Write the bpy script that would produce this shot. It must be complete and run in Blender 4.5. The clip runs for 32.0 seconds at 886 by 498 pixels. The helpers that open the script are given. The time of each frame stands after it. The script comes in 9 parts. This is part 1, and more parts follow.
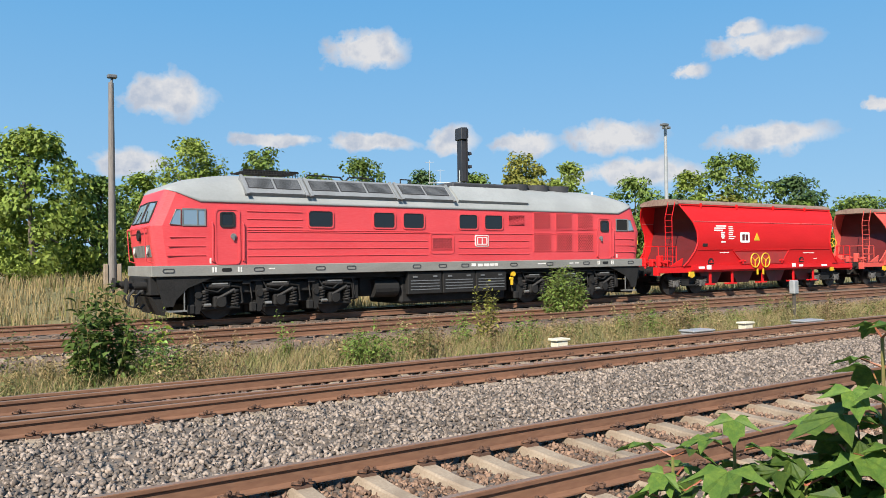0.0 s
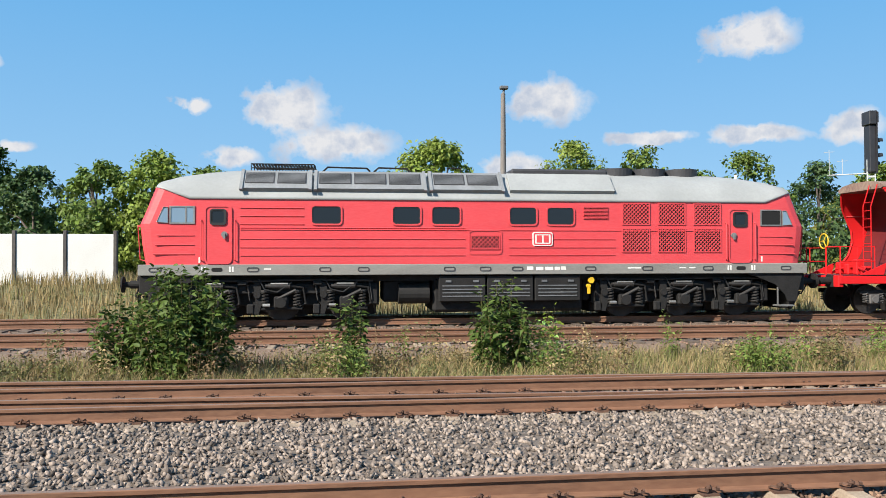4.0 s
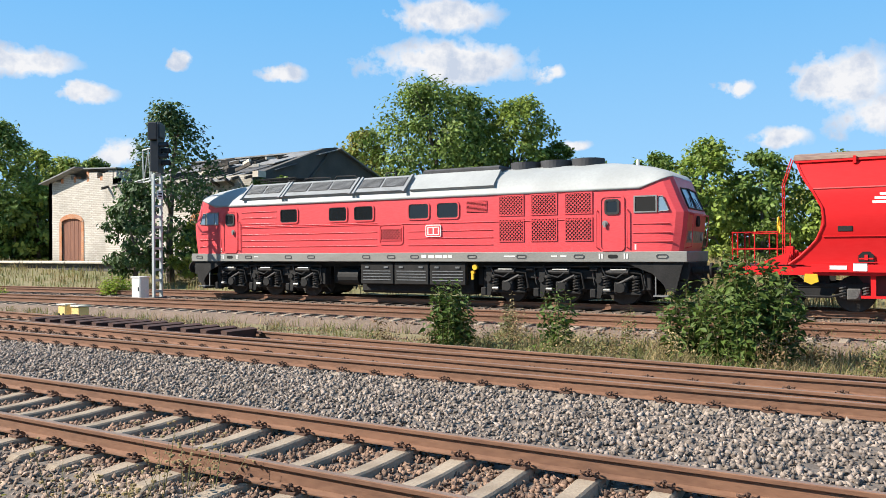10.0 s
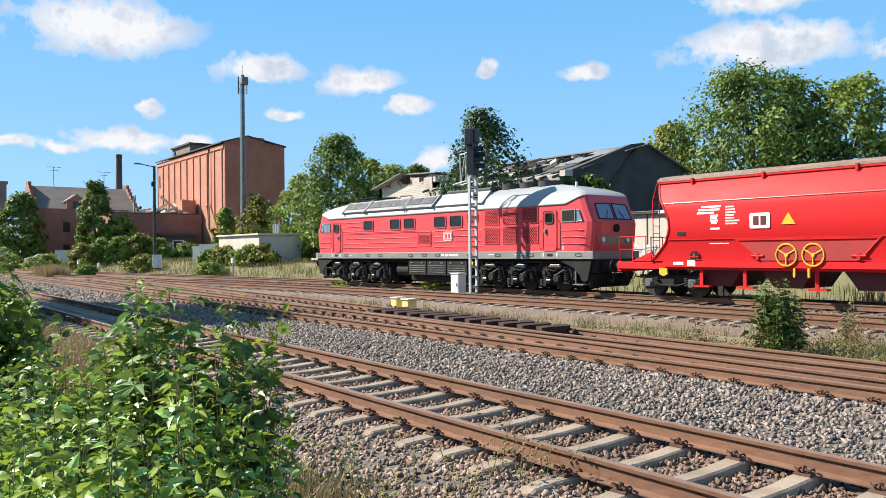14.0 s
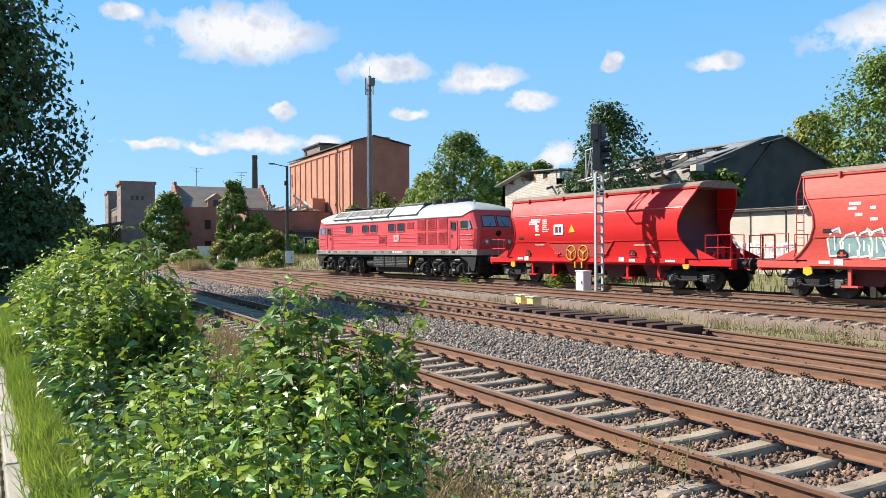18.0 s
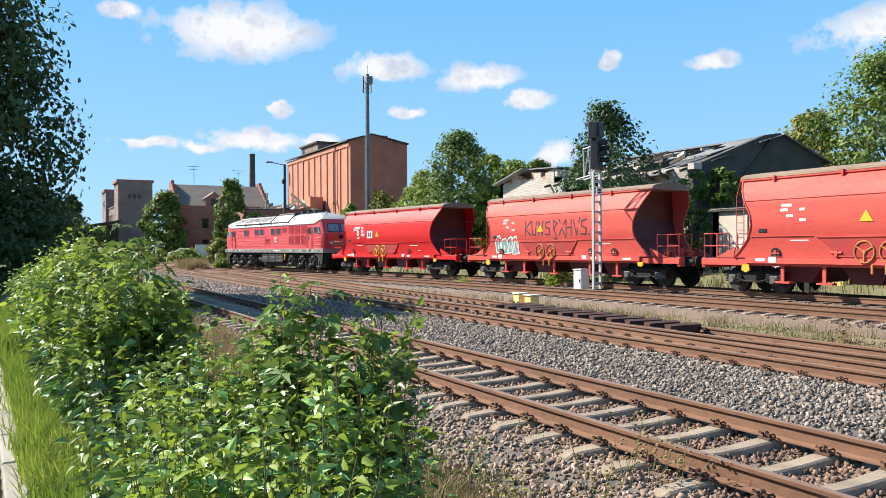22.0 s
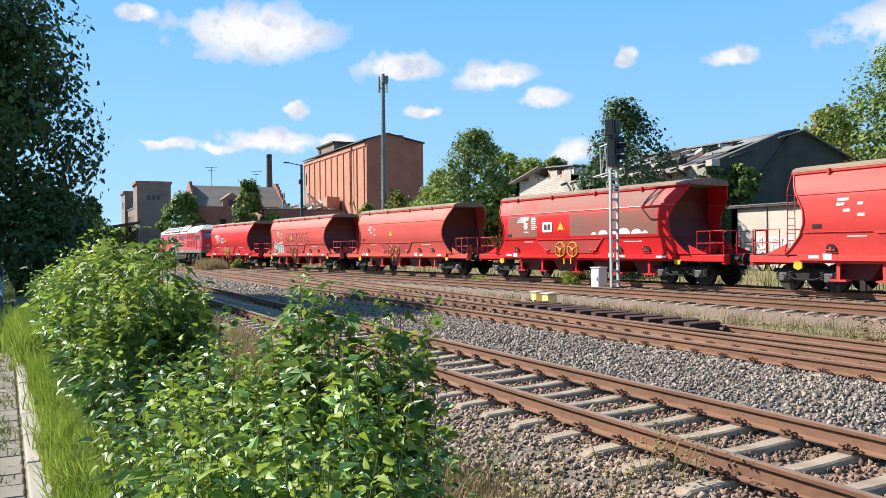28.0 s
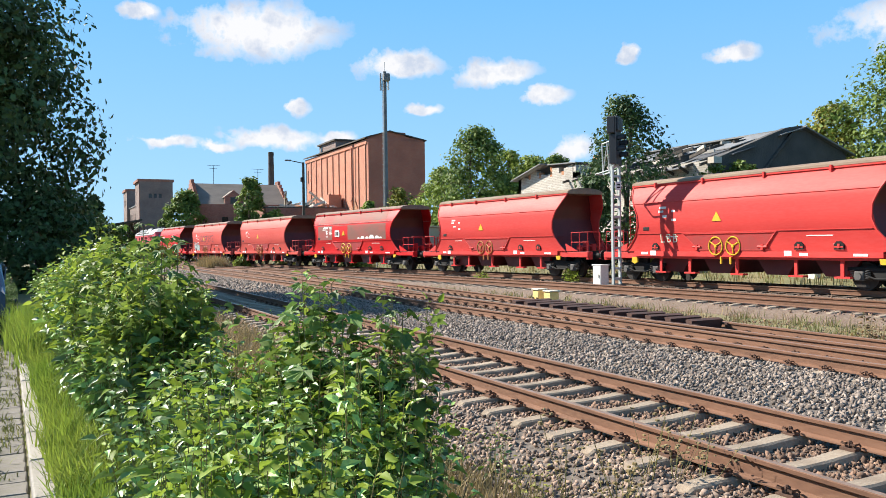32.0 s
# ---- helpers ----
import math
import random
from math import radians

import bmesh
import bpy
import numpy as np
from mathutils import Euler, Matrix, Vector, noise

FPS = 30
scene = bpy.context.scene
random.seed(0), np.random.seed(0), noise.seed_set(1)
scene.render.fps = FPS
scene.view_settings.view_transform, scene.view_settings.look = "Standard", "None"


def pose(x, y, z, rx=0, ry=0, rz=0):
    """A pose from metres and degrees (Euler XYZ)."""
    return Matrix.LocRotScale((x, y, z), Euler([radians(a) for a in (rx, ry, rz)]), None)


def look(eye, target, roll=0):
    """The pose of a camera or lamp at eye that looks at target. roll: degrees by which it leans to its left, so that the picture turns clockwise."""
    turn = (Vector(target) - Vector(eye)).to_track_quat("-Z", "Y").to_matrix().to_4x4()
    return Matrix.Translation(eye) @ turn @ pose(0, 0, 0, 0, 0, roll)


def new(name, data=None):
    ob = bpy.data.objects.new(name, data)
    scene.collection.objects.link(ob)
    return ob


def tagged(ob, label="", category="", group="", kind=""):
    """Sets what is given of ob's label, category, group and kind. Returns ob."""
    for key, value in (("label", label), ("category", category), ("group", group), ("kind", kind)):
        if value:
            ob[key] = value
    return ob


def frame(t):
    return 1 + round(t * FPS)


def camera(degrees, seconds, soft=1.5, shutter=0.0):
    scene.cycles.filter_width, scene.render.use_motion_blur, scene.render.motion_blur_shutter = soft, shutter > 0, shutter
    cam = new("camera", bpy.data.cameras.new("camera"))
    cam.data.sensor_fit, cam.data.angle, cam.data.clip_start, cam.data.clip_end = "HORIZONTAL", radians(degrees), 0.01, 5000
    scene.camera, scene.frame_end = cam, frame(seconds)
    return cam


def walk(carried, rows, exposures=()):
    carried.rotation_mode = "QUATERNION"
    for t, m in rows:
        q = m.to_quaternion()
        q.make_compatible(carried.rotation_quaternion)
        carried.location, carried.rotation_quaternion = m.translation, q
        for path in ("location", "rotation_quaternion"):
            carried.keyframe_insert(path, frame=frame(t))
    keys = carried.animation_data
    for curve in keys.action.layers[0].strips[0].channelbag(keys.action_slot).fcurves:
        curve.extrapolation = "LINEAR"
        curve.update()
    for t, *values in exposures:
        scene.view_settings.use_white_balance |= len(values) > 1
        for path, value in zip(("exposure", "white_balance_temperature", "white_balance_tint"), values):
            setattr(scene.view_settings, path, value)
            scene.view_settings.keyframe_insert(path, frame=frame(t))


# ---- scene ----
cam = camera(58.85, 32.0, soft=0.65)
PATH = [
    (0.0, look((0.287, -0.087, 1.651), (5.8261, 8.2376, 1.7968), -0.82)),
    (0.5, look((0.268, -0.075, 1.651), (5.4583, 8.4715, 1.7980), -0.86)),
    (1.0, look((0.248, -0.063, 1.651), (5.0361, 8.7145, 1.8040), -0.89)),
    (1.5, look((0.223, -0.050, 1.651), (4.5319, 8.9721, 1.8126), -0.84)),
    (2.0, look((0.188, -0.035, 1.651), (3.8236, 9.2790, 1.8091), -0.14)),
    (2.5, look((0.161, -0.026, 1.651), (3.2783, 9.4749, 1.8002), 0.20)),
    (3.0, look((0.136, -0.018, 1.651), (2.7751, 9.6260, 1.8061), 0.29)),
    (3.5, look((0.095, -0.009, 1.651), (1.9277, 9.8206, 1.8039), 0.17)),
    (5.5, look((-0.011, -0.000, 1.651), (-0.2148, 9.9959, 1.8475), -0.88)),
    (6.0, look((-0.049, -0.002, 1.651), (-0.9867, 9.9518, 1.8418), -0.58)),
    (6.5, look((-0.090, -0.008, 1.651), (-1.8290, 9.8392, 1.7546), 0.12)),
    (7.0, look((-0.125, -0.015, 1.651), (-2.5401, 9.6883, 1.7336), -0.08)),
    (7.5, look((-0.157, -0.025, 1.651), (-3.1993, 9.5012, 1.7414), -0.19)),
    (8.0, look((-0.184, -0.034, 1.651), (-3.7381, 9.3129, 1.7360), -0.31)),
    (8.5, look((-0.203, -0.042, 1.651), (-4.1378, 9.1513, 1.7521), -0.14)),
    (9.0, look((-0.225, -0.051, 1.651), (-4.5710, 8.9542, 1.7484), -0.20)),
    (9.5, look((-0.250, -0.064, 1.651), (-5.0740, 8.6950, 1.6894), -0.22)),
    (10.0, look((-0.270, -0.076, 1.651), (-5.4887, 8.4541, 1.6794), -0.34)),
    (10.5, look((-0.291, -0.090, 1.651), (-5.9262, 8.1714, 1.6790), -0.73)),
    (11.0, look((-0.312, -0.105, 1.651), (-6.3518, 7.8652, 1.6870), -0.78)),
    (11.5, look((-0.333, -0.122, 1.651), (-6.7749, 7.5271, 1.6872), -0.73)),
    (12.0, look((-0.351, -0.138, 1.651), (-7.1430, 7.2021, 1.6851), -0.58)),
    (12.5, look((-0.371, -0.157, 1.651), (-7.5422, 6.8126, 1.6777), -0.62)),
    (13.0, look((-0.391, -0.178, 1.651), (-7.9433, 6.3759, 1.6813), -0.54)),
    (13.5, look((-0.404, -0.194, 1.651), (-8.2120, 6.0534, 1.6779), -0.50)),
    (14.0, look((-0.415, -0.208, 1.651), (-8.4342, 5.7656, 1.6792), -0.48)),
    (14.5, look((-0.424, -0.221, 1.651), (-8.6270, 5.4982, 1.6735), -0.47)),
    (15.0, look((-0.433, -0.234, 1.651), (-8.8043, 5.2357, 1.6690), -0.40)),
    (15.5, look((-0.441, -0.248, 1.651), (-8.9756, 4.9646, 1.6624), -0.37)),
    (17.5, look((-0.458, -0.276, 1.651), (-9.3064, 4.3820, 1.6496), -0.27)),
    (18.0, look((-0.458, -0.276, 1.651), (-9.3047, 4.3853, 1.6514), -0.27)),
    (18.5, look((-0.457, -0.276, 1.651), (-9.3007, 4.3929, 1.6480), -0.32)),
    (19.0, look((-0.458, -0.276, 1.651), (-9.3058, 4.3831, 1.6437), -0.33)),
    (19.5, look((-0.457, -0.276, 1.651), (-9.2992, 4.3956, 1.6371), -0.33)),
    (20.0, look((-0.457, -0.275, 1.651), (-9.2971, 4.3995, 1.6297), -0.24)),
    (20.5, look((-0.457, -0.275, 1.651), (-9.2963, 4.4011, 1.6446), -0.31)),
    (21.0, look((-0.457, -0.275, 1.651), (-9.2956, 4.4024, 1.6372), -0.33)),
    (21.5, look((-0.457, -0.275, 1.651), (-9.2964, 4.4008, 1.6317), -0.30)),
    (22.0, look((-0.457, -0.275, 1.651), (-9.2913, 4.4105, 1.6318), -0.30)),
    (22.5, look((-0.457, -0.275, 1.651), (-9.2917, 4.4097, 1.6302), -0.43)),
    (23.0, look((-0.457, -0.275, 1.651), (-9.2946, 4.4042, 1.6294), -0.48)),
    (23.5, look((-0.457, -0.275, 1.651), (-9.2930, 4.4073, 1.6284), -0.53)),
    (24.0, look((-0.458, -0.277, 1.651), (-9.3185, 4.3588, 1.6279), -0.51)),
    (24.5, look((-0.460, -0.281, 1.651), (-9.3613, 4.2762, 1.6269), -0.49)),
    (25.0, look((-0.462, -0.284, 1.651), (-9.3919, 4.2160, 1.6263), -0.49)),
    (25.5, look((-0.462, -0.285, 1.651), (-9.3978, 4.2042, 1.6263), -0.51)),
    (27.5, look((-0.462, -0.285, 1.651), (-9.3966, 4.2066, 1.6216), -0.64)),
    (28.0, look((-0.462, -0.285, 1.651), (-9.3933, 4.2131, 1.6199), -0.68)),
    (28.5, look((-0.462, -0.285, 1.651), (-9.3940, 4.2116, 1.6122), -0.61)),
    (29.0, look((-0.463, -0.286, 1.651), (-9.4067, 4.1864, 1.6113), -0.72)),
    (29.5, look((-0.463, -0.286, 1.651), (-9.4091, 4.1816, 1.6088), -0.69)),
    (30.0, look((-0.463, -0.286, 1.651), (-9.4091, 4.1816, 1.6088), -0.69)),
    (30.5, look((-0.462, -0.286, 1.651), (-9.4056, 4.1885, 1.6067), -0.63)),
    (31.0, look((-0.462, -0.286, 1.651), (-9.4042, 4.1913, 1.6089), -0.70)),
    (31.5, look((-0.462, -0.286, 1.651), (-9.4033, 4.1930, 1.6032), -0.64)),
    (32.0, look((-0.462, -0.286, 1.651), (-9.4041, 4.1912, 1.5893), -0.75)),
]
walk(cam, PATH, [(0.0, 0.77), (3.0, 0.84), (8.0, 1.04), (32.0, 1.16)])

# ---- world, sun, exposure ----
SUN = Vector((-0.8, -0.6, 0.0)) * math.cos(radians(38)) + Vector((0, 0, math.sin(radians(38))))
world = bpy.data.worlds.new("sky")
scene.world = world
world.use_nodes = True
wn, wl = world.node_tree.nodes, world.node_tree.links
wn.clear()


def wnode(kind, *ins, op=None):
    """A node of the world, its inputs given as values or as sockets."""
    k = wn.new("ShaderNode" + kind)
    if op:
        k.operation = op
    for i, v in enumerate(ins):
        if v is None:
            continue
        if isinstance(v, bpy.types.NodeSocket):
            wl.new(v, k.inputs[i])
        else:
            k.inputs[i].default_value = v
    return k


sky = wn.new("ShaderNodeTexSky")
sky.sky_type, sky.sun_disc = "NISHITA", False
sky.sun_elevation, sky.sun_rotation = radians(38), radians(233)
sky.air_density, sky.dust_density, sky.ozone_density = 1.0, 0.1, 3.0
clear = sky.outputs[0]
# fair-weather clouds, each at an azimuth and an elevation in degrees, with its half width and half height
ray_ = wn.new("ShaderNodeTexCoord").outputs["Generated"]
sep = wnode("SeparateXYZ", ray_)
azim = wnode("Math", wnode("Math", sep.outputs[0], -1.0, op="MULTIPLY").outputs[0], sep.outputs[1], op="ARCTAN2").outputs[0]
elev = wnode("Math", sep.outputs[2], op="ARCSINE").outputs[0]
deg = wnode("VectorMath", wnode("CombineXYZ", azim, elev, 0.0).outputs[0], (57.2958, 57.2958, 0), op="MULTIPLY").outputs[0]
puff = wnode("TexNoise", deg, None, 0.5, 5.0, 0.58)
warp = wnode("VectorMath", wnode("VectorMath", puff.outputs["Color"], (0.5, 0.5, 0.5), op="SUBTRACT").outputs[0], (2.4, 1.5, 0), op="MULTIPLY").outputs[0]
deg2 = wnode("VectorMath", deg, warp, op="ADD").outputs[0]
cover = None


def cloud(az, el, w, h):
    global cover
    d = wnode("VectorMath", deg2, (az, el - h * 0.25, 0), op="SUBTRACT").outputs[0]
    d = wnode("VectorMath", d, (0.85 / w, 0.85 / h, 0), op="MULTIPLY").outputs[0]
    d = wnode("VectorMath", d, op="LENGTH").outputs["Value"]
    cover = d if cover is None else wnode("Math", cover, d, 0.3, op="SMOOTH_MIN").outputs[0]


cloud(-14.6, 11.9, 2.7, 1.4)
cloud(-28.5, 15.4, 2.6, 1.3)
cloud(-56.1, 14.4, 3.1, 0.8)
cloud(-54.7, 15.3, 1.3, 0.5)
cloud(-51.3, 12.9, 1.2, 0.5)
cloud(-46.0, 8.8, 3.0, 1.0)
cloud(-39.8, 8.5, 2.0, 0.8)
cloud(-56.6, 8.2, 3.4, 0.9)
cloud(-47.7, 6.2, 4.4, 0.9)
cloud(-12.0, 7.2, 2.2, 0.9)
cloud(-28.6, 8.7, 3.1, 0.6)
cloud(-21.8, 8.8, 2.8, 0.4)
cloud(-34.4, 9.0, 1.8, 0.9)
cloud(-62.8, 9.5, 0.9, 0.4)
cloud(4.4, 11.3, 2.9, 1.7)
cloud(0.8, 8.9, 3.8, 1.2)
cloud(8.0, 7.6, 1.6, 0.7)
cloud(10.8, 11.0, 0.9, 0.6)
cloud(30.8, 13.8, 5.2, 1.5)
cloud(31.2, 17.0, 3.5, 1.1)
cloud(23.6, 12.8, 0.9, 0.6)
cloud(42.8, 12.7, 1.4, 0.5)
cloud(49.8, 13.2, 0.6, 0.6)
cloud(53.9, 7.0, 1.4, 0.8)
cloud(22.0, 7.6, 1.2, 0.4)
cloud(66.3, 13.1, 2.8, 0.9)
cloud(59.3, 12.4, 2.7, 0.8)
cloud(55.8, 10.8, 1.7, 0.6)
cloud(64.7, 9.9, 1.3, 0.4)
cloud(71.0, 7.7, 1.3, 0.4)
cloud(76.3, 15.4, 4.9, 1.7)
cloud(84.2, 15.9, 1.1, 0.5)
cloud(73.9, 10.0, 1.0, 0.5)
cloud(75.4, 7.8, 3.2, 0.7)
cloud(82.6, 7.4, 2.0, 0.35)
cloud(79.6, 7.2, 1.6, 0.35)
fluff = wnode("Math", puff.outputs[0], 0.5, op="SUBTRACT").outputs[0]
edge = wnode("Math", cover, wnode("Math", fluff, 1.7, op="MULTIPLY").outputs[0], op="ADD").outputs[0]
mask = wnode("MapRange", edge, 1.08, 0.62, 0.0, 0.95).outputs[0]
tone = wn.new("ShaderNodeMix")
tone.data_type = "RGBA"
tone.inputs[6].default_value, tone.inputs[7].default_value = (0.60, 0.66, 0.78, 1), (0.92, 0.91, 0.92, 1)
wl.new(wnode("MapRange", puff.outputs[0], 0.36, 0.55, 0.0, 1.0).outputs[0], tone.inputs[0])
blue, white = wn.new("ShaderNodeBackground"), wn.new("ShaderNodeBackground")
haze = wn.new("ShaderNodeMix")
haze.data_type = "RGBA"
low_, high_ = (2.3, 4.05, 5.9, 1), (0.86, 2.92, 5.55, 1)
air = wn.new("ShaderNodeMix")
air.data_type = "RGBA"
air.inputs[6].default_value, air.inputs[7].default_value = low_, high_
wl.new(wnode("MapRange", elev, 0.0, 0.36, 0.0, 1.0).outputs[0], air.inputs[0])
wl.new(air.outputs[2], haze.inputs[7])
wl.new(wnode("MapRange", elev, 0.3, 0.9, 0.92, 0.25).outputs[0], haze.inputs[0])
wl.new(clear, haze.inputs[6])
wl.new(haze.outputs[2], blue.inputs[0])
wl.new(tone.outputs[2], white.inputs[0])
blue.inputs[1].default_value, white.inputs[1].default_value = 0.082, 0.49
both = wnode("MixShader", mask, blue.outputs[0], white.outputs[0])
wout = wn.new("ShaderNodeOutputWorld")
wl.new(both.outputs[0], wout.inputs[0])
sun = new("sun", bpy.data.lights.new("sun", "SUN"))
sun.data.energy, sun.data.angle, sun.data.color = 5.0, radians(0.5), (1.0, 0.93, 0.82)
sun.matrix_world = look(SUN * 50, (0, 0, 0))

# ---- materials ----
MATS = {}


def mat(name, a, b=None, c=None, scale=3.0, fine=40.0, rough=0.8, metal=0.0, bump=0.15, lo=0.35, hi=0.65, stretch=(1, 1, 1),
        fine_mix=0.35, vary=0.0, spec=0.5, transmit=0.0, island=False, detail=4.0):
    """Colour a to b by broad noise, towards c by fine noise; bump from the fine noise; vary: value change from piece to piece."""
    if name in MATS:
        return MATS[name]
    m = bpy.data.materials.new(name)
    MATS[name] = m
    m.use_nodes = True
    n, l = m.node_tree.nodes, m.node_tree.links
    bs = n["Principled BSDF"]
    b = b or tuple(v * 0.75 for v in a)
    c = c or tuple(v * 0.6 for v in a)
    co = n.new("ShaderNodeTexCoord")
    mp = n.new("ShaderNodeMapping")
    mp.inputs["Scale"].default_value = stretch
    l.new(co.outputs["Object"], mp.inputs[0])
    n1, n2 = n.new("ShaderNodeTexNoise"), n.new("ShaderNodeTexNoise")
    n1.inputs["Scale"].default_value, n1.inputs["Detail"].default_value = scale, detail
    n2.inputs["Scale"].default_value, n2.inputs["Detail"].default_value = fine, 3
    for k in (n1, n2):
        l.new(mp.outputs[0], k.inputs["Vector"])
    r1, r2 = n.new("ShaderNodeMapRange"), n.new("ShaderNodeMapRange")
    for r, k in ((r1, n1), (r2, n2)):
        r.inputs[1].default_value, r.inputs[2].default_value = lo, hi
        l.new(k.outputs[0], r.inputs[0])
    m1, m2 = n.new("ShaderNodeMix"), n.new("ShaderNodeMix")
    m1.data_type = m2.data_type = "RGBA"
    m1.inputs[6].default_value, m1.inputs[7].default_value = (*a, 1), (*b, 1)
    l.new(r1.outputs[0], m1.inputs[0])
    sc = n.new("ShaderNodeMath")
    sc.operation = "MULTIPLY"
    sc.inputs[1].default_value = fine_mix
    l.new(r2.outputs[0], sc.inputs[0])
    l.new(sc.outputs[0], m2.inputs[0])
    l.new(m1.outputs[2], m2.inputs[6])
    m2.inputs[7].default_value = (*c, 1)
    out = m2.outputs[2]
    if vary:
        src = n.new("ShaderNodeNewGeometry").outputs["Random Per Island"] if island else n.new("ShaderNodeObjectInfo").outputs["Random"]
        hs = n.new("ShaderNodeHueSaturation")
        mr = n.new("ShaderNodeMapRange")
        mr.inputs[3].default_value, mr.inputs[4].default_value = 1 - vary, 1 + vary
        l.new(src, mr.inputs[0])
        l.new(mr.outputs[0], hs.inputs["Value"])
        l.new(out, hs.inputs["Color"])
        out = hs.outputs[0]
    l.new(out, bs.inputs["Base Color"])
    rr = n.new("ShaderNodeMapRange")
    rr.inputs[3].default_value, rr.inputs[4].default_value = max(rough - 0.1, 0.02), min(rough + 0.1, 1)
    l.new(n1.outputs[0], rr.inputs[0])
    l.new(rr.outputs[0], bs.inputs["Roughness"])
    bs.inputs["Metallic"].default_value = metal
    bs.inputs["Specular IOR Level"].default_value = spec
    if bump:
        bp = n.new("ShaderNodeBump")
        bp.inputs["Strength"].default_value, bp.inputs["Distance"].default_value = bump, 0.02
        l.new(n2.outputs[0], bp.inputs["Height"])
        l.new(bp.outputs[0], bs.inputs["Normal"])
    if transmit:
        tr = n.new("ShaderNodeBsdfTranslucent")
        mx = n.new("ShaderNodeMixShader")
        mx.inputs[0].default_value = transmit
        l.new(out, tr.inputs[0])
        l.new(bs.outputs[0], mx.inputs[1])
        l.new(tr.outputs[0], mx.inputs[2])
        l.new(mx.outputs[0], n["Material Output"].inputs[0])
    return m


def plain(name, col, rough=0.5, metal=0.0, emit=None):
    if name in MATS:
        return MATS[name]
    m = bpy.data.materials.new(name)
    MATS[name] = m
    m.use_nodes = True
    bs = m.node_tree.nodes["Principled BSDF"]
    bs.inputs["Base Color"].default_value = (*col, 1)
    bs.inputs["Roughness"].default_value, bs.inputs["Metallic"].default_value = rough, metal
    return m


# ---- building helpers ----
def part(name, bm, material, parent=None, label="", smooth=False):
    """Link a bmesh as one mesh object under a thing or a part."""
    me = bpy.data.meshes.new(name)
    bm.to_mesh(me)
    bm.free()
    if smooth:
        me.shade_smooth()
    me.materials.append(material)
    ob = new(name, me)
    ob.parent = parent
    return tagged(ob, label) if label else ob


def shared(name, me, m, parent):
    """A piece on a mesh that others use too."""
    ob = new(name, me)
    ob.parent, ob.matrix_basis = parent, m
    return ob


def thing(name, label, category, group="", kind="", m=None):
    ob = new(name)
    ob.empty_display_size = 0.2
    if m is not None:
        ob.matrix_basis = m
    return tagged(ob, label, category, group, kind)


def box(bm, x0, x1, y0, y1, z0, z1, bevel=0.0, m=None):
    """A box, its edges bevelled."""
    if bevel:
        b2 = bmesh.new()
        bmesh.ops.create_cube(b2, size=1)
        bmesh.ops.scale(b2, vec=(abs(x1 - x0), abs(y1 - y0), abs(z1 - z0)), verts=b2.verts)
        bmesh.ops.bevel(b2, geom=b2.edges[:], offset=bevel, segments=1, affect="EDGES", profile=0.5)
        mm = Matrix.Translation(((x0 + x1) / 2, (y0 + y1) / 2, (z0 + z1) / 2))
        return merge(bm, b2, m @ mm if m is not None else mm)
    c = [(x, y, z) for z in (z0, z1) for y in (y0, y1) for x in (x0, x1)]
    v = [bm.verts.new(m @ Vector(p) if m is not None else p) for p in c]
    for f in ((0, 2, 3, 1), (4, 5, 7, 6), (0, 1, 5, 4), (2, 6, 7, 3), (0, 4, 6, 2), (1, 3, 7, 5)):
        bm.faces.new([v[i] for i in f])
    return bm


def merge(bm, b2, m=None):
    """Copy all of b2 into bm at the pose m, and free b2."""
    if m is not None:
        b2.transform(m)
    made = {v: bm.verts.new(v.co) for v in b2.verts}
    for f in b2.faces:
        bm.faces.new([made[v] for v in f.verts])
    b2.free()
    return bm


def rod(bm, p, q, r=0.02, n=8, r2=None):
    """A round bar from p to q."""
    p, q = Vector(p), Vector(q)
    d = q - p
    a = d.orthogonal().normalized()
    b = d.normalized().cross(a)
    r2 = r if r2 is None else r2
    lo = [bm.verts.new(p + (a * math.cos(k * math.tau / n) + b * math.sin(k * math.tau / n)) * r) for k in range(n)]
    hi = [bm.verts.new(q + (a * math.cos(k * math.tau / n) + b * math.sin(k * math.tau / n)) * r2) for k in range(n)]
    for k in range(n):
        bm.faces.new((lo[k], lo[(k + 1) % n], hi[(k + 1) % n], hi[k]))
    bm.faces.new(lo[::-1])
    bm.faces.new(hi)
    return bm


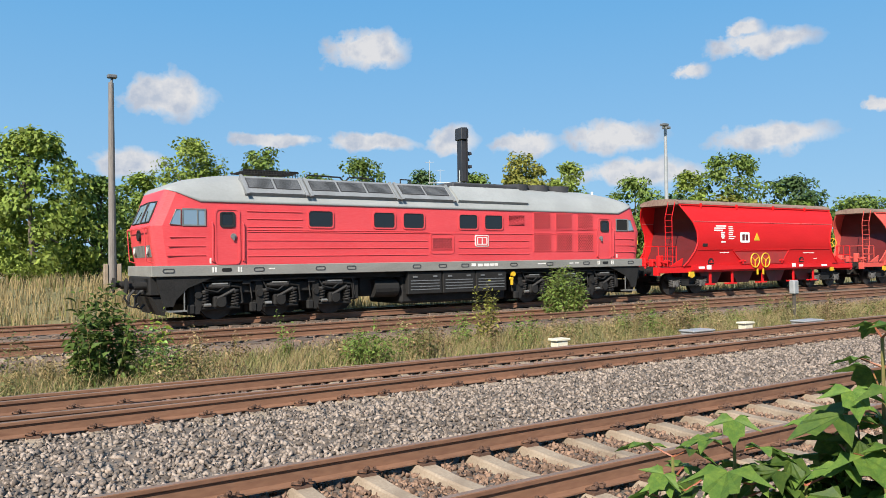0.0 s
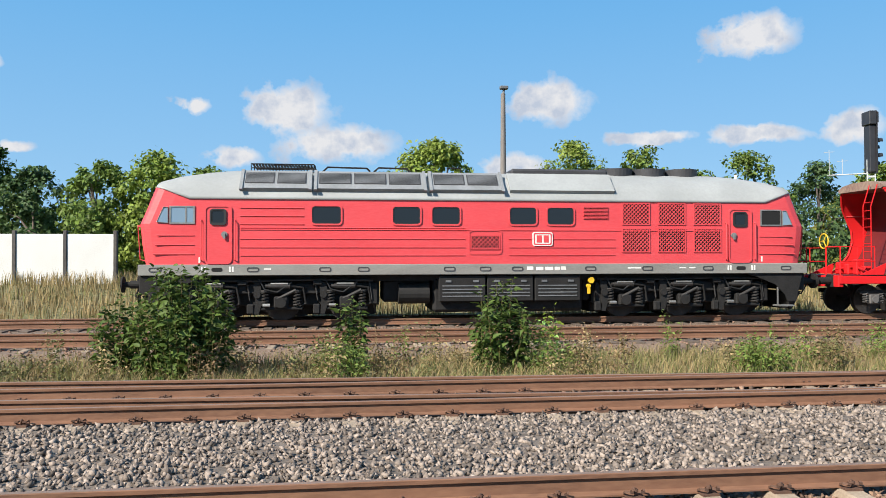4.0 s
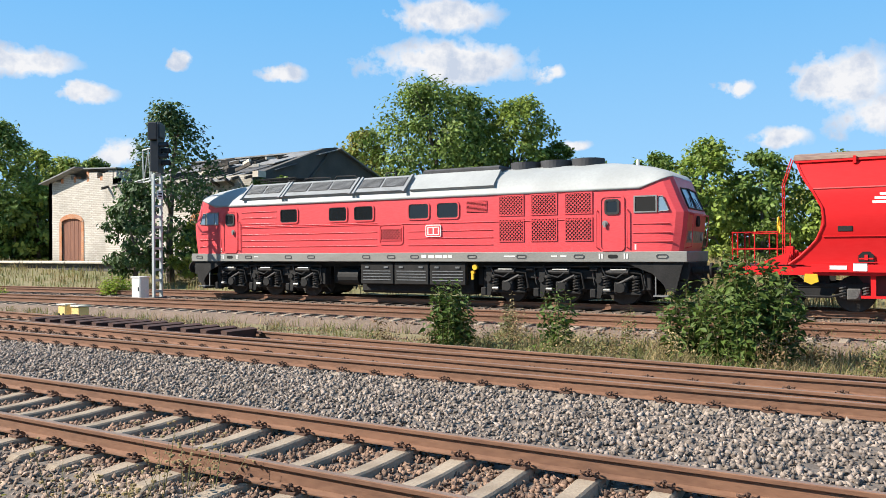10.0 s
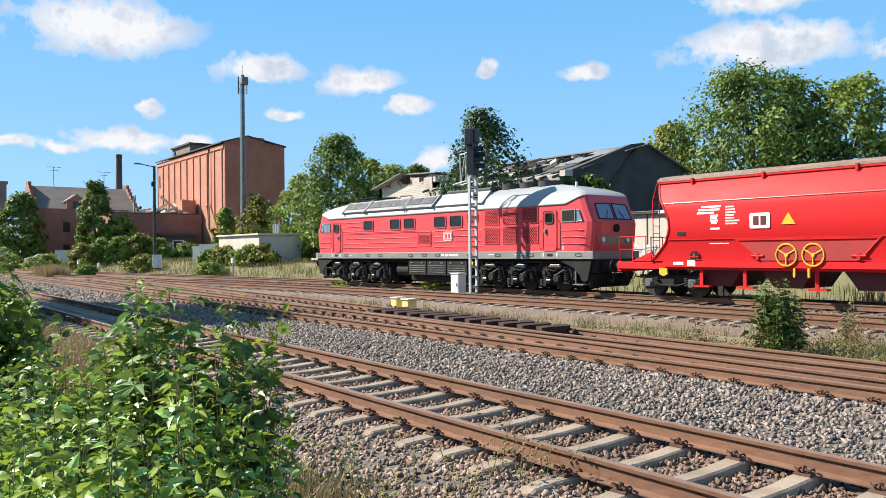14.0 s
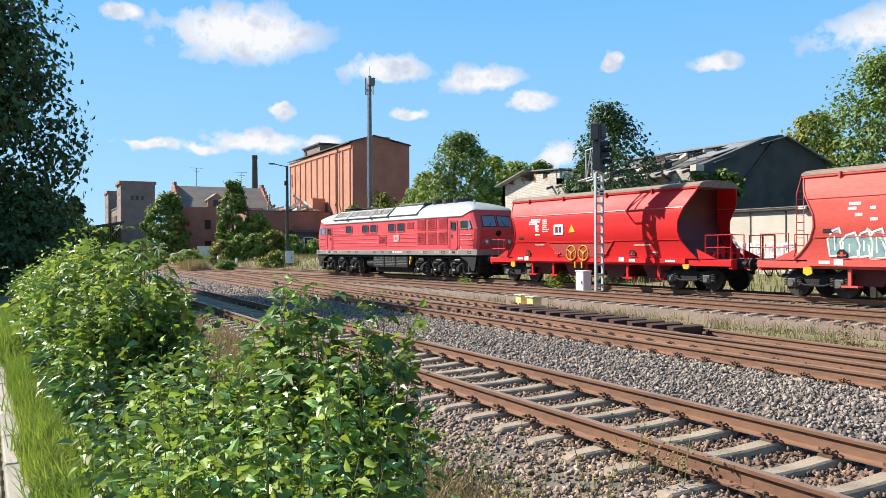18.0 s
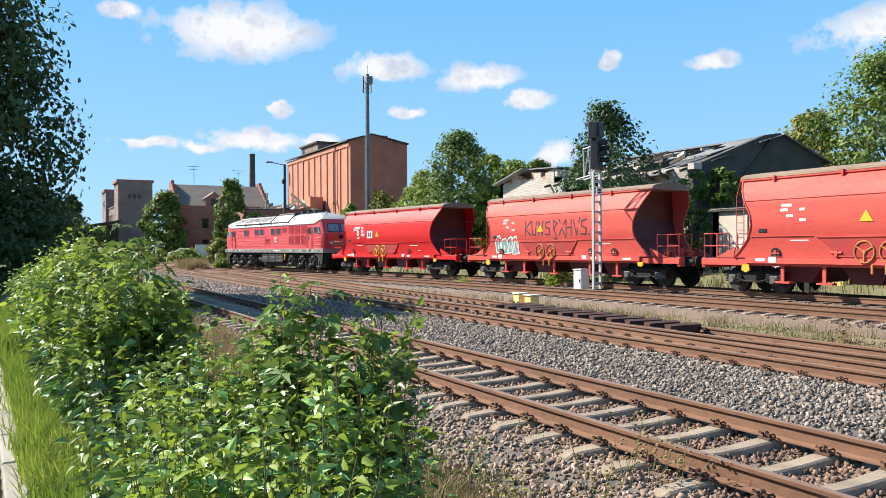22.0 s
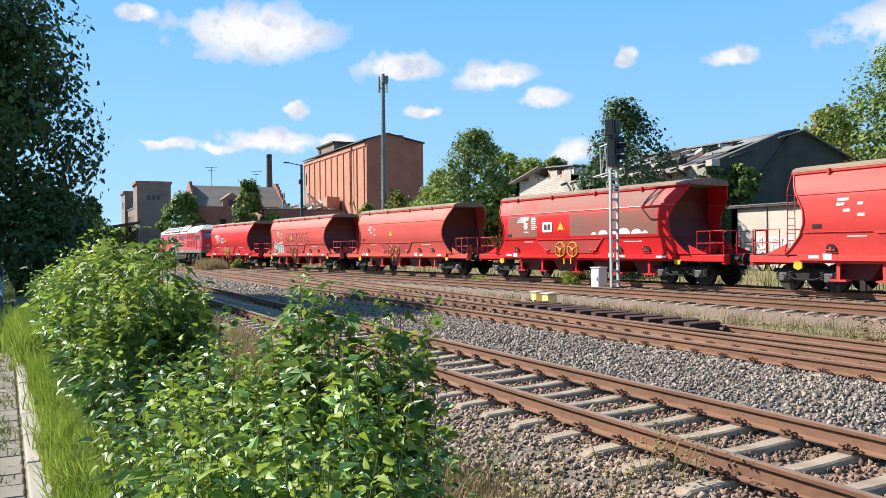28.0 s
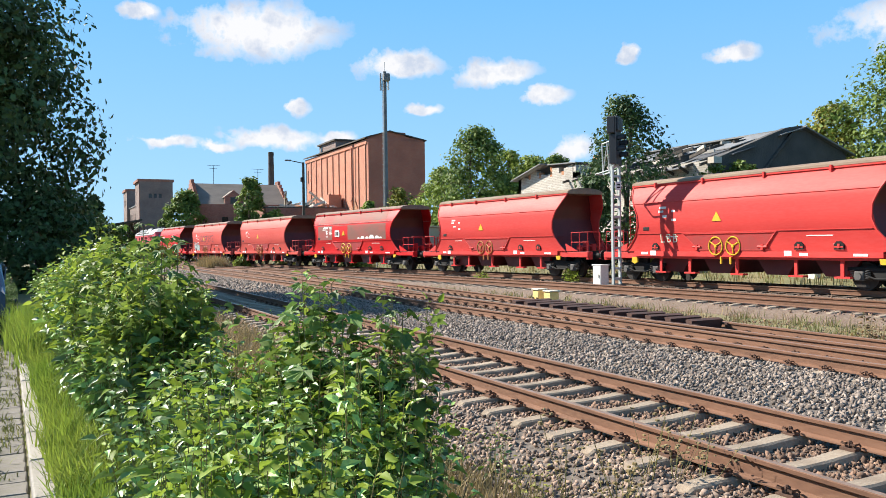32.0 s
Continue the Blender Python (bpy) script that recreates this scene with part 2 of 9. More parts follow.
def pipe(bm, pts, r=0.02, n=6):
    """A round bar swept along points, in one piece; closed where the last point meets the first."""
    p = [Vector(q) for q in pts]
    p = [q for k, q in enumerate(p) if k == 0 or (q - p[k - 1]).length > 1e-6]
    loop = len(p) > 3 and (p[0] - p[-1]).length < 1e-5
    if loop:
        p.pop()
    m = len(p)
    tan = []
    for k in range(m):
        a = p[k] - p[k - 1] if (k or loop) else p[1] - p[0]
        b = p[(k + 1) % m] - p[k] if (k < m - 1 or loop) else a
        t = a.normalized() + b.normalized()
        tan.append(t.normalized() if t.length > 1e-6 else a.normalized())
    side = tan[0].orthogonal().normalized()
    rings = []
    for k in range(m):
        side = side - tan[k] * side.dot(tan[k])
        side = side.normalized() if side.length > 1e-6 else tan[k].orthogonal().normalized()
        up = tan[k].cross(side)
        rings.append([bm.verts.new(p[k] + (side * math.cos(j * math.tau / n) + up * math.sin(j * math.tau / n)) * r) for j in range(n)])
    for k in range(m if loop else m - 1):
        a, b = rings[k], rings[(k + 1) % m]
        turn = min(range(n), key=lambda q: (a[0].co - b[q].co).length) if loop and k == m - 1 else 0
        for j in range(n):
            bm.faces.new((a[j], a[(j + 1) % n], b[(j + 1 + turn) % n], b[(j + turn) % n]))
    if not loop:
        bm.faces.new(rings[0][::-1])
        bm.faces.new(rings[-1])
    return bm


def prism(bm, pts, d0, d1, axis="y"):
    """A closed outline, extruded along an axis. Outline points are (a, b) in the other two axes, in xyz order."""
    def at(p, d):
        return {"x": (d, p[0], p[1]), "y": (p[0], d, p[1]), "z": (p[0], p[1], d)}[axis]
    lo = [bm.verts.new(at(p, d0)) for p in pts]
    hi = [bm.verts.new(at(p, d1)) for p in pts]
    bm.faces.new(lo)
    bm.faces.new(hi[::-1])
    for k in range(len(pts)):
        j = (k + 1) % len(pts)
        bm.faces.new((lo[j], lo[k], hi[k], hi[j]))
    bmesh.ops.recalc_face_normals(bm, faces=bm.faces[:])
    return bm


def loft(bm, rings, caps=True, closed=True):
    """Skin over rings of equally many points."""
    vs = [[bm.verts.new(p) for p in ring] for ring in rings]
    n = len(vs[0])
    for a, b in zip(vs, vs[1:]):
        for k in range(n if closed else n - 1):
            j = (k + 1) % n
            bm.faces.new((a[k], a[j], b[j], b[k]))
    if caps:
        bm.faces.new(vs[0][::-1])
        bm.faces.new(vs[-1])
    bmesh.ops.recalc_face_normals(bm, faces=bm.faces[:])
    return bm


def raw(name, verts, faces, material, parent=None, label="", smooth=False):
    me = bpy.data.meshes.new(name)
    verts, faces = np.asarray(verts, dtype=np.float32), np.asarray(faces, dtype=np.int32)
    k = faces.shape[1]
    me.vertices.add(len(verts))
    me.vertices.foreach_set("co", verts.ravel())
    me.loops.add(faces.size)
    me.loops.foreach_set("vertex_index", faces.ravel())
    me.polygons.add(len(faces))
    me.polygons.foreach_set("loop_start", np.arange(0, faces.size, k, dtype=np.int32))
    me.update(calc_edges=True)
    me.materials.append(material)
    if smooth:
        me.shade_smooth()
    ob = new(name, me)
    ob.parent = parent
    return tagged(ob, label) if label else ob

# ---- shared metals and paints ----
m_red = mat("faded_red_paint", (0.64, 0.060, 0.068), (0.58, 0.048, 0.056), (0.68, 0.14, 0.148), scale=0.7, fine=14, rough=0.42, bump=0.015, fine_mix=0.18, stretch=(0.5, 1, 2.5))
m_roof = mat("light_grey_roof_paint", (0.335, 0.345, 0.34), (0.28, 0.29, 0.285), (0.2, 0.2, 0.19), scale=0.9, fine=12, rough=0.55, bump=0.03, fine_mix=0.18)
m_ventgrey = mat("dull_grey_vent_frame", (0.24, 0.25, 0.26), (0.18, 0.19, 0.195), (0.12, 0.12, 0.12), scale=1.5, fine=18, rough=0.6, bump=0.03, fine_mix=0.3)
m_soot = mat("sooty_roof", (0.05, 0.05, 0.055), (0.03, 0.03, 0.033), scale=2, fine=20, rough=0.7, bump=0.1)
m_sill = mat("grey_sill_paint", (0.22, 0.22, 0.2), (0.17, 0.165, 0.15), (0.3, 0.28, 0.25), scale=1.4, fine=25, rough=0.6, bump=0.05, stretch=(0.5, 1, 2))
m_black = mat("grimy_black_steel", (0.014, 0.0135, 0.0135), (0.009, 0.009, 0.009), (0.032, 0.029, 0.026), scale=4, fine=30, rough=0.78, bump=0.15, spec=0.3)
m_greymetal = mat("worn_grey_metal", (0.30, 0.30, 0.29), (0.2, 0.2, 0.19), scale=5, fine=40, rough=0.5, metal=0.5, bump=0.05)
m_glass = plain("dark_window_glass", (0.012, 0.014, 0.016), 0.04)
# opaque pane; the sky seen in the glass is put into its blue
m_cabglass = plain("sky_tinted_cab_glass", (0.17, 0.25, 0.33), 0.03)
m_bogie = mat("oily_bogie_steel", (0.034, 0.032, 0.031), (0.018, 0.017, 0.017), (0.075, 0.068, 0.06), scale=4, fine=30, rough=0.65, bump=0.15, spec=0.4)
m_dusty = mat("dusty_grey_bogie_steel", (0.10, 0.095, 0.09), (0.05, 0.048, 0.046), (0.16, 0.15, 0.14), scale=5, fine=30, rough=0.7, bump=0.1, spec=0.4)
m_rubber = plain("black_rubber", (0.015, 0.015, 0.015), 0.6)
m_void = plain("dark_interior", (0.006, 0.006, 0.006), 0.9)
m_white = mat("white_lettering", (0.78, 0.76, 0.72), (0.66, 0.63, 0.58), scale=5, fine=40, rough=0.6, bump=0)
m_grime = mat("grimy_grey_panel", (0.16, 0.165, 0.17), (0.11, 0.115, 0.12), scale=2, fine=30, rough=0.55, bump=0.05)
m_yellow = mat("yellow_paint", (0.75, 0.48, 0.02), (0.62, 0.37, 0.02), scale=4, fine=30, rough=0.5, bump=0.02)
m_wheel = mat("wheel_steel", (0.045, 0.039, 0.035), (0.026, 0.023, 0.021), scale=5, fine=30, rough=0.6, metal=0.4, bump=0.05)

# ---- the line of the train ----
LINE_Y = 23.955
_s = np.arange(-130.0, 190.0, 0.25)
_k = np.interp(_s, (-30, 0, 15, 30, 45, 60, 80, 100, 125, 140), np.array((0, 0.57, 2.16, 3.32, 2.77, 0.23, -1.31, -2.39, -2.39, 0)) * 1e-3)
_h = np.cumsum(_k) * 0.25
_x, _y = -np.cumsum(np.cos(_h)) * 0.25, -np.cumsum(np.sin(_h)) * 0.25
_x, _y = _x - np.interp(0, _s, _x), _y - np.interp(0, _s, _y) + LINE_Y


def line_at(s, off=0.0):
    """A point and heading on the train's track; s runs the way the train goes, off is towards the near side."""
    h = float(np.interp(s, _s, _h))
    return float(np.interp(s, _s, _x)) + off * math.sin(h), float(np.interp(s, _s, _y)) - off * math.cos(h), h

# ---- ground ----
Z_BED = -0.22


def ground_z(x, y):
    """Height of the soil sheet: a verge at the near side, a rise behind the last track."""
    near = np.clip((2.3 - y) / 2.0, 0, 1)
    line = np.interp(-x, -_x, _y)
    back = np.clip((y - line - 2.6) / 8.0, 0, 1) * np.clip((220 - abs(x)) / 60, 0, 1)
    return -0.44 + near * 0.44 + back * 1.2


def span(a, b, step):
    return np.arange(a, b + step * 0.5, step)


gx = np.concatenate([-np.geomspace(4000, 90, 24), span(-84, 60, 1.2), np.geomspace(66, 4000, 24)])
gy = np.concatenate([-np.geomspace(4000, 9, 22), span(-8, 40, 0.6), np.geomspace(42, 4000, 30)])
GX, GY = np.meshgrid(gx, gy)
rng = np.random.default_rng(5)
GZ = ground_z(GX, GY) + rng.normal(0, 0.025, GX.shape) * ((abs(GX) < 90) & (GY > 0) & (GY < 60))
GZ = np.where(GY < 0.0, np.where(abs(GX) < 90, -0.02, -0.02), GZ)
nx_, ny_ = len(gx), len(gy)
idx = (np.arange(ny_ - 1)[:, None] * nx_ + np.arange(nx_ - 1)[None]).ravel()
soil = mat("dry_grass_soil", (0.16, 0.13, 0.06), (0.10, 0.115, 0.035), (0.24, 0.2, 0.11), scale=0.35, fine=9, rough=0.95, bump=0.6, fine_mix=0.5)
ground = raw("ground", np.stack([GX.ravel(), GY.ravel(), GZ.ravel()], 1), np.stack([idx, idx + 1, idx + nx_ + 1, idx + nx_], 1), soil, smooth=True)
tagged(ground, "flat soil with dry grass beside railway tracks", "ground", kind="structure")

# ---- tracks ----
m_head = mat("rail_steel", (0.25, 0.165, 0.115), (0.19, 0.12, 0.08), (0.32, 0.24, 0.19), scale=1.5, fine=30, rough=0.5, metal=0.25, bump=0.05, stretch=(0.3, 1, 1))
m_rust = mat("rail_rust", (0.18, 0.085, 0.048), (0.115, 0.055, 0.032), (0.255, 0.135, 0.078), scale=2, fine=25, rough=0.85, bump=0.2, stretch=(0.3, 1, 1))
m_conc = mat("sleeper_concrete", (0.33, 0.265, 0.195), (0.25, 0.195, 0.14), (0.15, 0.10, 0.07), scale=3, fine=40, rough=0.92, bump=0.25, vary=0.12)
m_wood = mat("sleeper_timber", (0.11, 0.085, 0.065), (0.07, 0.05, 0.04), (0.17, 0.13, 0.1), scale=3, fine=30, rough=0.92, bump=0.4, vary=0.2, stretch=(3, 1, 1))
m_steel_tie = mat("steel_tie_rust", (0.085, 0.038, 0.026), (0.05, 0.024, 0.018), scale=3, fine=30, rough=0.8, bump=0.2)
# darker than the loose stones, so that gaps between them read as shade
m_ballast = mat("ballast_grey_gap_shade", (0.12, 0.096, 0.078), (0.075, 0.06, 0.048), (0.19, 0.155, 0.128), scale=1.2, fine=16, rough=0.95, bump=1.0, fine_mix=0.6)
m_ballast_brown = mat("ballast_brown", (0.15, 0.10, 0.07), (0.105, 0.07, 0.048), (0.23, 0.175, 0.135), scale=1.2, fine=16, rough=0.95, bump=1.0, fine_mix=0.55)

RAIL = [(-0.070, -0.172), (0.070, -0.172), (0.070, -0.160), (0.012, -0.142), (0.009, -0.045), (0.034, -0.036), (0.036, -0.006), (0.028, 0.0), (-0.028, 0.0),
        (-0.036, -0.006), (-0.034, -0.036), (-0.009, -0.045), (-0.012, -0.142), (-0.070, -0.160)]


def rail(pts, parent, label=""):
    """A rail along points (x, y) of its axis; the running band on its head is bare steel."""
    bm = bmesh.new()
    rings = []
    for k, (x, y) in enumerate(pts):
        a, b = pts[max(k - 1, 0)], pts[min(k + 1, len(pts) - 1)]
        d = Vector((b[0] - a[0], b[1] - a[1], 0)).normalized()
        nrm = Vector((-d.y, d.x, 0))
        rings.append([Vector((x, y, z)) + nrm * o for o, z in RAIL])
    loft(bm, rings)
    ob = part("rail", bm, m_rust, parent, label)
    ob.data.materials.append(m_head)
    for p in ob.data.polygons:
        if p.normal.z > 0.95 and p.center.z > -0.004:
            p.material_index = 1
    return ob


def straight(y, x0=-170.0, x1=70.0, step=10.0):
    return [(x, y) for x in span(x1, x0, -step)]


def along(off, s0=-70.0, s1=160.0, step=3.0):
    return [line_at(s, off)[:2] for s in span(s0, s1, step)]


G = 0.7525
T1, T2 = 5.25, 10.2


def branch(x):
    """The turnout leaves the second track and runs to the third."""
    return float(np.interp(-x, (-14, -8, -5, -1, 3, 6, 10, 14, 20, 70), (0.074, 0.09, 0.19, 0.38, 0.56, 0.71, 0.92, 1.16, 1.52, 4.52)))


track_1 = thing("track", "rusty rails on pale concrete sleepers in ballast", "railway track", kind="structure")
track_2 = thing("track", "rusty turnout rails on concrete sleepers in grey ballast", "railway track", kind="structure")
track_3 = thing("track", "weedy siding with rusty rails beside dry grass", "railway track", kind="structure")
track_4 = thing("track", "track with rusty rails under the freight train", "railway track", kind="structure")
for y in (T1 - G, T1 + G):
    rail(straight(y), track_1)
for y in (T2 - G, T2 + G):
    rail(straight(y), track_2)
for side in (-1, 1):
    # blades lie against the stock rails, then part from them
    rail([(x, T2 + side * G + branch(x)) for x in span(13.0 if side < 0 else 40.0, -62.0, -1.5)], track_2)
for off in (5.15 + G, 5.15 - G):
    rail([p for p in along(off) if p[1] > T2 + 0.9], track_3)
for off in (G, -G):
    rail(along(off), track_4)

# sleepers
def sleeper_mesh():
    bm = bmesh.new()
    rings = []
    for y, z, wt, wb in ((-1.30, -0.235, 0.07, 0.13), (-1.24, -0.195, 0.085, 0.135), (-0.95, -0.178, 0.092, 0.14), (-0.58, -0.178, 0.092, 0.14), (-0.25, -0.20, 0.085, 0.125), (0, -0.205, 0.085, 0.12)):
        rings.append((y, z, wt, wb))
    rings += [(-y, z, a, b) for y, z, a, b in rings[-2::-1]]
    loft(bm, [[(-wb, y, -0.36), (-wt, y, z - 0.015), (-wt + 0.02, y, z), (wt - 0.02, y, z), (wt, y, z - 0.015), (wb, y, -0.36)] for y, z, wt, wb in rings])
    me = bpy.data.meshes.new("sleeper")
    bm.to_mesh(me)
    bm.free()
    me.materials.append(m_conc)
    return me


def fastening_mesh():
    bm = bmesh.new()
    for s in (-1, 1):
        box(bm, -0.07, 0.07, s * 0.065, s * 0.15, -0.182, -0.160)
        for x in (-0.045, 0.045):
            pipe(bm, [(x - 0.028, s * 0.06, -0.15), (x - 0.03, s * 0.11, -0.125), (x - 0.01, s * 0.145, -0.12), (x + 0.02, s * 0.14, -0.122), (x + 0.03, s * 0.10, -0.115), (x + 0.022, s * 0.06, -0.145)], 0.011, 3)
        rod(bm, (0, s * 0.105, -0.165), (0, s * 0.105, -0.098), 0.013, 5)
        rod(bm, (0, s * 0.105, -0.125), (0, s * 0.105, -0.108), 0.024, 6)
    bmesh.ops.recalc_face_normals(bm, faces=bm.faces[:])
    me = bpy.data.meshes.new("rail_fastening")
    bm.to_mesh(me)
    bm.free()
    me.materials.append(m_clip)
    return me


def timber_mesh():
    bm = bmesh.new()
    box(bm, -0.13, 0.13, -1.3, 1.3, -0.34, -0.185, 0.015)
    me = bpy.data.meshes.new("sleeper")
    bm.to_mesh(me)
    bm.free()
    me.materials.append(m_wood)
    return me


m_clip = mat("fastening_rust", (0.10, 0.05, 0.032), (0.07, 0.036, 0.024), (0.17, 0.09, 0.055), scale=8, fine=50, rough=0.85, bump=0.2, vary=0.2)
me_sl, me_fa, me_ti = sleeper_mesh(), fastening_mesh(), timber_mesh()
rnd = random.Random(3)
for k in range(-62, 36):
    x = -3.17 + 0.603 * k
    shared("sleeper", me_sl, pose(x + rnd.uniform(-0.01, 0.01), T1 + rnd.uniform(-0.02, 0.02), rnd.uniform(-0.006, 0.004), 0, 0, rnd.uniform(-0.7, 0.7)), track_1)
    if k > -40:
        for g in (-G, G):
            shared("rail_fastening", me_fa, pose(x, T1 + g, 0, 0, 0, rnd.uniform(-4, 4)), track_1)
for k in range(-75, 46):
    x = -4.2 + 0.61 * k
    wide = branch(x) if x < 8 else 0.0
    o = shared("sleeper", me_sl, pose(x, T2 + wide * 0.5, -0.004, 0, 0, rnd.uniform(-0.6, 0.6)) @ Matrix.Diagonal((1, 1 + wide / 2.6, 1, 1)), track_2)
    if k > -45:
        for g in ((-G, G, branch(x) - G, branch(x) + G) if branch(x) > 0.3 else (-G, branch(x) + G)):
            shared("rail_fastening", me_fa, pose(x, T2 + g, 0, 0, 0, rnd.uniform(-4, 4)), track_2)
for k in range(0, 150):
    s = -36 + 0.65 * k
    x, y, h = line_at(s, 5.15)
    if y > T2 + 2.6:
        shared("sleeper", me_sl if -6 < s else me_ti, pose(x, y, -0.012, 0, 0, math.degrees(h) + rnd.uniform(-1, 1)), track_3)
for k in range(0, 150):
    s = -40 + 0.65 * k
    x, y, h = line_at(s)
    shared("sleeper", me_ti, pose(x, y, -0.012, 0, 0, math.degrees(h) + rnd.uniform(-1, 1)), track_4)
# rusty trough ties in the gap between the far rails of the turnout
for k in range(12):
    x = -12.3 - 0.60 * k
    bm = bmesh.new()
    n = branch(x) - 0.24
    prism(bm, [(-0.30, -0.24), (0.06, -0.24), (0.14, 0.06), (0.02, 0.09), (-0.05, 0.075), (0.02, -0.16), (-0.30, -0.2)], 0, n)
    o = part("trough_tie", bm, m_steel_tie, track_2)
    o.matrix_basis = pose(x, T2 + G + 0.12, 0.0, 0, 0, rnd.uniform(-3, 3))
for e in (0, 1):
    bm = bmesh.new()
    pts = [(x, T2 + G + (0.10 if e == 0 else branch(x) - 0.13)) for x in span(-12.0, -19.5, -1.5)]
    for p, q in zip(pts, pts[1:]):
        rod(bm, (*p, -0.02), (*q, -0.02), 0.03, 4)
    part("trough_edge", bm, m_steel_tie, track_2)

# ballast beds
def bed(name, rings, material, label):
    bm = bmesh.new()
    loft(bm, rings, caps=False, closed=False)
    ob = part(name, bm, material)
    return tagged(ob, label, "ballast", kind="structure")


pr = ((2.2, -0.47), (3.0, -0.40), (3.9, -0.25), (4.35, -0.235), (4.7, -0.27), (5.8, -0.27), (6.15, -0.235), (7.2, -0.235), (8.5, -0.205), (12.0, -0.215), (12.7, -0.47))
bed("ballast_bed", [[(x, y, z) for y, z in pr] for x in span(70, -170, -6)], m_ballast, "grey crushed stone ballast under the main tracks")
pr = ((7.4, -0.50), (6.6, -0.235), (3.8, -0.235), (2.9, -0.30), (1.9, -0.235), (-1.8, -0.235), (-2.7, -0.50))
bed("ballast_bed", [[(*line_at(s, o)[:2], z - (0.004 if s > 60 else 0)) for o, z in pr] for s in span(-70, 160, 3)], m_ballast_brown, "brown weathered ballast under the sidings")


def line_y0(x):
    return np.interp(-x, -_x, _y)


def stones(name, n, box_, top, size, material, label, seed):
    """Loose crushed stones, each a small uneven block."""
    r = np.random.default_rng(seed)
    base = np.array([(1, 0, 0), (0, 1, 0), (-1, 0, 0), (0, -1, 0), (0.35, 0.2, 0.72), (-0.3, -0.2, -0.72)], float)
    tri = np.array([(4, 0, 1), (4, 1, 2), (4, 2, 3), (4, 3, 0), (5, 1, 0), (5, 2, 1), (5, 3, 2), (5, 0, 3)])
    p = np.stack([r.uniform(box_[0], box_[1], n), r.uniform(box_[2], box_[3], n)], 1)
    z = top(p[:, 0], p[:, 1])
    v = np.tile(base, (n, 1, 1)) + r.normal(0, 0.24, (n, 6, 3))
    v *= (size * r.uniform(0.6, 1.35, (n, 1, 1))) * r.uniform(0.7, 1.2, (n, 1, 3)) * 0.62
    q = r.normal(size=(n, 4))
    q /= np.linalg.norm(q, axis=1, keepdims=True)
    w, x, y, zz = q.T
    m = np.stack([1 - 2 * (y * y + zz * zz), 2 * (x * y - zz * w), 2 * (x * zz + y * w), 2 * (x * y + zz * w), 1 - 2 * (x * x + zz * zz), 2 * (y * zz - x * w),
                  2 * (x * zz - y * w), 2 * (y * zz + x * w), 1 - 2 * (x * x + y * y)], 1).reshape(n, 3, 3)
    v = np.einsum("nij,nkj->nki", m, v)
    v += np.concatenate([p, (z + r.uniform(-0.01, 0.02, n))[:, None]], 1)[:, None]
    f = (np.arange(n) * 6)[:, None, None] + tri[None]
    ob = raw(name, v.reshape(-1, 3), f.reshape(-1, 3), material)
    return tagged(ob, label, "ballast", kind="stuff")


m_stone = mat("ballast_stone_grey", (0.225, 0.18, 0.148), (0.14, 0.108, 0.088), (0.305, 0.255, 0.215), scale=6, fine=60, rough=0.92, bump=0.2, vary=0.6, island=True, fine_mix=0.4)
m_stone_b = mat("ballast_stone_rusty", (0.19, 0.115, 0.075), (0.12, 0.068, 0.045), (0.28, 0.19, 0.14), scale=6, fine=60, rough=0.92, bump=0.2, vary=0.55, island=True, fine_mix=0.4)
bed_z = lambda x, y: np.interp(y, (2.2, 3.0, 3.9, 4.35, 4.7, 5.8, 6.15, 7.2, 8.5, 12.0, 12.7), (-0.46, -0.385, -0.25, -0.23, -0.262, -0.262, -0.228, -0.23, -0.205, -0.21, -0.46))
m_stone_n = mat("ballast_stone_near", (0.255, 0.18, 0.135), (0.16, 0.105, 0.075), (0.36, 0.28, 0.225), scale=6, fine=60, rough=0.92, bump=0.2, vary=0.55, island=True, fine_mix=0.4)
stones("ballast_stones", 62000, (-34, 22, 6.05, 9.4), bed_z, 0.052, m_stone, "loose grey crushed stones between the tracks", 11)
stones("ballast_stones", 24000, (-18, 11, 2.35, 4.3), lambda x, y: bed_z(x, y) - 0.006, 0.05, m_stone_n, "brown-grey crushed stones on the near shoulder", 12)
stones("ballast_stones", 28000, (-18, 11, 4.2, 6.0), lambda x, y: bed_z(x, y) - 0.006, 0.05, m_stone_b, "rust-brown crushed stones in the near track", 20)
stones("ballast_stones", 11000, (-78, -34, 6.05, 9.4), bed_z, 0.10, m_stone, "loose grey crushed stones between the far tracks", 17)
stones("ballast_stones", 13000, (-52, -18, 2.6, 6.0), lambda x, y: bed_z(x, y) - 0.01, 0.075, m_stone_b, "rust-brown crushed stones in the far near-side track", 18)
stones("ballast_stones", 8000, (-62, -30, 9.6, 13.4), lambda x, y: np.full(x.shape, -0.22), 0.09, m_stone_b, "rust-brown crushed stones past the turnout", 19)
stones("ballast_stones", 9000, (-16, 16, 1.2, 2.6), lambda x, y: ground_z(x, y) - 0.005, 0.042, m_stone_n, "rust-brown stones spilt over the verge", 15)
stones("ballast_stones", 16000, (-30, 24, 9.6, 12.5), bed_z, 0.06, m_stone_b, "rust-brown crushed stones in the turnout", 13)


stones("ballast_stones", 9000, (-36, -7, 12.6, 17.5), lambda x, y: np.where(y < line_y0(x) - 6.8, ground_z(x, y), -0.6), 0.055, m_stone_b, "gravel with thin grass beside the turnout", 16)


